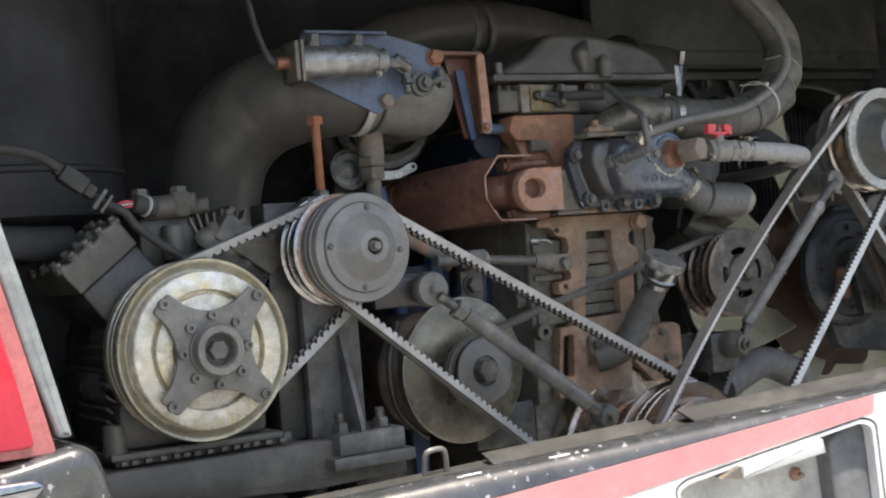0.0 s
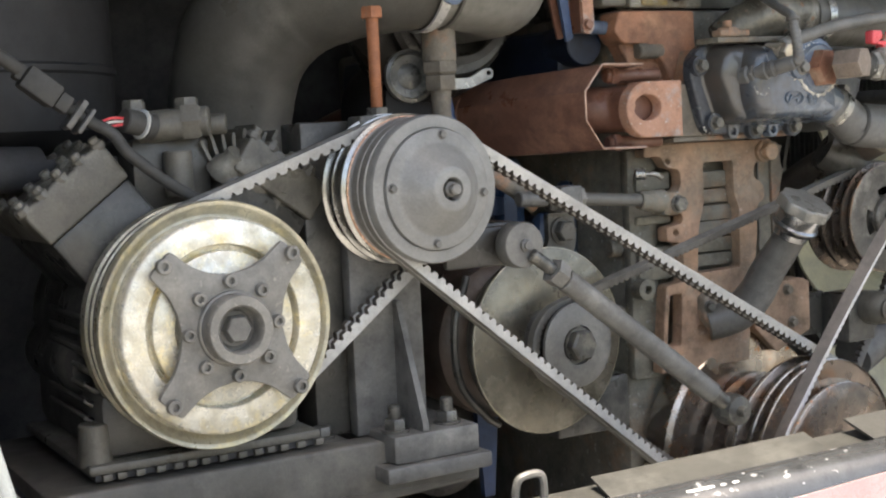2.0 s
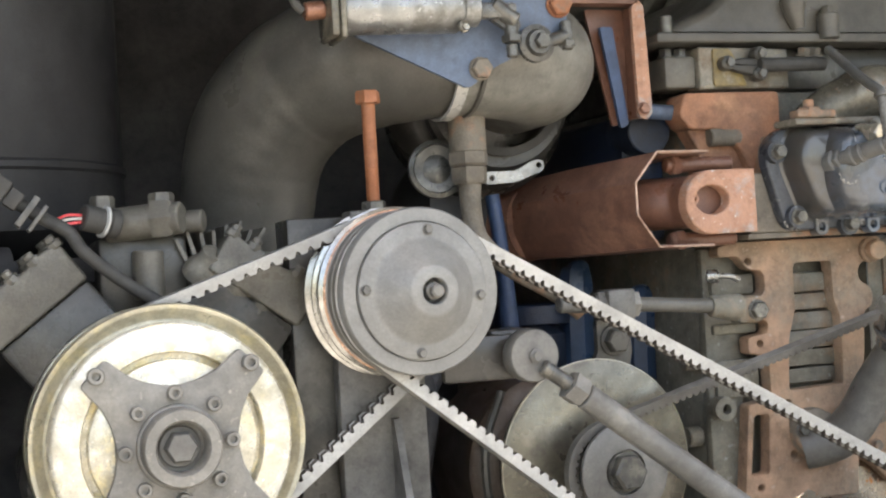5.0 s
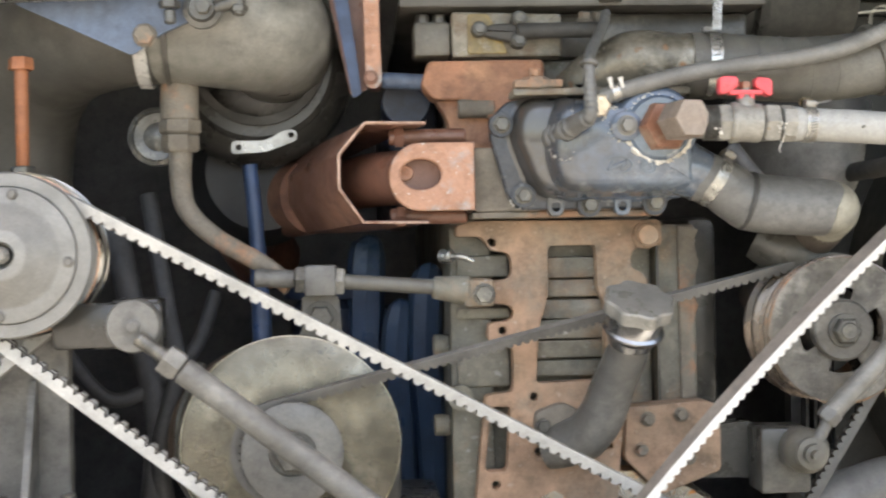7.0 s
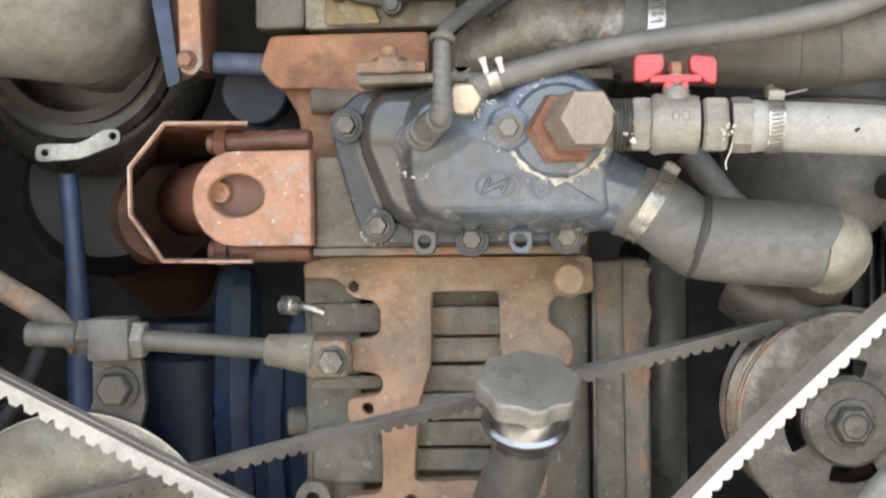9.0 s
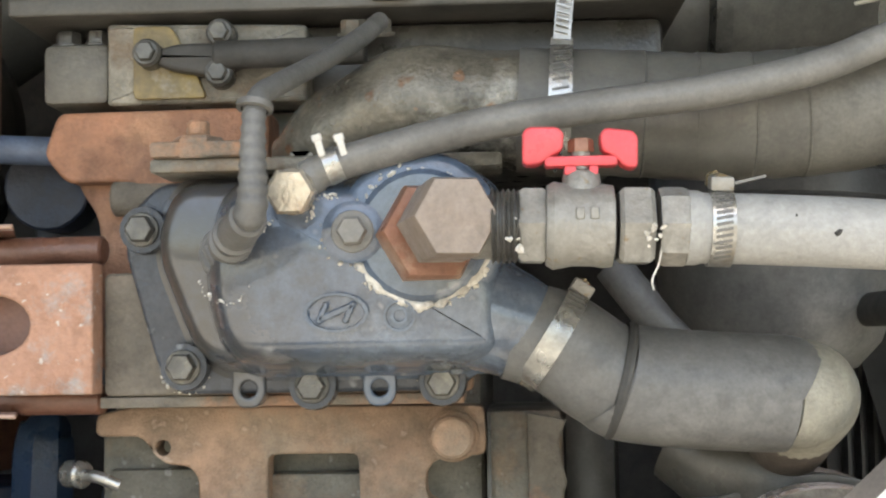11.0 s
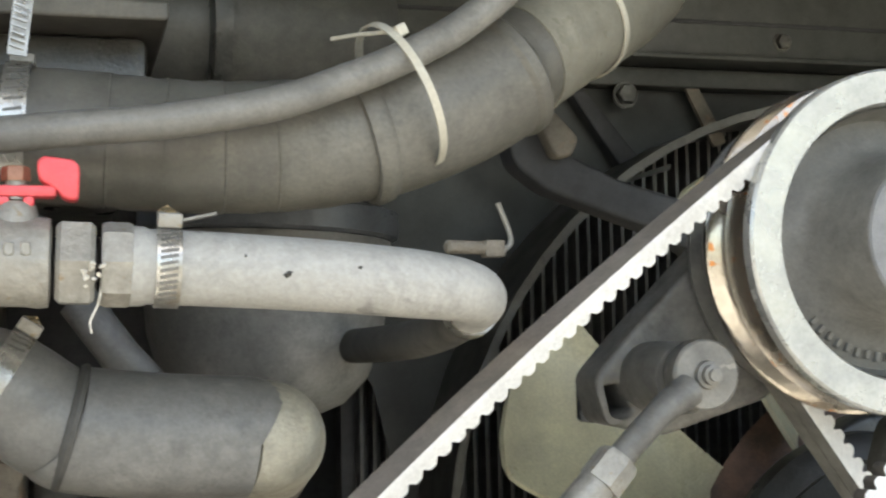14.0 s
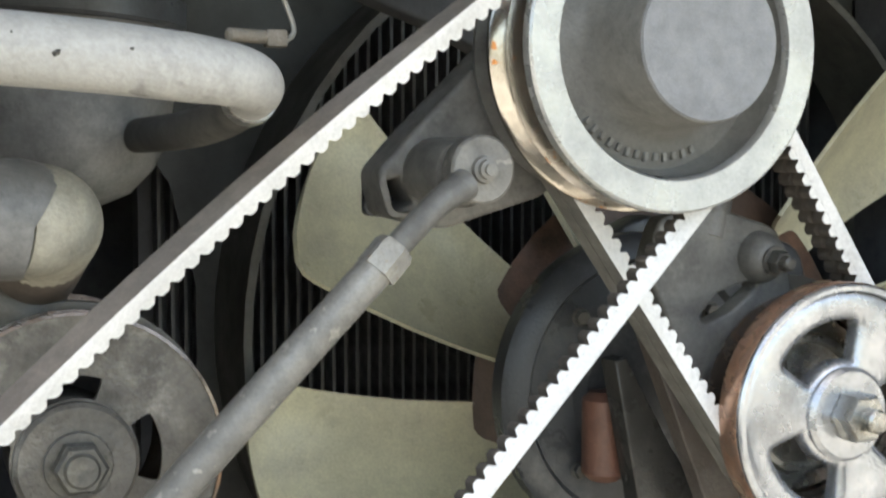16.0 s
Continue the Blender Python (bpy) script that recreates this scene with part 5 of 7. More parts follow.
# cable running up from the sensor
solo("sensor_cable", tube([(0.0212, 1.291, 1.382), (0.023, 1.298, 1.392), (0.03, 1.325, 1.404), (0.045, 1.37, 1.424), (0.06, 1.415, 1.446), (0.068, 1.445, 1.462)], 0.0056), M["rubber_grey"], "grey sensor cable sleeve beside the rocker cover", "cable")

# ---- shut-off valve with its hose ----
vz, vy = 1.326, 1.285
va = thing("shut_off_valve", "tarnished brass ball valve on a rusty hexagon elbow", "valve", (0.17, vy, 1.30))
part("elbow_base", lathe([(0, 0), (0.0262, 0), (0.0262, 0.020), (0.0245, 0.023), (0, 0.023)], (0.0985, 1.3355, 1.3255), (0.26, -1, 0.06), 6), M["brass_rust"], va, "rust stained hexagon")
part("elbow_head", lathe([(0, 0), (0.0205, 0), (0.0205, 0.033), (0.0192, 0.0355), (0, 0.036)], (0.1075, 1.299, 1.3285), (0.28, -1, 0.03), 6), M["brass_face"], va, "dusty brown hexagon head")
part("elbow_arm", rod((0.122, vy + 0.003, vz), (0.142, vy, vz), 0.0148), M["brass"], va)
part("thread", tube([(0.132, vy, vz), (0.145, vy, vz)], 0.0168, n=40, ripple=0.0008, wave=0.0025), M["nut"], va)
part("end_nut", lathe([(0, 0), (0.0178, 0), (0.0192, 0.002), (0.0192, 0.011), (0.0175, 0.013), (0, 0.013)], (0.1445, vy, vz), (1, 0, -0.03), 6), M["brass"], va)
part("valve_body", lathe([(0.014, 0), (0.0185, 0.0008), (0.0203, 0.004), (0.0196, 0.008), (0.0186, 0.012), (0.0186, 0.022), (0.0193, 0.027), (0.0188, 0.031), (0.014, 0.032)], (0.1565, vy, vz), (1, 0, -0.03), 36), M["brass"], va)
part("end_nut", lathe([(0, 0), (0.0175, 0), (0.0195, 0.002), (0.0195, 0.014), (0.0175, 0.016), (0, 0.016)], (0.190, vy, vz - 0.001), (1, 0, -0.03), 6), M["brass"], va)
part("hose_tail", lathe([(0, 0), (0.0172, 0), (0.0182, 0.002), (0.0182, 0.011), (0.0175, 0.013), (0, 0.013)], (0.2085, vy, vz - 0.0015), (1, 0, -0.03), 8), M["brass"], va)
part("stem_block", rod((0.174, vy, vz + 0.012), (0.174, vy, vz + 0.0245), 0.0098, 0.0085), M["brass"], va)
part("stem", rod((0.174, vy, vz + 0.024), (0.174, vy, vz + 0.036), 0.0045), M["brass"], va)
part("gland_nut", hexa((0.174, vy, vz + 0.0335), (0, 0, 1), 0.006, 0.0062), M["brass_rust"], va)
for k in range(2):
    part("raised_mark", box(0.170 + 0.0065 * k, 0.174 + 0.0065 * k, vy - 0.0192, vy - 0.0182, vz + 0.001, vz + 0.0065, 0.0008, 1), M["brass"], va)
tagged(part("seal_tape", flakes(strewn(9, 0.2, 0.209, vy - 0.0195, vy - 0.0175, vz - 0.012, vz - 0.002, 21) + strewn(7, 0.139, 0.145, vy - 0.0175, vy - 0.0165, vz - 0.012, vz + 0.004, 22), 0.002, 23), M["crust"], va, "shreds of white sealing tape"), kind="stuff")
part("tape_strand", tube([(0.2085, vy - 0.012, vz - 0.012), (0.207, vy - 0.011, vz - 0.019), (0.204, vy - 0.011, vz - 0.026), (0.2045, vy - 0.011, vz - 0.031)], 0.0005, seg=6), M["crust"], va)
handle = part("handle", box(0.157, 0.1905, vy - 0.0055, vy + 0.0055, vz + 0.0265, vz + 0.0315, 0.0016), M["red_plastic"], va, "red butterfly handle")
part("wing", plate(rounded([(0.1468, 1.3535), (0.1472, 1.369), (0.150, 1.3712), (0.1635, 1.3708), (0.1662, 1.368), (0.1655, 1.360), (0.160, 1.3575), (0.1545, 1.3535)], 0.0042, 5), vy - 0.006, vy + 0.006, [], 0.0015), M["red_plastic"], handle)
part("wing", plate(rounded([(0.1826, 1.3675), (0.185, 1.37), (0.1975, 1.3685), (0.2, 1.3655), (0.1995, 1.351), (0.1935, 1.3515), (0.1895, 1.3565), (0.183, 1.3595)], 0.0042, 5), vy - 0.006, vy + 0.006, [], 0.0015), M["red_plastic"], handle)
part("tab", box(0.166, 0.1715, vy - 0.0065, vy + 0.0065, vz + 0.0225, vz + 0.0266, 0.001), M["red_plastic"], handle)
part("tab", box(0.1772, 0.1815, vy - 0.0065, vy + 0.0065, vz + 0.0225, vz + 0.0266, 0.001), M["red_plastic"], handle)
hh = thing("heater_hose", "chalky grey heater hose on the ball valve", "hose", (0.3, vy, 1.30))
part("hose_wall", tube([(0.2215, vy, 1.3237), (0.25, vy, 1.3225), (0.30, vy + 0.001, 1.3195), (0.345, vy + 0.002, 1.3155), (0.37, vy + 0.007, 1.3125), (0.3835, vy + 0.022, 1.309), (0.3875, vy + 0.05, 1.304)], [0.0163, 0.0163, 0.0162, 0.0158, 0.0146, 0.0132, 0.0122], seg=32, n=12), M["hose_grey"], hh)
part("hose_rim", lathe([(0.015, 0), (0.0172, 0.0006), (0.0172, 0.005), (0.0165, 0.007)], (0.2205, vy, 1.3238), (1, 0, -0.05), 32), M["hose_grey"], hh)
tagged(part("flat_patch", flakes([(0.268, vy - 0.0163, 1.327), (0.318, vy - 0.0155, 1.322), (0.286, vy - 0.0164, 1.319)], 0.0022, 31), M["rubber"], hh, "dark scuffs in the rubber"), kind="stuff")
solo("return_hose", tube([(0.3865, vy + 0.046, 1.3045), (0.3855, vy + 0.062, 1.300), (0.3810, vy + 0.09, 1.294), (0.3740, vy + 0.13, 1.29), (0.3660, vy + 0.2, 1.288), (0.3580, vy + 0.32, 1.288)], [0.0116, 0.0112, 0.0108, 0.0106, 0.0106, 0.0106], seg=20), M["rubber"], "black rubber hose running back behind the heater hose", "hose")


def band(p, d, r, w=0.0125, t=0.0011, slots=0, name="hose_clamp", label="steel worm-drive hose clamp", tail=None, screw=90, tail_mat="steel_light"):
    """A worm-drive clamp round a hose: the band, its slots, the screw housing and the screw."""
    e = thing(name, label, "clamp", Vector(p) - Vector((0, 0, r)), "hose clamps")
    m = frame_of(p, d)
    part("band", turned(lathe([(r, -w / 2), (r + t, -w / 2), (r + t, w / 2), (r, w / 2), (r, -w / 2)], (0, 0, 0), (0, 0, 1), 48), m), M["bright"], e)
    for k in range(slots):
        a = radians(screw + 14 + 9 * k)
        q = m @ Matrix.Rotation(a, 4, "Z") @ Matrix.Translation((r + t, 0, 0)) @ Matrix.Rotation(radians(12), 4, "X")
        part("slot", turned(box(-0.0003, 0.0003, -0.0007, 0.0007, -w * 0.36, w * 0.36, 0), q), M["steel"], e)
    q = m @ Matrix.Rotation(radians(screw), 4, "Z") @ Matrix.Translation((r + 0.0045, 0, 0))
    part("worm_housing", turned(box(-0.0035, 0.003, -0.006, 0.006, -w * 0.5, w * 0.5, 0.001), q), M["brass"], e)
    part("screw", turned(J(rod((0, -0.015, 0), (0, 0.004, 0), 0.0042), hexa((0, -0.017, 0), (0, -1, 0), 0.0048, 0.005, 0.002)), q), M["clamp_brass"], e)
    if tail:
        part("tail", tail, M[tail_mat], e)
    return e


band((0.236, vy, 1.323), (1, 0, -0.05), 0.0165, slots=14, w=0.0105, screw=100, label="slotted steel hose clamp on the grey hose", tail=turned(box(-0.003, 0.014, -0.004, 0.004, -0.0006, 0.0006, 0), pose(0.243, vy - 0.004, 1.343, 0, -12, 0)))

# ---- bottom hose ----
bh = thing("bottom_hose", "grey-black rubber coolant hose with an outer sleeve", "hose", (0.21, 1.36, 1.215))
part("inner_hose", tube([(0.142, 1.359, 1.2785), (0.165, 1.360, 1.2715), (0.192, 1.362, 1.2535), (0.225, 1.364, 1.2475)], [0.0255, 0.0268, 0.0278, 0.028], seg=36, n=12), M["rubber_grey"], bh)
part("outer_sleeve", tube([(0.1955, 1.362, 1.2523), (0.2, 1.3625, 1.2507), (0.225, 1.364, 1.2475), (0.262, 1.366, 1.2447), (0.279, 1.3673, 1.244), (0.2815, 1.3675, 1.2438)], [0.0292, 0.0302, 0.0304, 0.0304, 0.0302, 0.029], seg=36, n=10), M["rubber_grey"], bh, "thick outer rubber sleeve")
part("sleeve_lip", lathe([(0.0272, -0.0015), (0.0296, -0.001), (0.0312, 0.0015), (0.0308, 0.0035), (0.029, 0.004)], (0.1945, 1.362, 1.2525), (0.95, 0.03, -0.25), 36), M["rubber"], bh)
hj = thing("hose_joint", "worn cream fabric elbow at the hose end", "hose", (0.288, 1.40, 1.15))
part("elbow", tube([(0.278, 1.367, 1.244), (0.288, 1.370, 1.2435), (0.2945, 1.383, 1.241), (0.294, 1.405, 1.232)], [0.0284, 0.0284, 0.0278, 0.027], seg=32), M["hose_end"], hj)
part("pipe", tube([(0.294, 1.403, 1.233), (0.2935, 1.43, 1.221), (0.292, 1.47, 1.205), (0.288, 1.53, 1.18), (0.28, 1.60, 1.14)], [0.0272, 0.0265, 0.0255, 0.025, 0.025], seg=32), M["pipe_brown"], hj, "dark brown-grey iron pipe")
band((0.161, 1.36, 1.2735), (0.84, 0.03, -0.54), 0.0268, slots=4, w=0.0115, screw=95, label="steel hose clamp on the bottom hose")
# ---- upper coolant hose ----
oc = thing("outlet_casting", "stained aluminium coolant outlet casting", "pipe", (0.09, 1.4, 1.36))
part("neck", uneven(tube([(0.02, 1.43, 1.372), (0.05, 1.415, 1.388), (0.085, 1.403, 1.402), (0.12, 1.40, 1.402), (0.155, 1.40, 1.399)], [0.022, 0.031, 0.033, 0.032, 0.032], seg=48, n=14), 0.0026, 30), M["alu_stain"], oc)
part("web", uneven(plate(rounded([(0.015, 1.3715), (0.04, 1.3725), (0.14, 1.3725), (0.145, 1.395), (0.07, 1.41)], 0.01), 1.39, 1.43, [], 0.006), 0.002, 60), M["alu_stain"], oc)
UH = [(0.148, 1.40, 1.399), (0.20, 1.398, 1.396), (0.26, 1.394, 1.392), (0.32, 1.392, 1.395), (0.36, 1.392, 1.404), (0.40, 1.396, 1.421), (0.44, 1.412, 1.448), (0.482, 1.435, 1.476), (0.525, 1.47, 1.502), (0.566, 1.51, 1.535), (0.574, 1.525, 1.57), (0.562, 1.55, 1.62), (0.523, 1.58, 1.68), (0.473, 1.62, 1.72)]
uh = thing("top_hose", "dusty brown-black wrapped top radiator hose", "hose", (0.3, 1.40, 1.36))
part("hose_wall", tube(UH, [0.0345] * 4 + [0.034] * 10, seg=36, n=14, ripple=0.0003, wave=0.019), M["rubber_brown"], uh)
for q, d in (((0.215, 1.3972, 1.3948), (1, -0.05, -0.06)), ((0.243, 1.3952, 1.393), (1, -0.06, -0.06)), ((0.272, 1.3935, 1.392), (1, -0.05, 0.0)), ((0.298, 1.3926, 1.393), (1, -0.03, 0.06))):
    part("wrap_ridge", lathe([(0.0338, -0.0016), (0.0350, 0), (0.0338, 0.0016)], q, d, 40), M["rubber_brown"], uh)
# skin over the hose end whose pale colour stands in for light
part("outer_sleeve", tube(UH[6:], [0.0352] * len(UH[6:]), seg=36, n=10, ripple=0.0004, wave=0.016), M["rubber_lit"], uh, "ribbed hose end coloured pale as if lit")
part("sleeve", tube([(0.345, 1.392, 1.4), (0.365, 1.392, 1.406), (0.39, 1.395, 1.416), (0.41, 1.398, 1.426), (0.43, 1.4, 1.438)], [0.0362, 0.0364, 0.0364, 0.0364, 0.036], seg=36, n=10), M["rubber_brown"], uh, "grey rubber sleeve")
part("sleeve_lip", lathe([(0.034, -0.003), (0.0382, -0.0025), (0.0393, 0.001), (0.0388, 0.007), (0.0364, 0.010)], (0.3445, 1.392, 1.4), (0.93, 0.02, 0.3), 40), M["rubber_brown"], uh)
part("sleeve_lip", lathe([(0.0358, -0.005), (0.0382, -0.002), (0.0382, 0.004), (0.035, 0.007)], (0.428, 1.3998, 1.4368), (0.82, 0.12, 0.56), 40), M["rubber_brown"], uh)
band((0.170, 1.399, 1.398), (1, -0.03, -0.06), 0.0352, slots=10, w=0.0125, screw=75, label="steel clamp with a long free tail on the top hose", tail_mat="bright",
     tail=J(turned(box(-0.0046, 0.0046, -0.0005, 0.0005, 0, 0.055, 0), pose(0.171, 1.372, 1.432, -8, 6, 0)), turned(box(-0.0046, 0.0046, -0.0005, 0.0005, 0, 0.022, 0), pose(0.176, 1.365, 1.486, 12, 4, 0)), *[turned(box(-0.0034, 0.0034, -0.0012, 0.0004, -0.0006, 0.0006, 0), pose(0.1711 + 0.00033 * k, 1.3717 - 0.00045 * k, 1.436 + 0.0033 * k, -8, 18, 0)) for k in range(15)]))
VH = [(0.040, 1.331, 1.3555), (0.055, 1.329, 1.362), (0.085, 1.328, 1.370), (0.13, 1.328, 1.3805), (0.185, 1.330, 1.3885), (0.24, 1.333, 1.395), (0.29, 1.336, 1.405), (0.325, 1.342, 1.418), (0.36, 1.350, 1.434), (0.395, 1.358, 1.455), (0.43, 1.37, 1.487), (0.445, 1.385, 1.53), (0.435, 1.405, 1.58), (0.40, 1.44, 1.64), (0.35, 1.50, 1.70)]
vt = thing("vent_hose", "thin grey rubber vent hose along the top hose", "hose", (0.25, 1.335, 1.38))
part("hose_wall", tube(VH, 0.0085, seg=20), M["vent_grey"], vt)
part("hose_end", lathe([(0.0084, -0.003), (0.0092, -0.0025), (0.0092, 0.003), (0.0084, 0.0045)], (0.0425, 1.3307, 1.3565), (0.9, -0.1, 0.4), 28), M["vent_grey"], vt)
sc = thing("spring_clip", "bright steel spring hose clip with two ears", "clip", (0.054, 1.329, 1.35))
part("ring", turned(lathe([(0.0088, -0.004), (0.0096, -0.004), (0.0096, 0.004), (0.0088, 0.004), (0.0088, -0.004)], (0, 0, 0), (0, 0, 1), 24), frame_of((0.054, 1.329, 1.3618), (0.9, 0, 0.33))), M["bright"], sc)
for x in (0.0495, 0.0605):
    part("ear", J(turned(box(-0.0019, 0.0019, -0.0009, 0.0009, 0, 0.0095, 0.0005, 1), pose(x, 1.3212, 1.3655, 10, -16, 0)), turned(box(-0.0026, 0.0026, -0.0012, 0.0012, 0.0075, 0.0115, 0.0006, 1), pose(x, 1.3212, 1.3655, 10, -16, 0))), M["band_bright"], sc)
for p, d, r in (((0.364, 1.377, 1.4185), (0.85, 0.08, 0.42), 0.0405), ((0.49, 1.441, 1.481), (0.78, 0.4, 0.48), 0.0364)):
    ct = thing("cable_tie", "yellowed nylon cable tie round both hoses", "cable tie", Vector(p) - Vector((0, 0, r)), "cable ties")
    part("strap", turned(lathe([(r, -0.0022), (r + 0.001, -0.0022), (r + 0.001, 0.0022), (r, 0.0022), (r, -0.0022)], (0, 0, 0), (0, 0, 1), 40), frame_of(p, d)), M["tie"], ct)
    part("lock", turned(box(-0.004, 0.004, -0.003, 0.003, -0.003, 0.003, 0.0008), frame_of(Vector(p) + Vector((-0.006, -0.026, r * 0.72)), d)), M["tie"], ct)
    part("tail", tube([Vector(p) + Vector((-0.006, -0.026, r * 0.72)), Vector(p) + Vector((-0.022, -0.004, r * 0.78)), Vector(p) + Vector((-0.034, 0.012, r * 0.80))], 0.0012, seg=6), M["tie"], ct)
hk = thing("hose_clamp", "rusty steel clamp with bent tail on the grey hose", "clamp", (0.385, 1.36, 1.33), "hose clamps")
part("screw", rod((0.383, 1.362, 1.338), (0.412, 1.372, 1.338), 0.0036), M["rust_grey"], hk)
part("housing", box(0.406, 0.417, 1.366, 1.376, 1.333, 1.342, 0.001), M["rust_grey"], hk)
part("tail", tube([(0.417, 1.371, 1.336), (0.422, 1.372, 1.343), (0.415, 1.371, 1.362)], 0.0015, seg=6), M["brass"], hk)
part("band", lathe([(0.0122, -0.005), (0.0135, -0.005), (0.0135, 0.005), (0.0122, 0.005)], (0.3873, 1.335, 1.304), (0.05, 0.97, -0.2), 32), M["bright"], hk)

# ---- oil filler ----
of = thing("oil_filler", "grey oil filler neck with a scalloped cap", "filler", (0.03, 1.42, 1.0))
ax = Vector((0.10, -0.5, 0.86)).normalized()
top = Vector((0.0745, 1.34, 1.1405))
part("neck", tube([(-0.004, 1.443, 0.99), (0.014, 1.432, 0.995), (0.034, 1.418, 1.006), (0.048, 1.402, 1.03), (0.057, 1.388, 1.06), top - ax * 0.045, top - ax * 0.012], [0.024, 0.025, 0.0255, 0.0245, 0.0232, 0.0215, 0.0215], seg=28), M["neck_grey"], of)
part("flange", plate(rounded([(-0.02, 1.03), (0.01, 1.04), (0.05, 1.02), (0.045, 0.985), (0.0, 0.975), (-0.02, 1.0)], 0.008), 1.43, 1.4435, [], 0.003), M["rust_grey"], of)
for x, z in ((-0.012, 1.015), (0.042, 0.99)):
    part("flange_bolt", bolt((x, 1.43, z), r=0.007, h=0.006), M["nut"], of)
part("collar", lathe([(0.021, -0.04), (0.0235, -0.038), (0.0245, -0.030), (0.0295, -0.0255), (0.0318, -0.022), (0.0318, -0.020), (0.029, -0.0175), (0.029, -0.003), (0.028, 0.0)], top, ax, 40), M["collar"], of, "worn shiny collar")
capm = []
for k in range(48):
    capm.append(0.0352 + 0.0021 * math.cos(k / 48 * 2 * math.pi * 8))
bm = bmesh.new()
rings = [[bm.verts.new((f * capm[k] * math.cos(2 * math.pi * k / 48), f * capm[k] * math.sin(2 * math.pi * k / 48), h)) for k in range(48)] for f, h in ((0.95, 0.0), (1.0, 0.0015), (1.0, 0.0125), (0.985, 0.0145), (0.95, 0.0155), (0.9, 0.0155))]
for u, v in zip(rings, rings[1:]):
    for k in range(48):
        bm.faces.new((u[k], u[(k + 1) % 48], v[(k + 1) % 48], v[k]))
bm.faces.new(rings[-1])
bm.faces.new(rings[0][::-1])
part("cap", turned(bm, frame_of(top, ax)), M["cap"], of)

# ---- exhaust manifold end and heat shield ----
fl = thing("exhaust_flange", "flaking rust-red exhaust flange on the cylinder block", "flange", (-0.13, 1.39, 1.248))
oval = [(-0.141 + 0.033 * math.cos(radians(a)), 1.2835 + 0.0355 * math.sin(radians(a))) for a in range(90, 271, 15)]
part("plate", plate([(-0.0845, 1.319), *oval, (-0.0845, 1.248)], 1.384, 1.4015, [[(-0.1405 + 0.0215 * math.cos(radians(a)), 1.286 + 0.0165 * math.sin(radians(a))) for a in range(0, 360, 18)]], 0.002), M["rust_pink"], fl)
part("pipe", tube([(-0.14, 1.41, 1.286), (-0.15, 1.44, 1.286), (-0.185, 1.475, 1.286), (-0.215, 1.54, 1.284)], 0.03, seg=24), M["rust_red"], fl)
part("bore", lathe([(0.0, 0.035), (0.0, 0.035), (0.024, 0.035), (0.024, 0.0)], (-0.14, 1.44, 1.286), (0, -1, 0), 28), M["rust_red"], fl)
for z in (1.3285, 1.2435):
    part("stud", J(rod((-0.172, 1.43, z), (-0.09, 1.425, z), 0.0085), hexa((-0.156, 1.428, z), (-1, 0.05, 0), 0.012, 0.01)), M["rust_red"], fl)
part("pipe_boss", lathe([(0, 0.0), (0.007, 0.0), (0.0085, 0.003), (0.0075, 0.006), (0.0045, 0.006), (0.004, 0.003), (0, 0.003)], (-0.156, 1.4045, 1.2885), (-0.1, -1, 0), 16), M["rust_pink"], fl)
hs = thing("heat_shield", "bent brown-red rusty heat shield round the exhaust", "heat shield", (-0.25, 1.55, 1.22))
prof = [(-0.134, 1.341), (-0.198, 1.342), (-0.226, 1.309), (-0.226, 1.273), (-0.201, 1.237), (-0.132, 1.236)]
bm = bmesh.new()
ax = Vector((-0.30, 0.93, -0.04))
mid_s = Vector((-0.19, 1.40, 1.289))
rows = []
for k, (s, f) in enumerate(((0.0, 1.0), (0.14, 0.98), (0.27, 0.9), (0.38, 0.62))):
    rows.append([bm.verts.new(mid_s + (Vector((x, 1.40, z)) - mid_s) * f + ax * s) for x, z in prof])
for u, v in zip(rows, rows[1:]):
    for a in range(len(prof) - 1):
        bm.faces.new((u[a], u[a + 1], v[a + 1], v[a]))
bmesh.ops.recalc_face_normals(bm, faces=bm.faces)
bmesh.ops.solidify(bm, geom=bm.faces[:], thickness=0.0022)
part("sheet", bm, M["rust_red"], hs)
part("lip", J(*[rod((a[0], 1.399, a[1]), (b[0], 1.399, b[1]), 0.0013, seg=8, bev=0.0003) for a, b in zip(prof, prof[1:])]), M["bare_edge"], hs, "bare pale cut edge")
solo("manifold_pipe", tube([(-0.26, 1.62, 1.275), (-0.33, 1.74, 1.27), (-0.36, 1.85, 1.25), (-0.34, 1.95, 1.2)], [0.045, 0.05, 0.05, 0.05], seg=24), M["rust_red"], "rusty exhaust manifold pipe behind the shield", "pipe")

# ---- linkage to the block ----
lk = thing("support_link", "grey threaded support link with clevis and block", "link", (-0.2, 1.42, 1.14))
part("block", box(-0.264, -0.231, 1.405, 1.44, 1.1605, 1.1935, 0.003), M["steel"], lk)
part("nut", hexa((-0.264, 1.422, 1.178), (-1, 0, 0.05), 0.0155, 0.011), M["nut"], lk)
part("nut", hexa((-0.231, 1.422, 1.176), (1, 0, -0.05), 0.0155, 0.009), M["brass"], lk)
part("rod_end", rod((-0.275, 1.422, 1.179), (-0.317, 1.422, 1.181), 0.0095), M["steel"], lk)
part("bar", rod((-0.225, 1.422, 1.1755), (-0.12, 1.425, 1.167), 0.0082), M["rubber_brown"], lk)
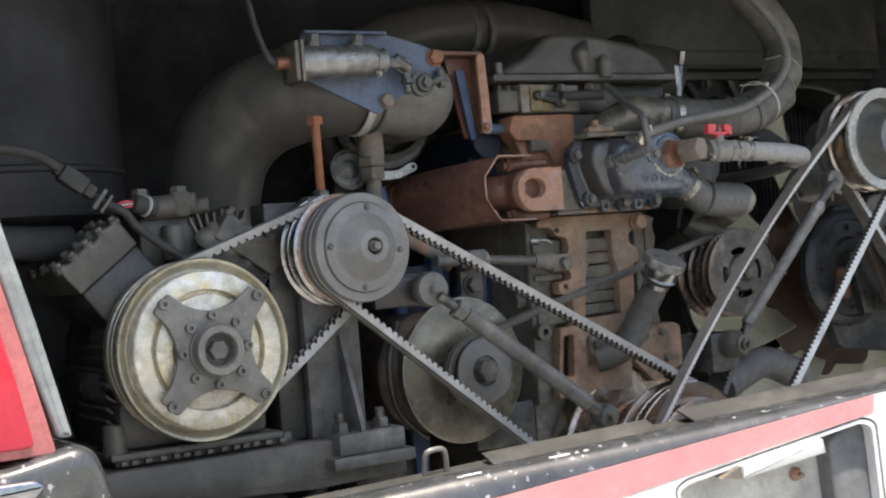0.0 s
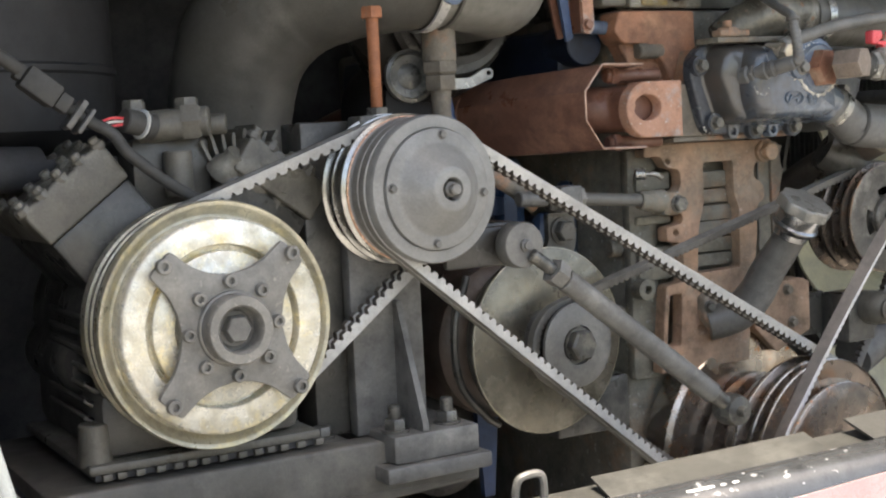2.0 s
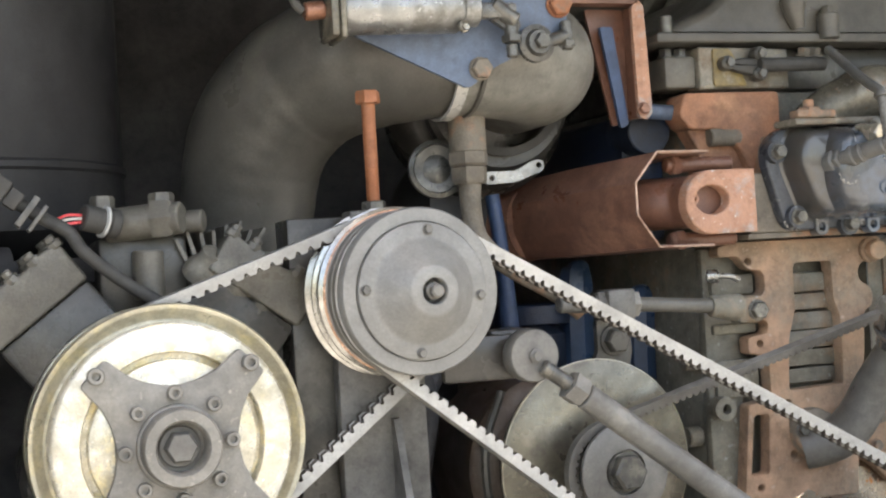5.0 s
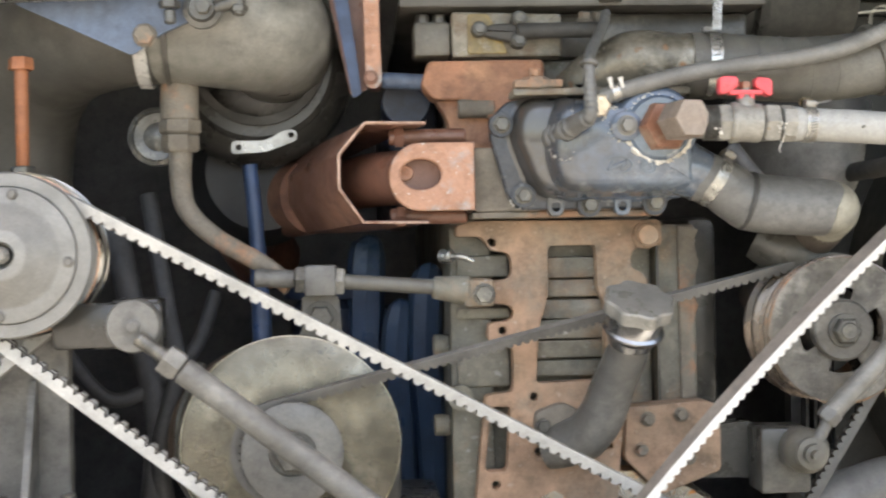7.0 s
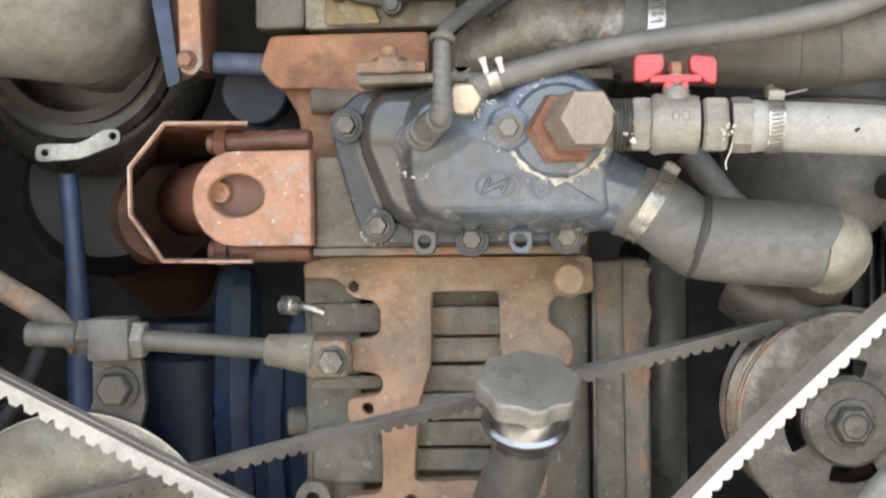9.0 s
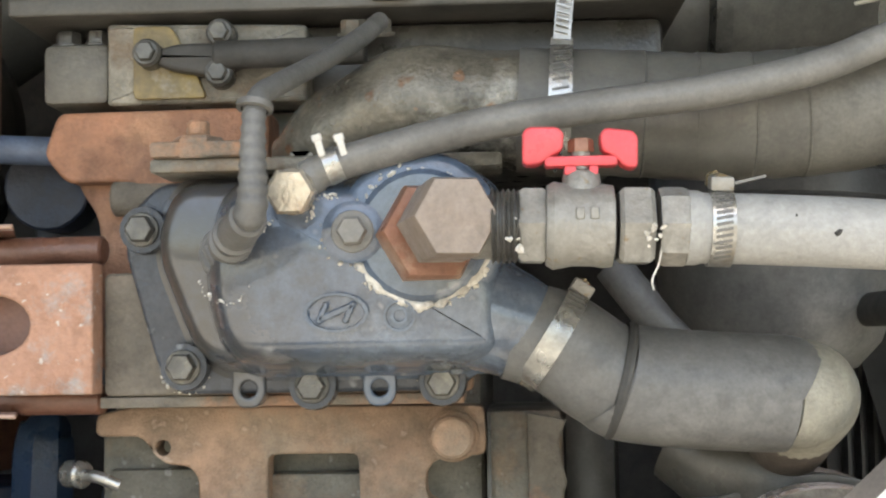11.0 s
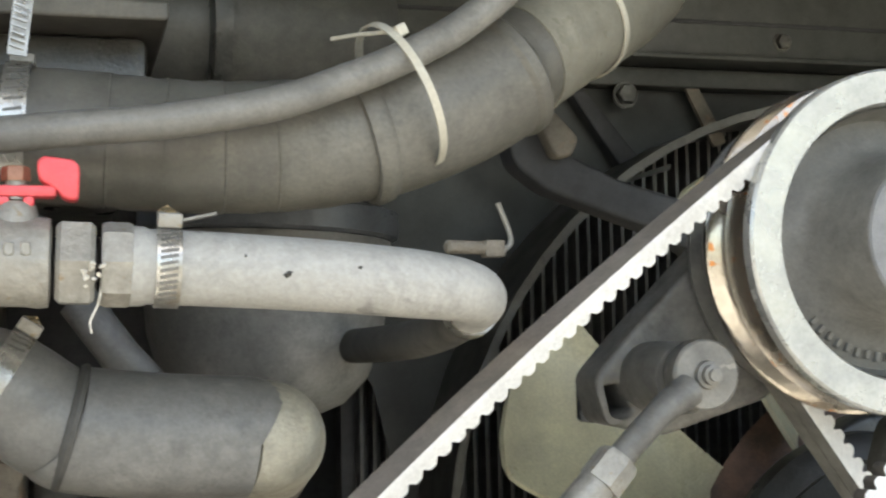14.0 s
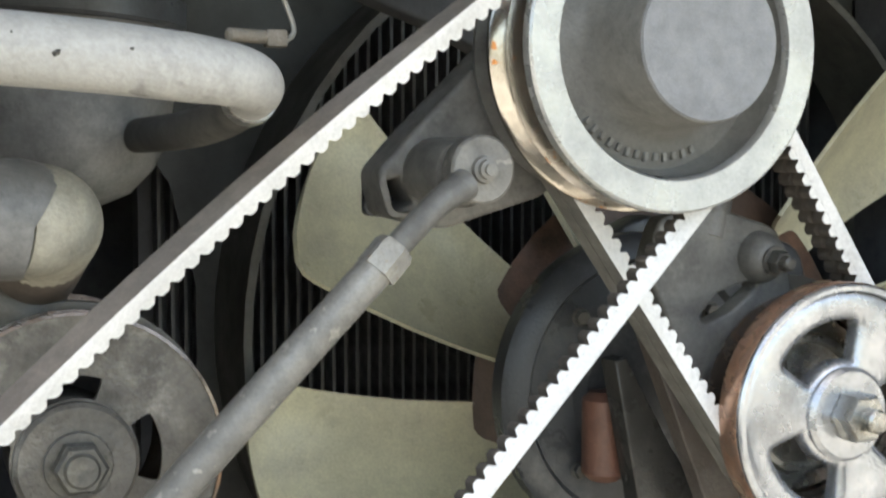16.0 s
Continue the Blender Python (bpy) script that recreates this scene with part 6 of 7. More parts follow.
part("clevis", J(rod((-0.128, 1.425, 1.167), (-0.09, 1.425, 1.163), 0.012, 0.0165), box(-0.098, -0.062, 1.412, 1.44, 1.144, 1.176, 0.008)), M["grey_cast"], lk)
part("bolt", bolt((-0.0745, 1.412, 1.159), r=0.0105, h=0.008, washer=1.15), M["nut"], lk)
solo("link_bracket", J(plate(rounded([(-0.268, 1.16), (-0.229, 1.16), (-0.226, 1.125), (-0.235, 1.09), (-0.29, 1.09), (-0.268, 1.125)], 0.004), 1.431, 1.44), bolt((-0.248, 1.431, 1.137), r=0.014, h=0.012)), M["black_iron"], "grey bracket under the link block", "bracket")

# ---- turbo, intake elbow and oil pipe ----
tu = thing("turbocharger", "dark dirty turbocharger with clamp ring", "turbocharger", (-0.31, 1.6, 1.26))
part("housing", lathe([(0, -1.66), (0.10, -1.66), (0.115, -1.63), (0.115, -1.60), (0.10, -1.58), (0.09, -1.575), (0, -1.575)], (-0.325, 0, 1.425), (0, -1, 0), 44), M["sump_oil"], tu)
part("clamp_ring", lathe([(0.066, -1.572), (0.088, -1.572), (0.092, -1.565), (0.092, -1.553), (0.086, -1.548), (0.066, -1.548)], (-0.32, 0, 1.428), (0, -1, 0), 44), M["sump_oil"], tu)
part("ring_seal", lathe([(0.068, -1.5475), (0.078, -1.546), (0.078, -1.54), (0.068, -1.538)], (-0.318, 0, 1.432), (0, -1, 0), 44), M["rubber"], tu)
part("turbine", lathe([(0, -0.06), (0.07, -0.05), (0.085, 0), (0.07, 0.05), (0, 0.06)], (-0.33, 1.68, 1.3), (0.2, -1, 0.1), 32), M["can_black"], tu)
part("strap_lever", plate(rounded([(-0.35, 1.321), (-0.349, 1.336), (-0.31, 1.336), (-0.288, 1.348), (-0.275, 1.348), (-0.274, 1.336), (-0.31, 1.323)], 0.006), 1.532, 1.537, [ring2(-0.341, 1.3285, 0.0035, n=10), ring2(-0.281, 1.342, 0.0035, n=10)]), M["alu"], tu, "pale aluminium strap lever")
part("plug", lathe([(0, 0.0), (0.03, 0.0), (0.0325, 0.004), (0.0325, 0.012), (0.028, 0.014), (0.026, 0.010), (0.016, 0.008), (0.010, 0.011), (0, 0.011)], (-0.424, 1.492, 1.337), (-0.1, -1, 0.05), 36), M["nut"], tu, "round ribbed plug")
el = thing("intake_elbow", "dusty black rubber intake elbow with metal outlet", "pipe", (-0.5, 1.44, 1.1))
EL = [(-0.618, 1.60, 1.10), (-0.618, 1.60, 1.22), (-0.616, 1.59, 1.31), (-0.603, 1.565, 1.385), (-0.565, 1.525, 1.435), (-0.515, 1.48, 1.455), (-0.455, 1.447, 1.46), (-0.415, 1.442, 1.46)]
part("rubber_bend", tube(EL, [0.072, 0.073, 0.075, 0.078, 0.078, 0.076, 0.072, 0.07], seg=40, n=12, ripple=0.00025, wave=0.03), M["cover_paint"], el)
part("metal_bend", tube([(-0.43, 1.443, 1.46), (-0.385, 1.444, 1.459), (-0.338, 1.452, 1.455), (-0.305, 1.478, 1.452), (-0.297, 1.525, 1.45), (-0.30, 1.60, 1.448)], [0.069, 0.0695, 0.07, 0.069, 0.067, 0.065], seg=40, n=10), M["cast_bend"], el, "dusty cast metal bend")
part("clamp_band", lathe([(0.0725, -0.007), (0.0748, -0.0065), (0.0748, 0.0065), (0.0725, 0.007)], (-0.43, 1.44, 1.46), (1, 0.03, 0.02), 48), M["band_bright"], el, "bright steel clamp band")
part("step_ring", lathe([(0.0695, -0.003), (0.072, -0.002), (0.072, 0.002), (0.0695, 0.003)], (-0.405, 1.441, 1.46), (1, 0.05, 0), 48), M["cover_paint"], el)
op = thing("oil_pipe", "brown dirty oil pipe with hexagon unions", "pipe", (-0.39, 1.46, 1.2))
part("stub", J(rod((-0.397, 1.458, 1.40), (-0.397, 1.458, 1.352), 0.0205), hexa((-0.397, 1.458, 1.352), (0, 0, -1), 0.0225, 0.015)), M["rust_grey"], op)
part("union", hexa((-0.397, 1.458, 1.336), (0, 0, -1), 0.0205, 0.018), M["rust_grey"], op)
part("pipe", tube([(-0.397, 1.458, 1.32), (-0.397, 1.458, 1.285), (-0.39, 1.455, 1.255), (-0.36, 1.45, 1.225), (-0.31, 1.445, 1.195), (-0.28, 1.44, 1.17)], [0.0125, 0.0115, 0.011, 0.0105, 0.0105, 0.0105], n=10), M["rust_grey"], op)
solo("blue_support_rod", tube([(-0.331, 1.56, 1.31), (-0.324, 1.555, 1.23), (-0.318, 1.55, 1.08)], [0.0085, 0.009, 0.0125]), M["blue_post"], "blue painted vertical support rod", "rod")

# ---- actuator on its blue plate ----
bp = thing("actuator_plate", "dusty blue steel mounting plate above the intake elbow", "plate", (-0.43, 1.37, 1.4))
part("sheet", plate(rounded([(-0.548, 1.531), (-0.41, 1.530), (-0.332, 1.509), (-0.315, 1.492), (-0.318, 1.472), (-0.345, 1.455), (-0.40, 1.43), (-0.43, 1.408), (-0.548, 1.462)], 0.006), 1.358, 1.363), M["blue_light"], bp)
part("top_fold", box(-0.548, -0.412, 1.345, 1.3575, 1.5275, 1.532, 0.001), M["blue_light"], bp)
part("bolt", bolt((-0.326, 1.358, 1.494), r=0.0125, h=0.009, washer=1.1), M["red_oxide"], bp, "red oxide bolt")
part("bolt", bolt((-0.417, 1.358, 1.428), r=0.011, h=0.008, washer=1.1), M["rust_grey"], bp)
ac = thing("air_cylinder", "silver dirty pneumatic actuator cylinder", "actuator", (-0.5, 1.335, 1.455))
part("barrel", lathe([(0, 0), (0.022, 0), (0.0245, 0.004), (0.0245, 0.118), (0.022, 0.123), (0.0185, 0.125), (0.0185, 0.14), (0.016, 0.142), (0, 0.142)], (-0.568, 1.334, 1.482), (1, 0, 0.02), 40), M["alu"], ac)
part("end_flange", turned(J(box(-0.006, 0.0, -0.028, 0.028, -0.031, 0.031, 0.003), box(-0.015, -0.0062, -0.026, 0.026, -0.029, 0.029, 0.004)), pose(-0.568, 1.334, 1.4815)), M["alu_stain"], ac)
part("port", rod((-0.583, 1.334, 1.482), (-0.603, 1.334, 1.48), 0.009), M["brass_rust"], ac, "copper coloured port")
part("rod_end", J(box(-0.43, -0.385, 1.327, 1.341, 1.474, 1.49, 0.003), rod((-0.41, 1.334, 1.49), (-0.385, 1.334, 1.472), 0.009)), M["nut"], ac)
for x in (-0.541, -0.470):
    part("bolt", J(rod((x, 1.336, 1.503), (x, 1.336, 1.513), 0.0125), hexa((x, 1.336, 1.512), (0, -0.2, 1), 0.0115, 0.013)), M["nut"], ac)
part("bleed_screw", J(rod((-0.448, 1.318, 1.464), (-0.448, 1.312, 1.462), 0.006), hexa((-0.448, 1.312, 1.462), (0, -1, 0), 0.004, 0.004)), M["bright"], ac)
for k in range(5):
    part("raised_mark", turned(box(-0.0022, 0.0022, -0.0008, 0.0004, -0.003, 0.003, 0.0005, 1), pose(-0.498 + 0.0062 * k, 1.3112, 1.4905, -20, 0, 0)), M["bright"], ac)
ln = thing("actuator_linkage", "dirty ball joint linkage of the actuator", "linkage", (-0.37, 1.34, 1.44))
part("lever", plate(rounded([(-0.412, 1.492), (-0.382, 1.478), (-0.378, 1.466), (-0.388, 1.46), (-0.416, 1.478)], 0.005), 1.335, 1.343), M["nut"], ln)
part("ball_joint", J(rod((-0.389, 1.337, 1.478), (-0.389, 1.337, 1.452), 0.0075), hexa((-0.389, 1.337, 1.458), (0, 0, -1), 0.011, 0.007), rod((-0.389, 1.337, 1.45), (-0.389, 1.337, 1.436), 0.006)), M["nut"], ln)
part("pivot", J(lathe([(0, 0), (0.0195, 0), (0.0195, 0.008), (0.014, 0.010), (0.012, 0.016), (0, 0.016)], (-0.358, 1.352, 1.452), (0, -1, 0), 28), hexa((-0.356, 1.336, 1.453), (0, -1, 0), 0.0085, 0.006)), M["nut"], ln)
part("arm", J(rod((-0.355, 1.345, 1.45), (-0.318, 1.35, 1.463), 0.007), rod((-0.322, 1.349, 1.476), (-0.322, 1.349, 1.446), 0.0065), hexa((-0.322, 1.349, 1.45), (0, 0, 1), 0.0095, 0.006)), M["nut"], ln)
solo("air_line", tube([(-0.603, 1.334, 1.48), (-0.612, 1.337, 1.492), (-0.62, 1.35, 1.53), (-0.625, 1.37, 1.60), (-0.63, 1.4, 1.72)], 0.0045, seg=10), M["rubber"], "thin black air line from the actuator", "hose")
bk = thing("angle_bracket", "rust-edged bent angle bracket beside the elbow", "bracket", (-0.21, 1.46, 1.38))
part("upright", plate(rounded([(-0.19, 1.519), (-0.182, 1.512), (-0.178, 1.39), (-0.185, 1.382), (-0.195, 1.385), (-0.197, 1.509)], 0.003), 1.4385, 1.445), M["rust_pink"], bk)
part("web", plate(rounded([(-0.23, 1.49), (-0.214, 1.49), (-0.2, 1.379), (-0.21, 1.374)], 0.003), 1.455, 1.4605), M["blue_post"], bk, "dark blue web")
part("back_web", plate(rounded([(-0.24, 1.513), (-0.191, 1.513), (-0.191, 1.386), (-0.212, 1.378)], 0.004), 1.4715, 1.476), M["rust_red"], bk)
part("top_flange", box(-0.285, -0.188, 1.4385, 1.4615, 1.5135, 1.5195, 0.001), M["rust_red"], bk)
part("side_flange", box(-0.1905, -0.179, 1.4455, 1.50, 1.386, 1.513, 0.001), M["rust_red"], bk)
part("bolt", bolt((-0.19, 1.4385, 1.394), r=0.0065, h=0.006), M["rust_red"], bk)
part("stay", rod((-0.178, 1.475, 1.396), (-0.10, 1.48, 1.392), 0.009), M["blue_light"], bk)

# ---- compressor ----
cp = thing("compressor", "oily black piston compressor with finned crankcase", "compressor", (-0.76, 1.45, 0.945))
part("crankcase", lathe([(0, -1.62), (0.10, -1.62), (0.112, -1.60), (0.112, -1.42), (0.10, -1.40), (0.085, -1.385), (0.085, -1.356), (0, -1.356)], (BIG[0], 0, BIG[1] - 0.01), seg=48), M["black_iron"], cp)
for k in range(7):
    z = 0.998 + 0.0165 * k
    rib = plate(rounded([(-0.879 + 0.001 * k, z + 0.005), (-0.862, z - 0.007), (-0.838, z - 0.011), (-0.80, z - 0.011), (-0.80, z - 0.004), (-0.838, z - 0.003), (-0.862, z + 0.001), (-0.877 + 0.001 * k, z + 0.0095)], 0.002, 3), 1.362, 1.50, [], 0.002)
    part("rib", rib, M["cover_paint"], cp)
part("side_cover", lathe([(0, -1.60), (0.03, -1.60), (0.036, -1.59), (0.036, -1.415), (0.03, -1.405), (0, -1.405)], (-0.845, 0, 1.045), seg=32), M["black_iron"], cp)
part("corner_boss", rod((-0.872, 1.352, 0.957), (-0.872, 1.352, 1.0), 0.017, 0.015), M["bank_iron"], cp)
part("sump", box(-0.868, -0.655, 1.34, 1.60, 0.9625, 1.03, 0.014), M["cover_paint"], cp)
part("base_flange", box(-0.885, -0.64, 1.328, 1.60, 0.9525, 0.9622, 0.003), M["bank_iron"], cp)
part("base_gasket", box(-0.878, -0.645, 1.336, 1.59, 0.9445, 0.9522, 0.001), M["dark"], cp)
for k in range(14):
    x = -0.872 + 0.0172 * k + 0.003 * math.sin(5 * k)
    part("gasket_tab", box(x, x + 0.0095, 1.329, 1.3355, 0.9452, 0.9522, 0.0015), M["bank_iron"], cp)


def bank(cx, cz, lean, name):
    """One cylinder bank leaning sideways, with a thick head and a row of bolts."""
    m = Matrix.Translation((cx, 0, cz)) @ Matrix.Rotation(radians(lean), 4, "Y")
    b = part(name, turned(box(-0.051, 0.051, 1.375, 1.57, 0.05, 0.1615, 0.005), m), M["black_iron"], cp)
    part("head", turned(plate(rounded([(-0.052, 0.162), (-0.053, 0.2), (-0.049, 0.206), (-0.03, 0.203), (-0.012, 0.207), (0.01, 0.203), (0.03, 0.207), (0.05, 0.205), (0.053, 0.198), (0.052, 0.162)], 0.004, 3), 1.37, 1.575, [], 0.003), m), M["bank_iron"], b, "oily brown-grey cylinder head")
    for k in range(5):
        for yy in (1.377, 1.42, 1.47, 1.52):
            x = -0.046 + 0.023 * k + 0.003 * math.sin(7 * k + yy * 90)
            part("head_screw", turned(J(rod((x, yy, 0.2), (x, yy, 0.2145), 0.0055, seg=8), rod((x, yy, 0.2), (x, yy, 0.2085), 0.0085, seg=8)), m), M["bank_iron"], b)


bank(BIG[0], BIG[1] - 0.01, -37.5, "left_bank")
bank(BIG[0], BIG[1] - 0.01, 36, "right_bank")
for x, z, r in ((-0.705, 1.235, 0.02), (-0.672, 1.225, 0.024), (-0.655, 1.195, 0.018)):
    part("port_boss", turned(lathe([(0, 0), (r, 0), (r * 0.9, 0.012), (r * 0.6, 0.02), (r * 0.55, 0.03), (0, 0.031)], (x, 1.395, z), (0.35, -0.6, 0.72), 14), Matrix()), M["bank_iron"], cp)
for k in range(8):
    part("fin", turned(plate(rounded([(-0.0025, -0.004), (-0.0015, 0.046 + 0.004 * (k % 3)), (0.0015, 0.046 + 0.004 * (k % 3)), (0.0025, -0.004)], 0.001, 2), -0.03, 0.03), pose(-0.708 + 0.006 * k, 1.425, 1.229 + 0.001 * k, 0, -24 + 8 * k, 0)), M["bank_iron"], cp)
for k in range(6):
    part("fin", turned(plate(rounded([(-0.002, -0.004), (-0.0015, 0.034), (0.0015, 0.034), (0.002, -0.004)], 0.001, 2), -0.03, 0.03), pose(-0.646 + 0.005 * k, 1.425, 1.205 - 0.006 * k, 0, 36 + 7 * k, 0)), M["bank_iron"], cp)
part("valve_block", box(-0.80, -0.715, 1.40, 1.50, 1.20, 1.276, 0.006), M["black_iron"], cp)
part("boss", rod((-0.755, 1.39, 1.215), (-0.755, 1.39, 1.262), 0.015), M["bank_iron"], cp)
part("boss", rod((-0.68, 1.40, 1.20), (-0.664, 1.40, 1.235), 0.016), M["bank_iron"], cp)
part("service_valve", J(rod((-0.79, 1.405, 1.287), (-0.735, 1.385, 1.291), 0.0165), hexa((-0.748, 1.39, 1.291), (0.94, -0.34, 0.05), 0.02, 0.02), rod((-0.735, 1.385, 1.291), (-0.722, 1.378, 1.2915), 0.0155), rod((-0.715, 1.395, 1.288), (-0.70, 1.388, 1.288), 0.011)), M["bank_iron"], cp)
part("cap_nut", J(hexa((-0.793, 1.405, 1.30), (0, 0, 1), 0.012, 0.016)), M["bank_iron"], cp)
part("cap_nut", J(hexa((-0.738, 1.40, 1.303), (0, 0, 1), 0.0125, 0.014)), M["bank_iron"], cp)
cm = thing("compressor_mount", "dusty black welded compressor mounting plate", "bracket", (-0.7, 1.4, 0.874))
part("front_beam", plate(rounded([(-0.93, 0.942), (-0.58, 0.9415), (-0.455, 0.897), (-0.455, 0.878), (-0.60, 0.874), (-0.93, 0.895)], 0.004), 1.315, 1.345, [], 0.004), M["cover_paint"], cm)
part("top_plate", box(-0.93, -0.60, 1.3455, 1.62, 0.925, 0.942, 0.002), M["cover_paint"], cm)
part("mount_bolt", bolt((-0.62, 1.37, 0.942), (0, 0, 1), 0.011, 0.01), M["nut"], cm)
part("foot_plate", box(-0.6, -0.45, 1.3455, 1.47, 0.874, 0.898, 0.002), M["bank_iron"], cm)
sl = thing("mount_roller", "dark rubber engine mount beneath the plate", "mount", (-0.68, 1.33, 0.82))
part("rubber", lathe([(0, 0), (0.05, 0), (0.056, 0.01), (0.056, 0.06), (0.045, 0.07), (0.02, 0.074), (0.018, 0.085), (0, 0.085)], (-0.685, 1.40, 0.835), (0, -1, 0.05), 32), M["rubber"], sl)
pl = thing("pressure_switch", "black pressure switch plug with red and white wires", "sensor", (-0.81, 1.37, 1.28))
part("body", J(rod((-0.815, 1.37, 1.2955), (-0.79, 1.378, 1.289), 0.0125), rod((-0.792, 1.377, 1.2895), (-0.782, 1.38, 1.287), 0.014)), M["rubber"], pl)
part("seal_ring", lathe([(0.0125, 0), (0.0152, 0.001), (0.0152, 0.003), (0.0125, 0.004)], (-0.797, 1.3757, 1.2908), (0.92, 0.3, -0.24), 24), M["wire_white"], pl, "white seal ring")
for k, mm in enumerate((M["red_plastic"], M["wire_white"], M["red_plastic"])):
    part("wire", tube([(-0.815, 1.37, 1.297 - 0.003 * k), (-0.828, 1.366, 1.2975 - 0.004 * k), (-0.838, 1.37, 1.294 - 0.003 * k)], 0.0014, seg=6), mm, pl)
cn = thing("cable_connector", "black two-part cable connector above the compressor", "connector", (-0.89, 1.36, 1.3))
part("shell", turned(J(box(-0.022, 0.016, -0.012, 0.012, -0.012, 0.012, 0.003), box(0.0165, 0.03, -0.009, 0.009, -0.009, 0.009, 0.002), box(-0.03, -0.0225, -0.008, 0.008, -0.008, 0.008, 0.002)), pose(-0.893, 1.365, 1.328, 0, 38, 0)), M["rubber"], cn)
part("clip", turned(J(box(-0.003, 0.003, -0.014, 0.014, -0.016, 0.016, 0.001), box(0.009, 0.013, -0.014, 0.014, -0.014, 0.014, 0.001)), pose(-0.863, 1.37, 1.302, 0, 38, 0)), M["steel"], cn)
solo("connector_cable", tube([(-0.915, 1.36, 1.347), (-0.94, 1.355, 1.362), (-0.98, 1.35, 1.372), (-1.05, 1.34, 1.375), (-1.12, 1.33, 1.37)], 0.007), M["rubber"], "black ribbed cable to the connector", "cable")
solo("branch_cable", tube([(-0.872, 1.37, 1.311), (-0.85, 1.37, 1.296), (-0.828, 1.365, 1.282), (-0.815, 1.36, 1.262), (-0.78, 1.355, 1.232), (-0.75, 1.352, 1.212)], 0.0062), M["rubber"], "thin black cable across the compressor bank", "cable")
solo("suction_hose", tube([(-1.19, 1.45, 1.335), (-1.08, 1.44, 1.275), (-0.97, 1.45, 1.255), (-0.88, 1.47, 1.25)], 0.024), M["dark"], "black refrigerant hose behind the compressor", "hose")
ar = thing("air_filter", "tall dark dusty air filter canister", "canister", (-0.955, 1.66, 1.26))
part("can", lathe([(0, 0), (0.16, 0.0), (0.205, 0.03), (0.21, 0.06), (0.21, 0.70), (0.19, 0.74), (0, 0.74)], (-0.955, 1.66, 1.26), (0, 0, 1), 48), M["can_black"], ar)
part("seam", lathe([(0.2105, 0.09), (0.2135, 0.093), (0.2135, 0.099), (0.2105, 0.102)], (-0.955, 1.66, 1.26), (0, 0, 1), 48), M["can_black"], ar)
solo("canister_shelf", box(-1.2, -0.75, 1.45, 1.95, 1.235, 1.26, 0.003), M["dark"], "black steel shelf under the canister", "shelf")

# ---- dark castings behind ----
of2 = thing("oil_filter", "dark blue spin-on oil filter beside the block", "filter", (-0.25, 1.65, 0.94))
part("can", rod((-0.25, 1.65, 0.94), (-0.25, 1.65, 1.15), 0.042, bev=0.012, seg=32), M["dark_blue"], of2)
part("cap", rod((-0.25, 1.65, 1.1505), (-0.25, 1.65, 1.175), 0.05, seg=32), M["dark_blue"], of2)
ip = thing("injection_pump", "blue painted fuel pump with upright fluted lobes", "fuel pump", (-0.16, 1.6, 0.9))
for x, y, r, top in ((-0.197, 1.63, 0.023, 1.225), (-0.161, 1.605, 0.0185, 1.148), (-0.126, 1.60, 0.021, 1.19)):
    part("lobe", tube([(x + 0.006, y, 0.9), (x + 0.002, y, 1.0), (x - 0.003, y, 1.08), (x, y, top - 0.03), (x + 0.003, y, top - 0.008), (x + 0.003, y + 0.002, top)], [r * 0.8, r * 0.92, r, r, r * 0.75, r * 0.4], seg=8, n=5), M["pump_blue"], ip)
part("body", box(-0.225, -0.108, 1.63, 1.72, 0.88, 1.14, 0.015), M["dark_blue"], ip)
solo("side_manifold", J(box(-0.175, -0.11, 1.53, 2.2, 1.24, 1.40, 0.02), rod((-0.15, 1.50, 1.375), (-0.15, 1.56, 1.375), 0.028)), M["dark_blue"], "dark blue painted manifold side of the engine", "manifold")
solo("blue_stay", plate([(-0.335, 0.95), (-0.295, 0.95), (-0.31, 0.79), (-0.325, 0.79)], 1.52, 1.53, [ring2(-0.315, 0.93, 0.004, n=10)]), M["blue_post"], "blue painted tapering stay below the alternator", "stay")
solo("charge_pipe", tube([(-0.30, 1.72, 1.52), (-0.2, 1.74, 1.585), (-0.08, 1.76, 1.615), (0.1, 1.79, 1.625), (0.3, 1.82, 1.60)], 0.055, seg=28), M["cover_paint"], "dusty metal charge air pipe over the engine", "pipe")
for x in (0.0, 0.035):
    solo("pipe_band", lathe([(0.056, -0.008), (0.059, -0.006), (0.059, 0.006), (0.056, 0.008)], (x - 0.02, 1.772, 1.619), (1, 0.15, 0.1), 36), M["steel"], "dull steel band round the charge pipe", "clamp", "pipe bands")
solo("starter", lathe([(0, 0), (0.06, 0), (0.07, 0.01), (0.07, 0.16), (0.05, 0.18), (0.02, 0.185), (0, 0.185)], (-0.36, 1.72, 0.86), (0, -1, 0), 32), M["black_iron"], "dark oily starter motor low behind the alternator", "motor")
solo("low_block", J(box(-0.255, -0.165, 1.45, 1.55, 0.935, 0.985, 0.006), box(-0.24, -0.12, 1.47, 1.6, 0.86, 0.934, 0.006)), M["black_iron"], "dark cast mounting block below the adjusting rod", "bracket")
bw = thing("filter_bowl", "smooth grey rounded bowl behind the coolant hoses", "filter", (0.316, 1.565, 1.24))
part("bowl", lathe([(0, 0), (0.03, 0.003), (0.052, 0.013), (0.067, 0.03), (0.0755, 0.054), (0.079, 0.08), (0.08, 0.118)], (0.316, 1.565, 1.24), (0.04, 0, 1), 48), M["rubber_grey"], bw)
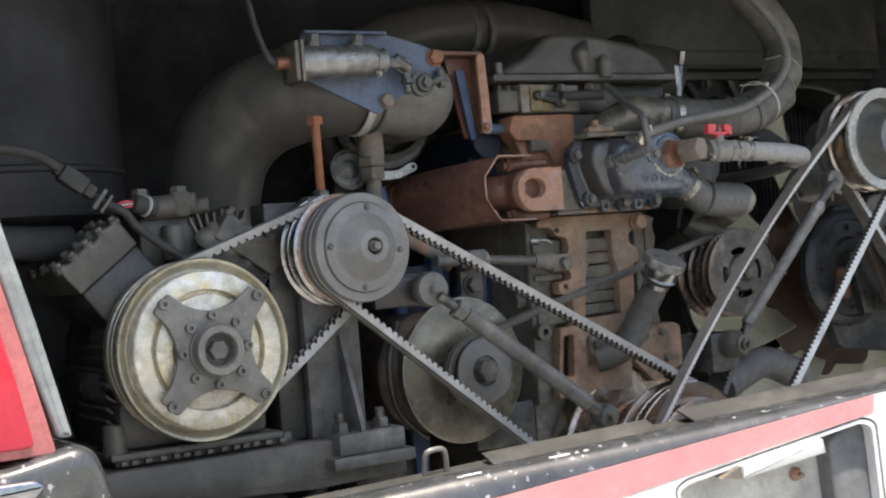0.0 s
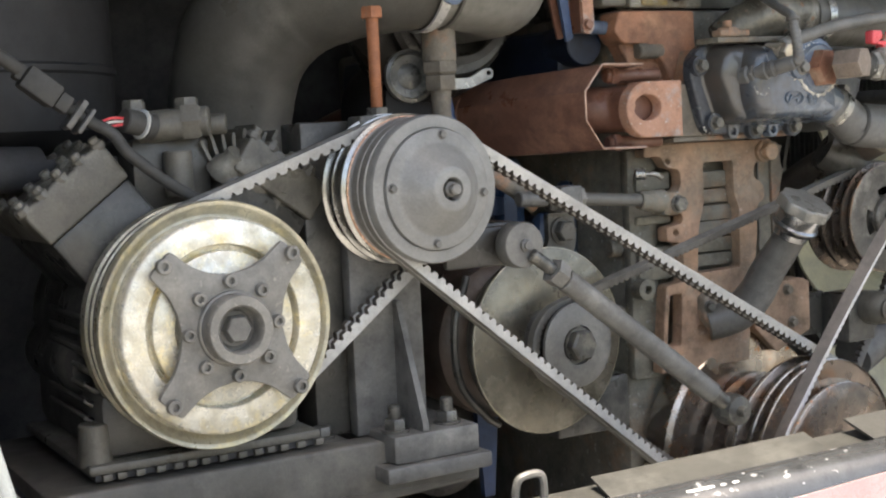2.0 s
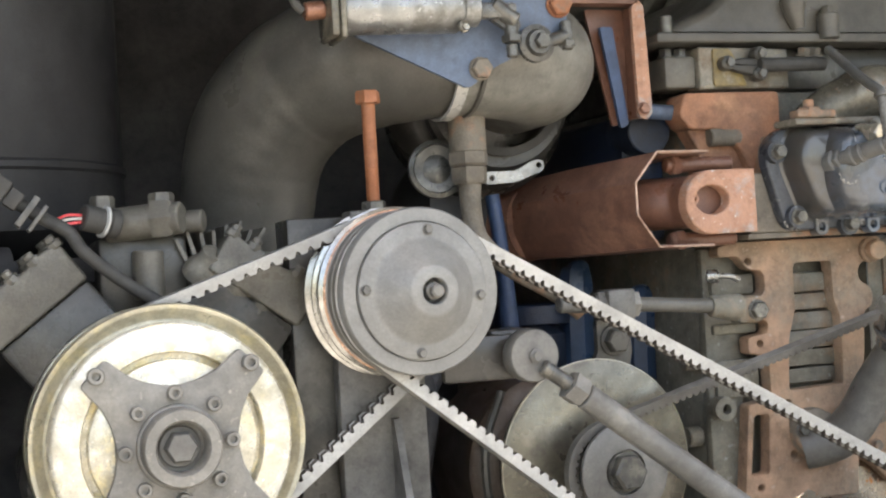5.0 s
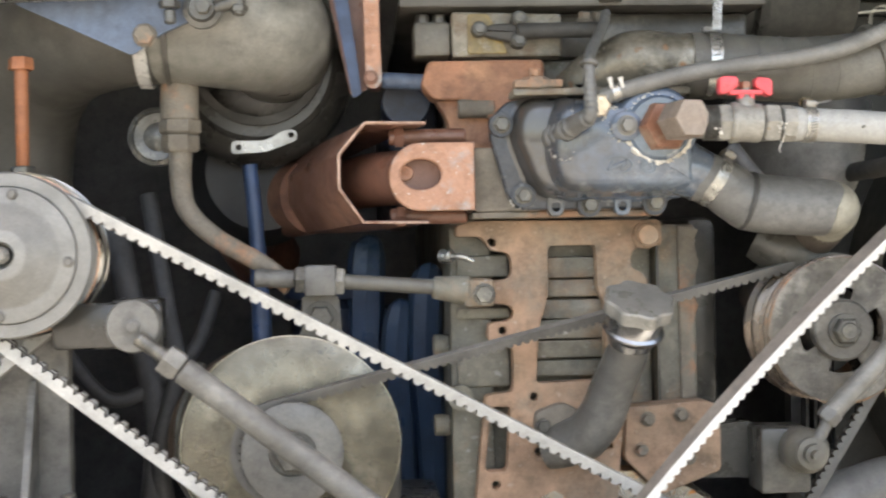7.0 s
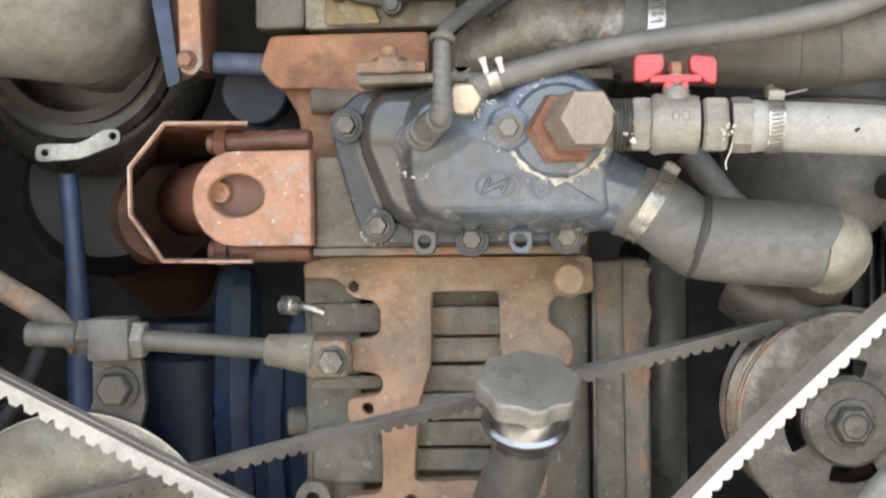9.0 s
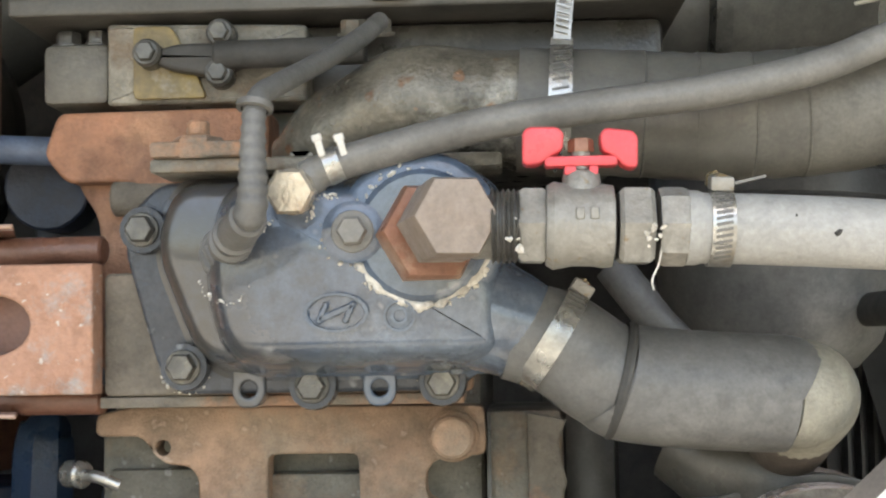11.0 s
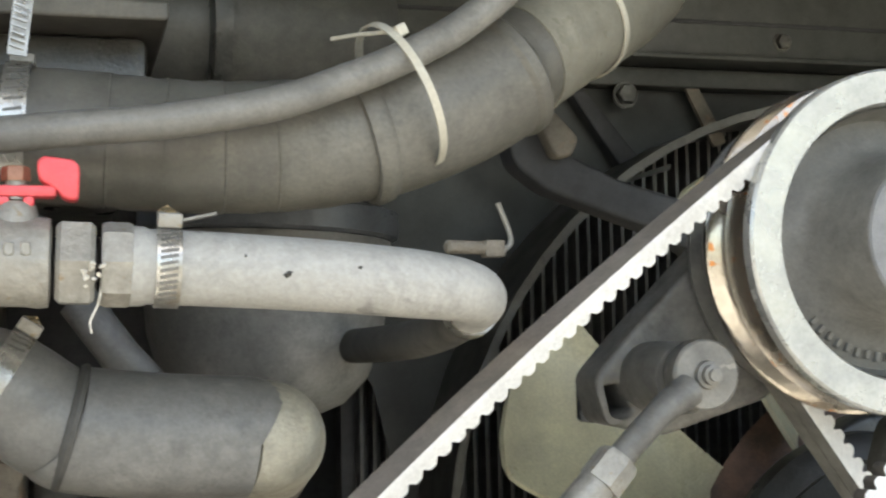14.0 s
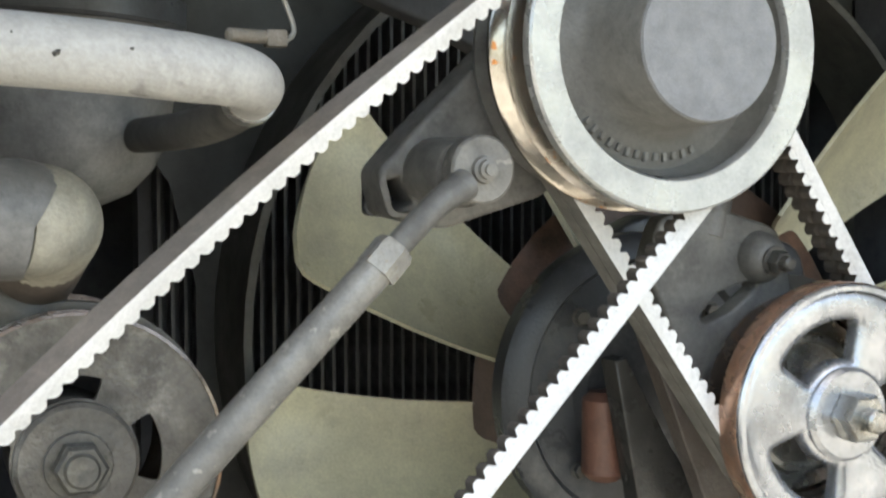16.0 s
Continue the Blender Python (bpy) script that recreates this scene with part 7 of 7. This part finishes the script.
part("collar", lathe([(0.08, 0.1185), (0.0845, 0.1205), (0.0845, 0.136), (0.076, 0.139), (0, 0.139)], (0.316, 1.565, 1.24), (0.04, 0, 1), 48), M["blue_grey"], bw, "dusty blue collar")
xb = thing("intake_casting", "dark dusty intake casting behind the hoses", "casting", (0.30, 1.68, 1.47))
part("body", tube([(0.13, 1.66, 1.50), (0.22, 1.67, 1.515), (0.32, 1.68, 1.52), (0.42, 1.70, 1.52)], [0.045, 0.06, 0.062, 0.058], seg=28), M["cover_paint"], xb)
part("flange", lathe([(0.05, -0.008), (0.078, -0.006), (0.078, 0.006), (0.05, 0.008)], (0.29, 1.678, 1.519), (1, 0.1, 0.03), 32), M["black_iron"], xb)
part("lug", box(0.2, 0.225, 1.6, 1.63, 1.5, 1.545, 0.006), M["bank_iron"], xb)
solo("coolant_pipe", tube([(0.2, 1.44, 1.315), (0.222, 1.436, 1.285), (0.245, 1.44, 1.255), (0.255, 1.45, 1.20)], 0.011), M["rubber_grey"], "thin grey coolant pipe behind the valve", "pipe")
solo("pump_elbow", tube([(0.24, 1.46, 1.215), (0.262, 1.45, 1.20), (0.29, 1.45, 1.185)], [0.028, 0.03, 0.03]), M["black_iron"], "dark dirty pump inlet elbow", "pipe")

# wiring and hoses in the dark behind the alternator
for pts, r in (([(-0.5, 1.62, 1.25), (-0.47, 1.6, 1.12), (-0.445, 1.58, 1.02), (-0.455, 1.57, 0.9), (-0.5, 1.58, 0.8)], 0.016),
               ([(-0.46, 1.64, 1.28), (-0.435, 1.6, 1.15), (-0.42, 1.57, 1.07), (-0.44, 1.56, 0.97), (-0.42, 1.58, 0.84)], 0.011),
               ([(-0.56, 1.6, 1.1), (-0.5, 1.58, 1.04), (-0.44, 1.585, 1.06), (-0.4, 1.6, 1.1), (-0.38, 1.63, 1.16)], 0.009)):
    solo("wiring_loom", tube(pts, r, seg=14), M["dark"], "black sleeved wiring loom behind the alternator", "cable", "wiring looms")
solo("earth_wire", tube([(-0.56, 1.43, 1.05), (-0.553, 1.42, 0.99), (-0.53, 1.415, 0.955), (-0.49, 1.42, 0.93), (-0.465, 1.425, 0.935)], 0.0028, seg=8), M["steel"], "thin grey wire beside the idler post", "wire")

# ---- fan and radiator ----
FX, FY, FZ = 0.93, 1.76, 1.052
fan = thing("cooling_fan", "cream nylon cooling fan with a rusty hub", "fan", (FX, FY, FZ - 0.4))
part("hub", lathe([(0, -0.05), (0.11, -0.05), (0.115, -0.02), (0.10, 0.03), (0.07, 0.05), (0, 0.05)], (FX, FY, FZ), (0, -1, 0), 40), M["rust_red"], fan, "brown rusty hub")
part("hub_disc", lathe([(0, 0.0), (0.205, 0.0), (0.212, 0.004), (0.205, 0.008), (0.13, 0.03), (0, 0.03)], (FX, FY + 0.03, FZ), (0, -1, 0), 40), M["rust_brown"], fan, "brown rusty pressed disc")
for k in range(10):
    a0 = radians(150.5 + 36 * k)
    bm = bmesh.new()
    grid = []
    for i in range(25):
        s = i / 24
        r = 0.185 + 0.24 * s
        half = (0.05 + 0.042 * s) * math.sqrt(1 - 0.55 * max(0, (s - 0.86) / 0.14) ** 3)
        sweep = radians(7) * (1 - s)
        twist = radians(34 - 12 * s)
        row = []
        for j in range(9):
            u = (j / 8 - 0.5) * 2
            off = u * half
            x, z = r, math.cos(twist) * off
            row.append(bm.verts.new((x * math.cos(sweep) - z * math.sin(sweep), -math.sin(twist) * off + 0.022 * (1 - u * u), z * math.cos(sweep) + x * math.sin(sweep))))
        grid.append(row)
    for u, v in zip(grid, grid[1:]):
        for j in range(8):
            bm.faces.new((u[j], u[j + 1], v[j + 1], v[j]))
    bmesh.ops.recalc_face_normals(bm, faces=bm.faces)
    bmesh.ops.solidify(bm, geom=bm.faces[:], thickness=0.004)
    part("blade", turned(bm, Matrix.Translation((FX, FY, FZ)) @ Matrix.Rotation(-a0, 4, "Y")), M["fan"], fan)
rad = thing("radiator", "dark radiator with vertical grey fins behind the fan", "radiator", (0.9, 2.02, 0.62))
part("core_back", box(0.46, 1.28, 2.03, 2.06, 0.64, 1.62, 0), M["dark"], rad)
fin = box(-0.0016, 0.0016, -0.012, 0.012, -0.48, 0.48, 0)
fin_me = bpy.data.meshes.new("fin")
fin.to_mesh(fin_me)
fin.free()
fin_me.materials.append(M["fin"])
for k in range(62):
    ob = new("fin", fin_me)
    ob.parent = rad
    ob.location = Vector((0.475 + 0.013 * k, 2.012, 1.13)) - rad.location
part("tank", box(0.44, 1.29, 1.98, 2.07, 1.6205, 1.68, 0.01), M["panel_grey"], rad)
sh = thing("fan_shroud", "grey-green sheet metal fan shroud with round opening", "shroud", (0.9, 1.93, 0.62))
part("sheet", plate([(0.5, 0.63), (1.29, 0.63), (1.29, 1.56), (0.34, 1.56), (0.34, 1.4), (0.42, 1.33), (0.475, 1.25), (0.5, 1.15)], 1.95, 1.953, [ring2(0.926, 1.106, 0.405, n=64), rounded([(0.775, 1.475), (0.83, 1.505), (0.86, 1.505), (0.86, 1.50), (0.80, 1.488)], 0.006)]), M["shroud_dark"], sh)
part("ring", lathe([(0.404, 0), (0.409, 0), (0.409, 0.118), (0.412, 0.12), (0.412, 0.124), (0.404, 0.124), (0.404, 0)], (0.926, 1.9525, 1.106), (0, -1, 0), 64), M["ring_lit"], sh)
part("top_rail", box(0.44, 1.29, 1.925, 1.949, 1.545, 1.565, 0.003), M["panel_grey"], sh)
part("strut", plate([(0.677, 1.54), (0.694, 1.54), (0.754, 1.47), (0.738, 1.452)], 1.93, 1.9485, [], 0.003), M["dark"], sh)
part("stay_strip", plate([(0.735, 1.446), (0.737, 1.4515), (0.787, 1.467), (0.786, 1.461)], 1.932, 1.938), M["panel_grey"], sh)
for x, z in ((0.735, 1.535), (0.60, 1.53)):
    part("bolt", bolt((x, 1.925, z), r=0.011, h=0.008), M["nut"], sh)
part("tab", plate(rounded([(0.80, 1.555), (0.815, 1.555), (0.85, 1.49), (0.835, 1.485)], 0.004), 1.93, 1.935), M["rust_grey"], sh)
gp = thing("grey_panel", "dusty grey-brown panel above the radiator", "panel", (0.85, 1.915, 1.57))
part("sheet", box(0.40, 1.29, 1.90, 1.93, 1.572, 1.99, 0.002), M["panel_grey"], gp)
part("bottom_fold", box(0.40, 1.29, 1.885, 1.955, 1.566, 1.5715, 0.002), M["panel_grey"], gp)
part("seam", box(0.40, 1.29, 1.897, 1.8997, 1.605, 1.609, 0.001), M["dark"], gp)
for x in (0.62, 0.9, 1.15):
    part("bolt", bolt((x, 1.90, 1.59), r=0.008, h=0.006), M["nut"], gp)
fm = thing("fan_mount", "dark fan bearing mount with rusty clamp", "mount", (0.78, 1.66, 0.95))
part("bearing", lathe([(0, 0), (0.06, 0), (0.075, 0.02), (0.075, 0.10), (0.05, 0.12), (0.03, 0.15), (0, 0.15)], (0.93, 1.70, 1.10), (0, -1, 0), 36), M["black_iron"], fm)
part("frame_plate", plate(rounded([(0.74, 1.20), (0.79, 1.23), (0.95, 1.20), (1.0, 1.0), (0.92, 0.9), (0.76, 0.92), (0.72, 1.05)], 0.02), 1.61, 1.635, [], 0.005), M["drum_grey"], fm)
part("stay_arm", plate(rounded([(0.522, 1.45), (0.535, 1.475), (0.553, 1.47), (0.57, 1.437), (0.616, 1.416), (0.673, 1.40), (0.76, 1.35), (0.74, 1.325), (0.643, 1.376), (0.605, 1.389), (0.554, 1.407), (0.53, 1.425)], 0.006), 1.672, 1.70, [], 0.004), M["dark"], fm, "black pressed steel arm")
part("rusty_clamp", turned(plate(rounded([(-0.016, -0.024), (-0.012, 0.012), (-0.02, 0.03), (0.004, 0.034), (0.012, 0.012), (0.018, -0.02), (0.0, -0.032)], 0.006), -0.01, 0.012, [], 0.004), pose(0.557, 1.66, 1.45, 0, -32, 0) @ Matrix.Scale(0.72, 4)), M["rust_grey"], fm, "mottled rusty clamp")
part("drum", lathe([(0, 0), (0.112, 0), (0.123, 0.01), (0.123, 0.026), (0.115, 0.034), (0.104, 0.036), (0.1, 0.03), (0.066, 0.034), (0.06, 0.046), (0, 0.046)], (0.77, 1.605, 1.093), (0, -1, 0), 56), M["drum_grey"], fm, "dark grey oily drum")
for k in range(8):
    part("drum_bolt", bolt((0.77 + 0.084 * math.cos(k * 0.785), 1.571, 1.093 + 0.084 * math.sin(k * 0.785)), r=0.006, h=0.005), M["black_iron"], fm)
part("rust_cover", rod((0.72, 1.55, 1.03), (0.72, 1.55, 1.098), 0.017, bev=0.006), M["rust_red"], fm)

# ---- bus rear: bumper, lamp and corner ----
bu = thing("rear_bumper", "white bus bumper with red stripe, black lip and dusty sill", "bumper", (0.1, 1.03, 0.6))
FRB = Matrix.Translation((-0.451, 1.11, 0.921)) @ Matrix.Rotation(radians(-11.6), 4, "Z") @ Matrix.Rotation(radians(-3.7), 4, "Y")


def along(prof, u0, u1, bev=0.0):
    """A strip of the bumper: the profile (forward, up) drawn from u0 to u1 along it."""
    bm = bmesh.new()
    a = [bm.verts.new((u0, -v, w)) for v, w in prof]
    b = [bm.verts.new((u1, -v, w)) for v, w in prof]
    k = len(prof)
    for i in range(k):
        bm.faces.new((a[i], a[(i + 1) % k], b[(i + 1) % k], b[i]))
    bm.faces.new(a[::-1])
    bm.faces.new(b)
    bmesh.ops.recalc_face_normals(bm, faces=bm.faces)
    return turned(bm, FRB)


part("sill_plate", along([(0, 0), (0, -0.003), (0.046, -0.014), (0.046, -0.011)], 0.0, 0.245), M["dust_plate"], bu)
part("sill_plate", along([(-0.004, 0.004), (-0.004, 0.001), (0.046, -0.010), (0.046, -0.0075)], 0.297, 1.6), M["dust_plate"], bu)
part("sill_base", along([(-0.01, -0.012), (-0.01, -0.03), (0.046, -0.03), (0.046, -0.0145)], -0.5, 1.6), M["dust_plate"], bu)
def edge_height(u):
    """Height of the seam between black lip and painted panel."""
    return min(-0.041 + 0.05 * u, -0.0125)


def front_plate(outline, v0, v1, holes=(), bev=0.0):
    return turned(plate(outline, -v0, -v1, holes, bev), FRB)


bm = bmesh.new()
rows = []
for u in (-0.55, 0.0, 0.3, 0.57, 1.0, 1.6):
    e = edge_height(u)
    rows.append([bm.verts.new((u, -v, -0.0075 + (e + 0.0075) * k)) for v, k in ((0.0465, 0.05), (0.056, 0.0), (0.066, 0.05), (0.075, 0.18), (0.083, 0.42), (0.088, 0.72), (0.0905, 1.0), (0.0465, 1.0))])
for p, q in zip(rows, rows[1:]):
    for k in range(8):
        bm.faces.new((p[k], p[(k + 1) % 8], q[(k + 1) % 8], q[k]))
bm.faces.new(rows[0][::-1])
bm.faces.new(rows[-1])
bmesh.ops.recalc_face_normals(bm, faces=bm.faces)
part("black_lip", turned(bm, FRB), M["bus_black"], bu)
recess = rounded([(0.232, -0.30), (0.229, -0.082), (0.246, -0.0725), (0.535, -0.0415), (0.556, -0.052), (0.55, -0.30)], 0.014, 5)
part("white_panel", front_plate([(-0.55, edge_height(-0.55) - 0.001), (0.57, -0.0137), (1.6, -0.0137), (1.6, -0.34), (-0.55, -0.34)], 0.091, 0.047, [recess], 0.0), M["bus_white"], bu)
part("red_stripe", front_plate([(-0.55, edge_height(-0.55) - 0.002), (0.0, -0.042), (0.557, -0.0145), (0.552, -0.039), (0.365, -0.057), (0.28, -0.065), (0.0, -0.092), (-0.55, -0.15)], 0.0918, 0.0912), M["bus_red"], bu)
part("recess_rim", front_plate(rounded([(0.235, -0.296), (0.232, -0.084), (0.248, -0.0755), (0.534, -0.0445), (0.553, -0.054), (0.547, -0.296)], 0.013, 5), 0.09, 0.049, [rounded([(0.24, -0.29), (0.237, -0.088), (0.25, -0.081), (0.53, -0.05), (0.547, -0.058), (0.542, -0.29)], 0.012, 5)]), M["bus_white"], bu)
part("plate_recess", front_plate([(0.2, -0.33), (0.2, -0.03), (0.6, -0.03), (0.6, -0.33)], 0.036, 0.03), M["recess_white"], bu, "dusty white recess panel")
part("recess_lip", front_plate(rounded([(0.326, -0.0865), (0.327, -0.069), (0.456, -0.0565), (0.458, -0.0765)], 0.002), 0.106, 0.037, [], 0.003), M["bus_white"], bu)
part("recess_clip", front_plate([(0.296, -0.081), (0.326, -0.07), (0.3255, -0.087)], 0.1, 0.06), M["rust_grey"], bu)
part("recess_bolt", turned(J(bolt((0.447, -0.0365, -0.112), r=0.008, h=0.008), rod((0.447, -0.045, -0.112), (0.447, -0.058, -0.112), 0.0035)), FRB), M["rust_grey"], bu)
part("recess_side", front_plate(rounded([(0.484, -0.33), (0.486, -0.072), (0.5, -0.062), (0.548, -0.052), (0.56, -0.33)], 0.004), 0.07, 0.037, [], 0.004), M["recess_grey"], bu, "grey plastic side of the recess")
rng = random.Random(4)
for u0, n in ((0.10, 8), (-0.05, 8), (0.09, 5)):
    for k in range(n):
        u = u0 + rng.uniform(-0.022, 0.022)
        part("paint_chip", turned(box(-0.004, 0.004, -0.0015, 0.0015, -0.0003, 0.0003, 0), FRB @ pose(u, -0.0722 - rng.uniform(-0.002, 0.002), -0.0112, 22, 3, rng.uniform(-35, 35))), M["bus_white"], bu)
st = thing("hatch_striker", "small bent steel latch loop on the sill", "latch", (-0.5, 1.1, 0.895))
part("loop", tube([(-0.535, 1.12, 0.90), (-0.535, 1.115, 0.925), (-0.53, 1.112, 0.934), (-0.512, 1.11, 0.935), (-0.507, 1.11, 0.925), (-0.505, 1.113, 0.90)], 0.004, seg=8), M["steel"], st)
part("base", box(-0.545, -0.49, 1.10, 1.135, 0.888, 0.9, 0.002), M["steel"], st)
tl = thing("tail_lamp", "red rear lamp with grey seal on the bus corner", "lamp", (-1.15, 0.97, 1.03))
part("lens", plate(rounded([(-1.26, 1.032), (-1.069, 1.032), (-1.084, 1.11), (-1.106, 1.2), (-1.15, 1.38), (-1.26, 1.38)], 0.008), 0.931, 0.99, [], 0.003), M["lens"], tl)
part("lens_border", plate(rounded([(-1.26, 1.022), (-1.046, 1.022), (-1.066, 1.11), (-1.088, 1.2), (-1.13, 1.38), (-1.26, 1.38)], 0.006), 0.9405, 1.0, [], 0.002), M["lens_pale"], tl, "paler red lens border")
part("seal", plate(rounded([(-1.043, 1.037), (-1.029, 1.037), (-1.041, 1.09), (-1.056, 1.155), (-1.077, 1.236), (-1.113, 1.38), (-1.128, 1.38), (-1.087, 1.2), (-1.065, 1.11)], 0.004), 0.94, 1.02, [], 0.005), M["trim_grey"], tl, "pale rubber seal")
co = thing("bus_corner", "black bumper corner below the rear lamp", "body panel", (-1.13, 1.0, 0.6))
part("bumper_corner", plate(rounded([(-1.3, 0.55), (-1.3, 1.014), (-1.1, 1.016), (-1.025, 1.03), (-1.008, 1.019), (-0.998, 0.99), (-0.985, 0.93), (-0.985, 0.55)], 0.012), 0.925, 1.06, [], 0.018), M["bus_black"], co)
part("chrome_strip", plate(rounded([(-1.3, 0.978), (-1.3, 1.004), (-1.075, 1.003), (-1.064, 0.996), (-1.075, 0.984)], 0.005), 0.915, 0.9245, [], 0.005), M["chrome"], co)
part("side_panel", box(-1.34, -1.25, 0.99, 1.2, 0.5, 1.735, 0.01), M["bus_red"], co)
part("frame_post", box(-1.24, -1.13, 1.03, 1.2, 1.03, 1.735, 0.01), M["dark"], co)
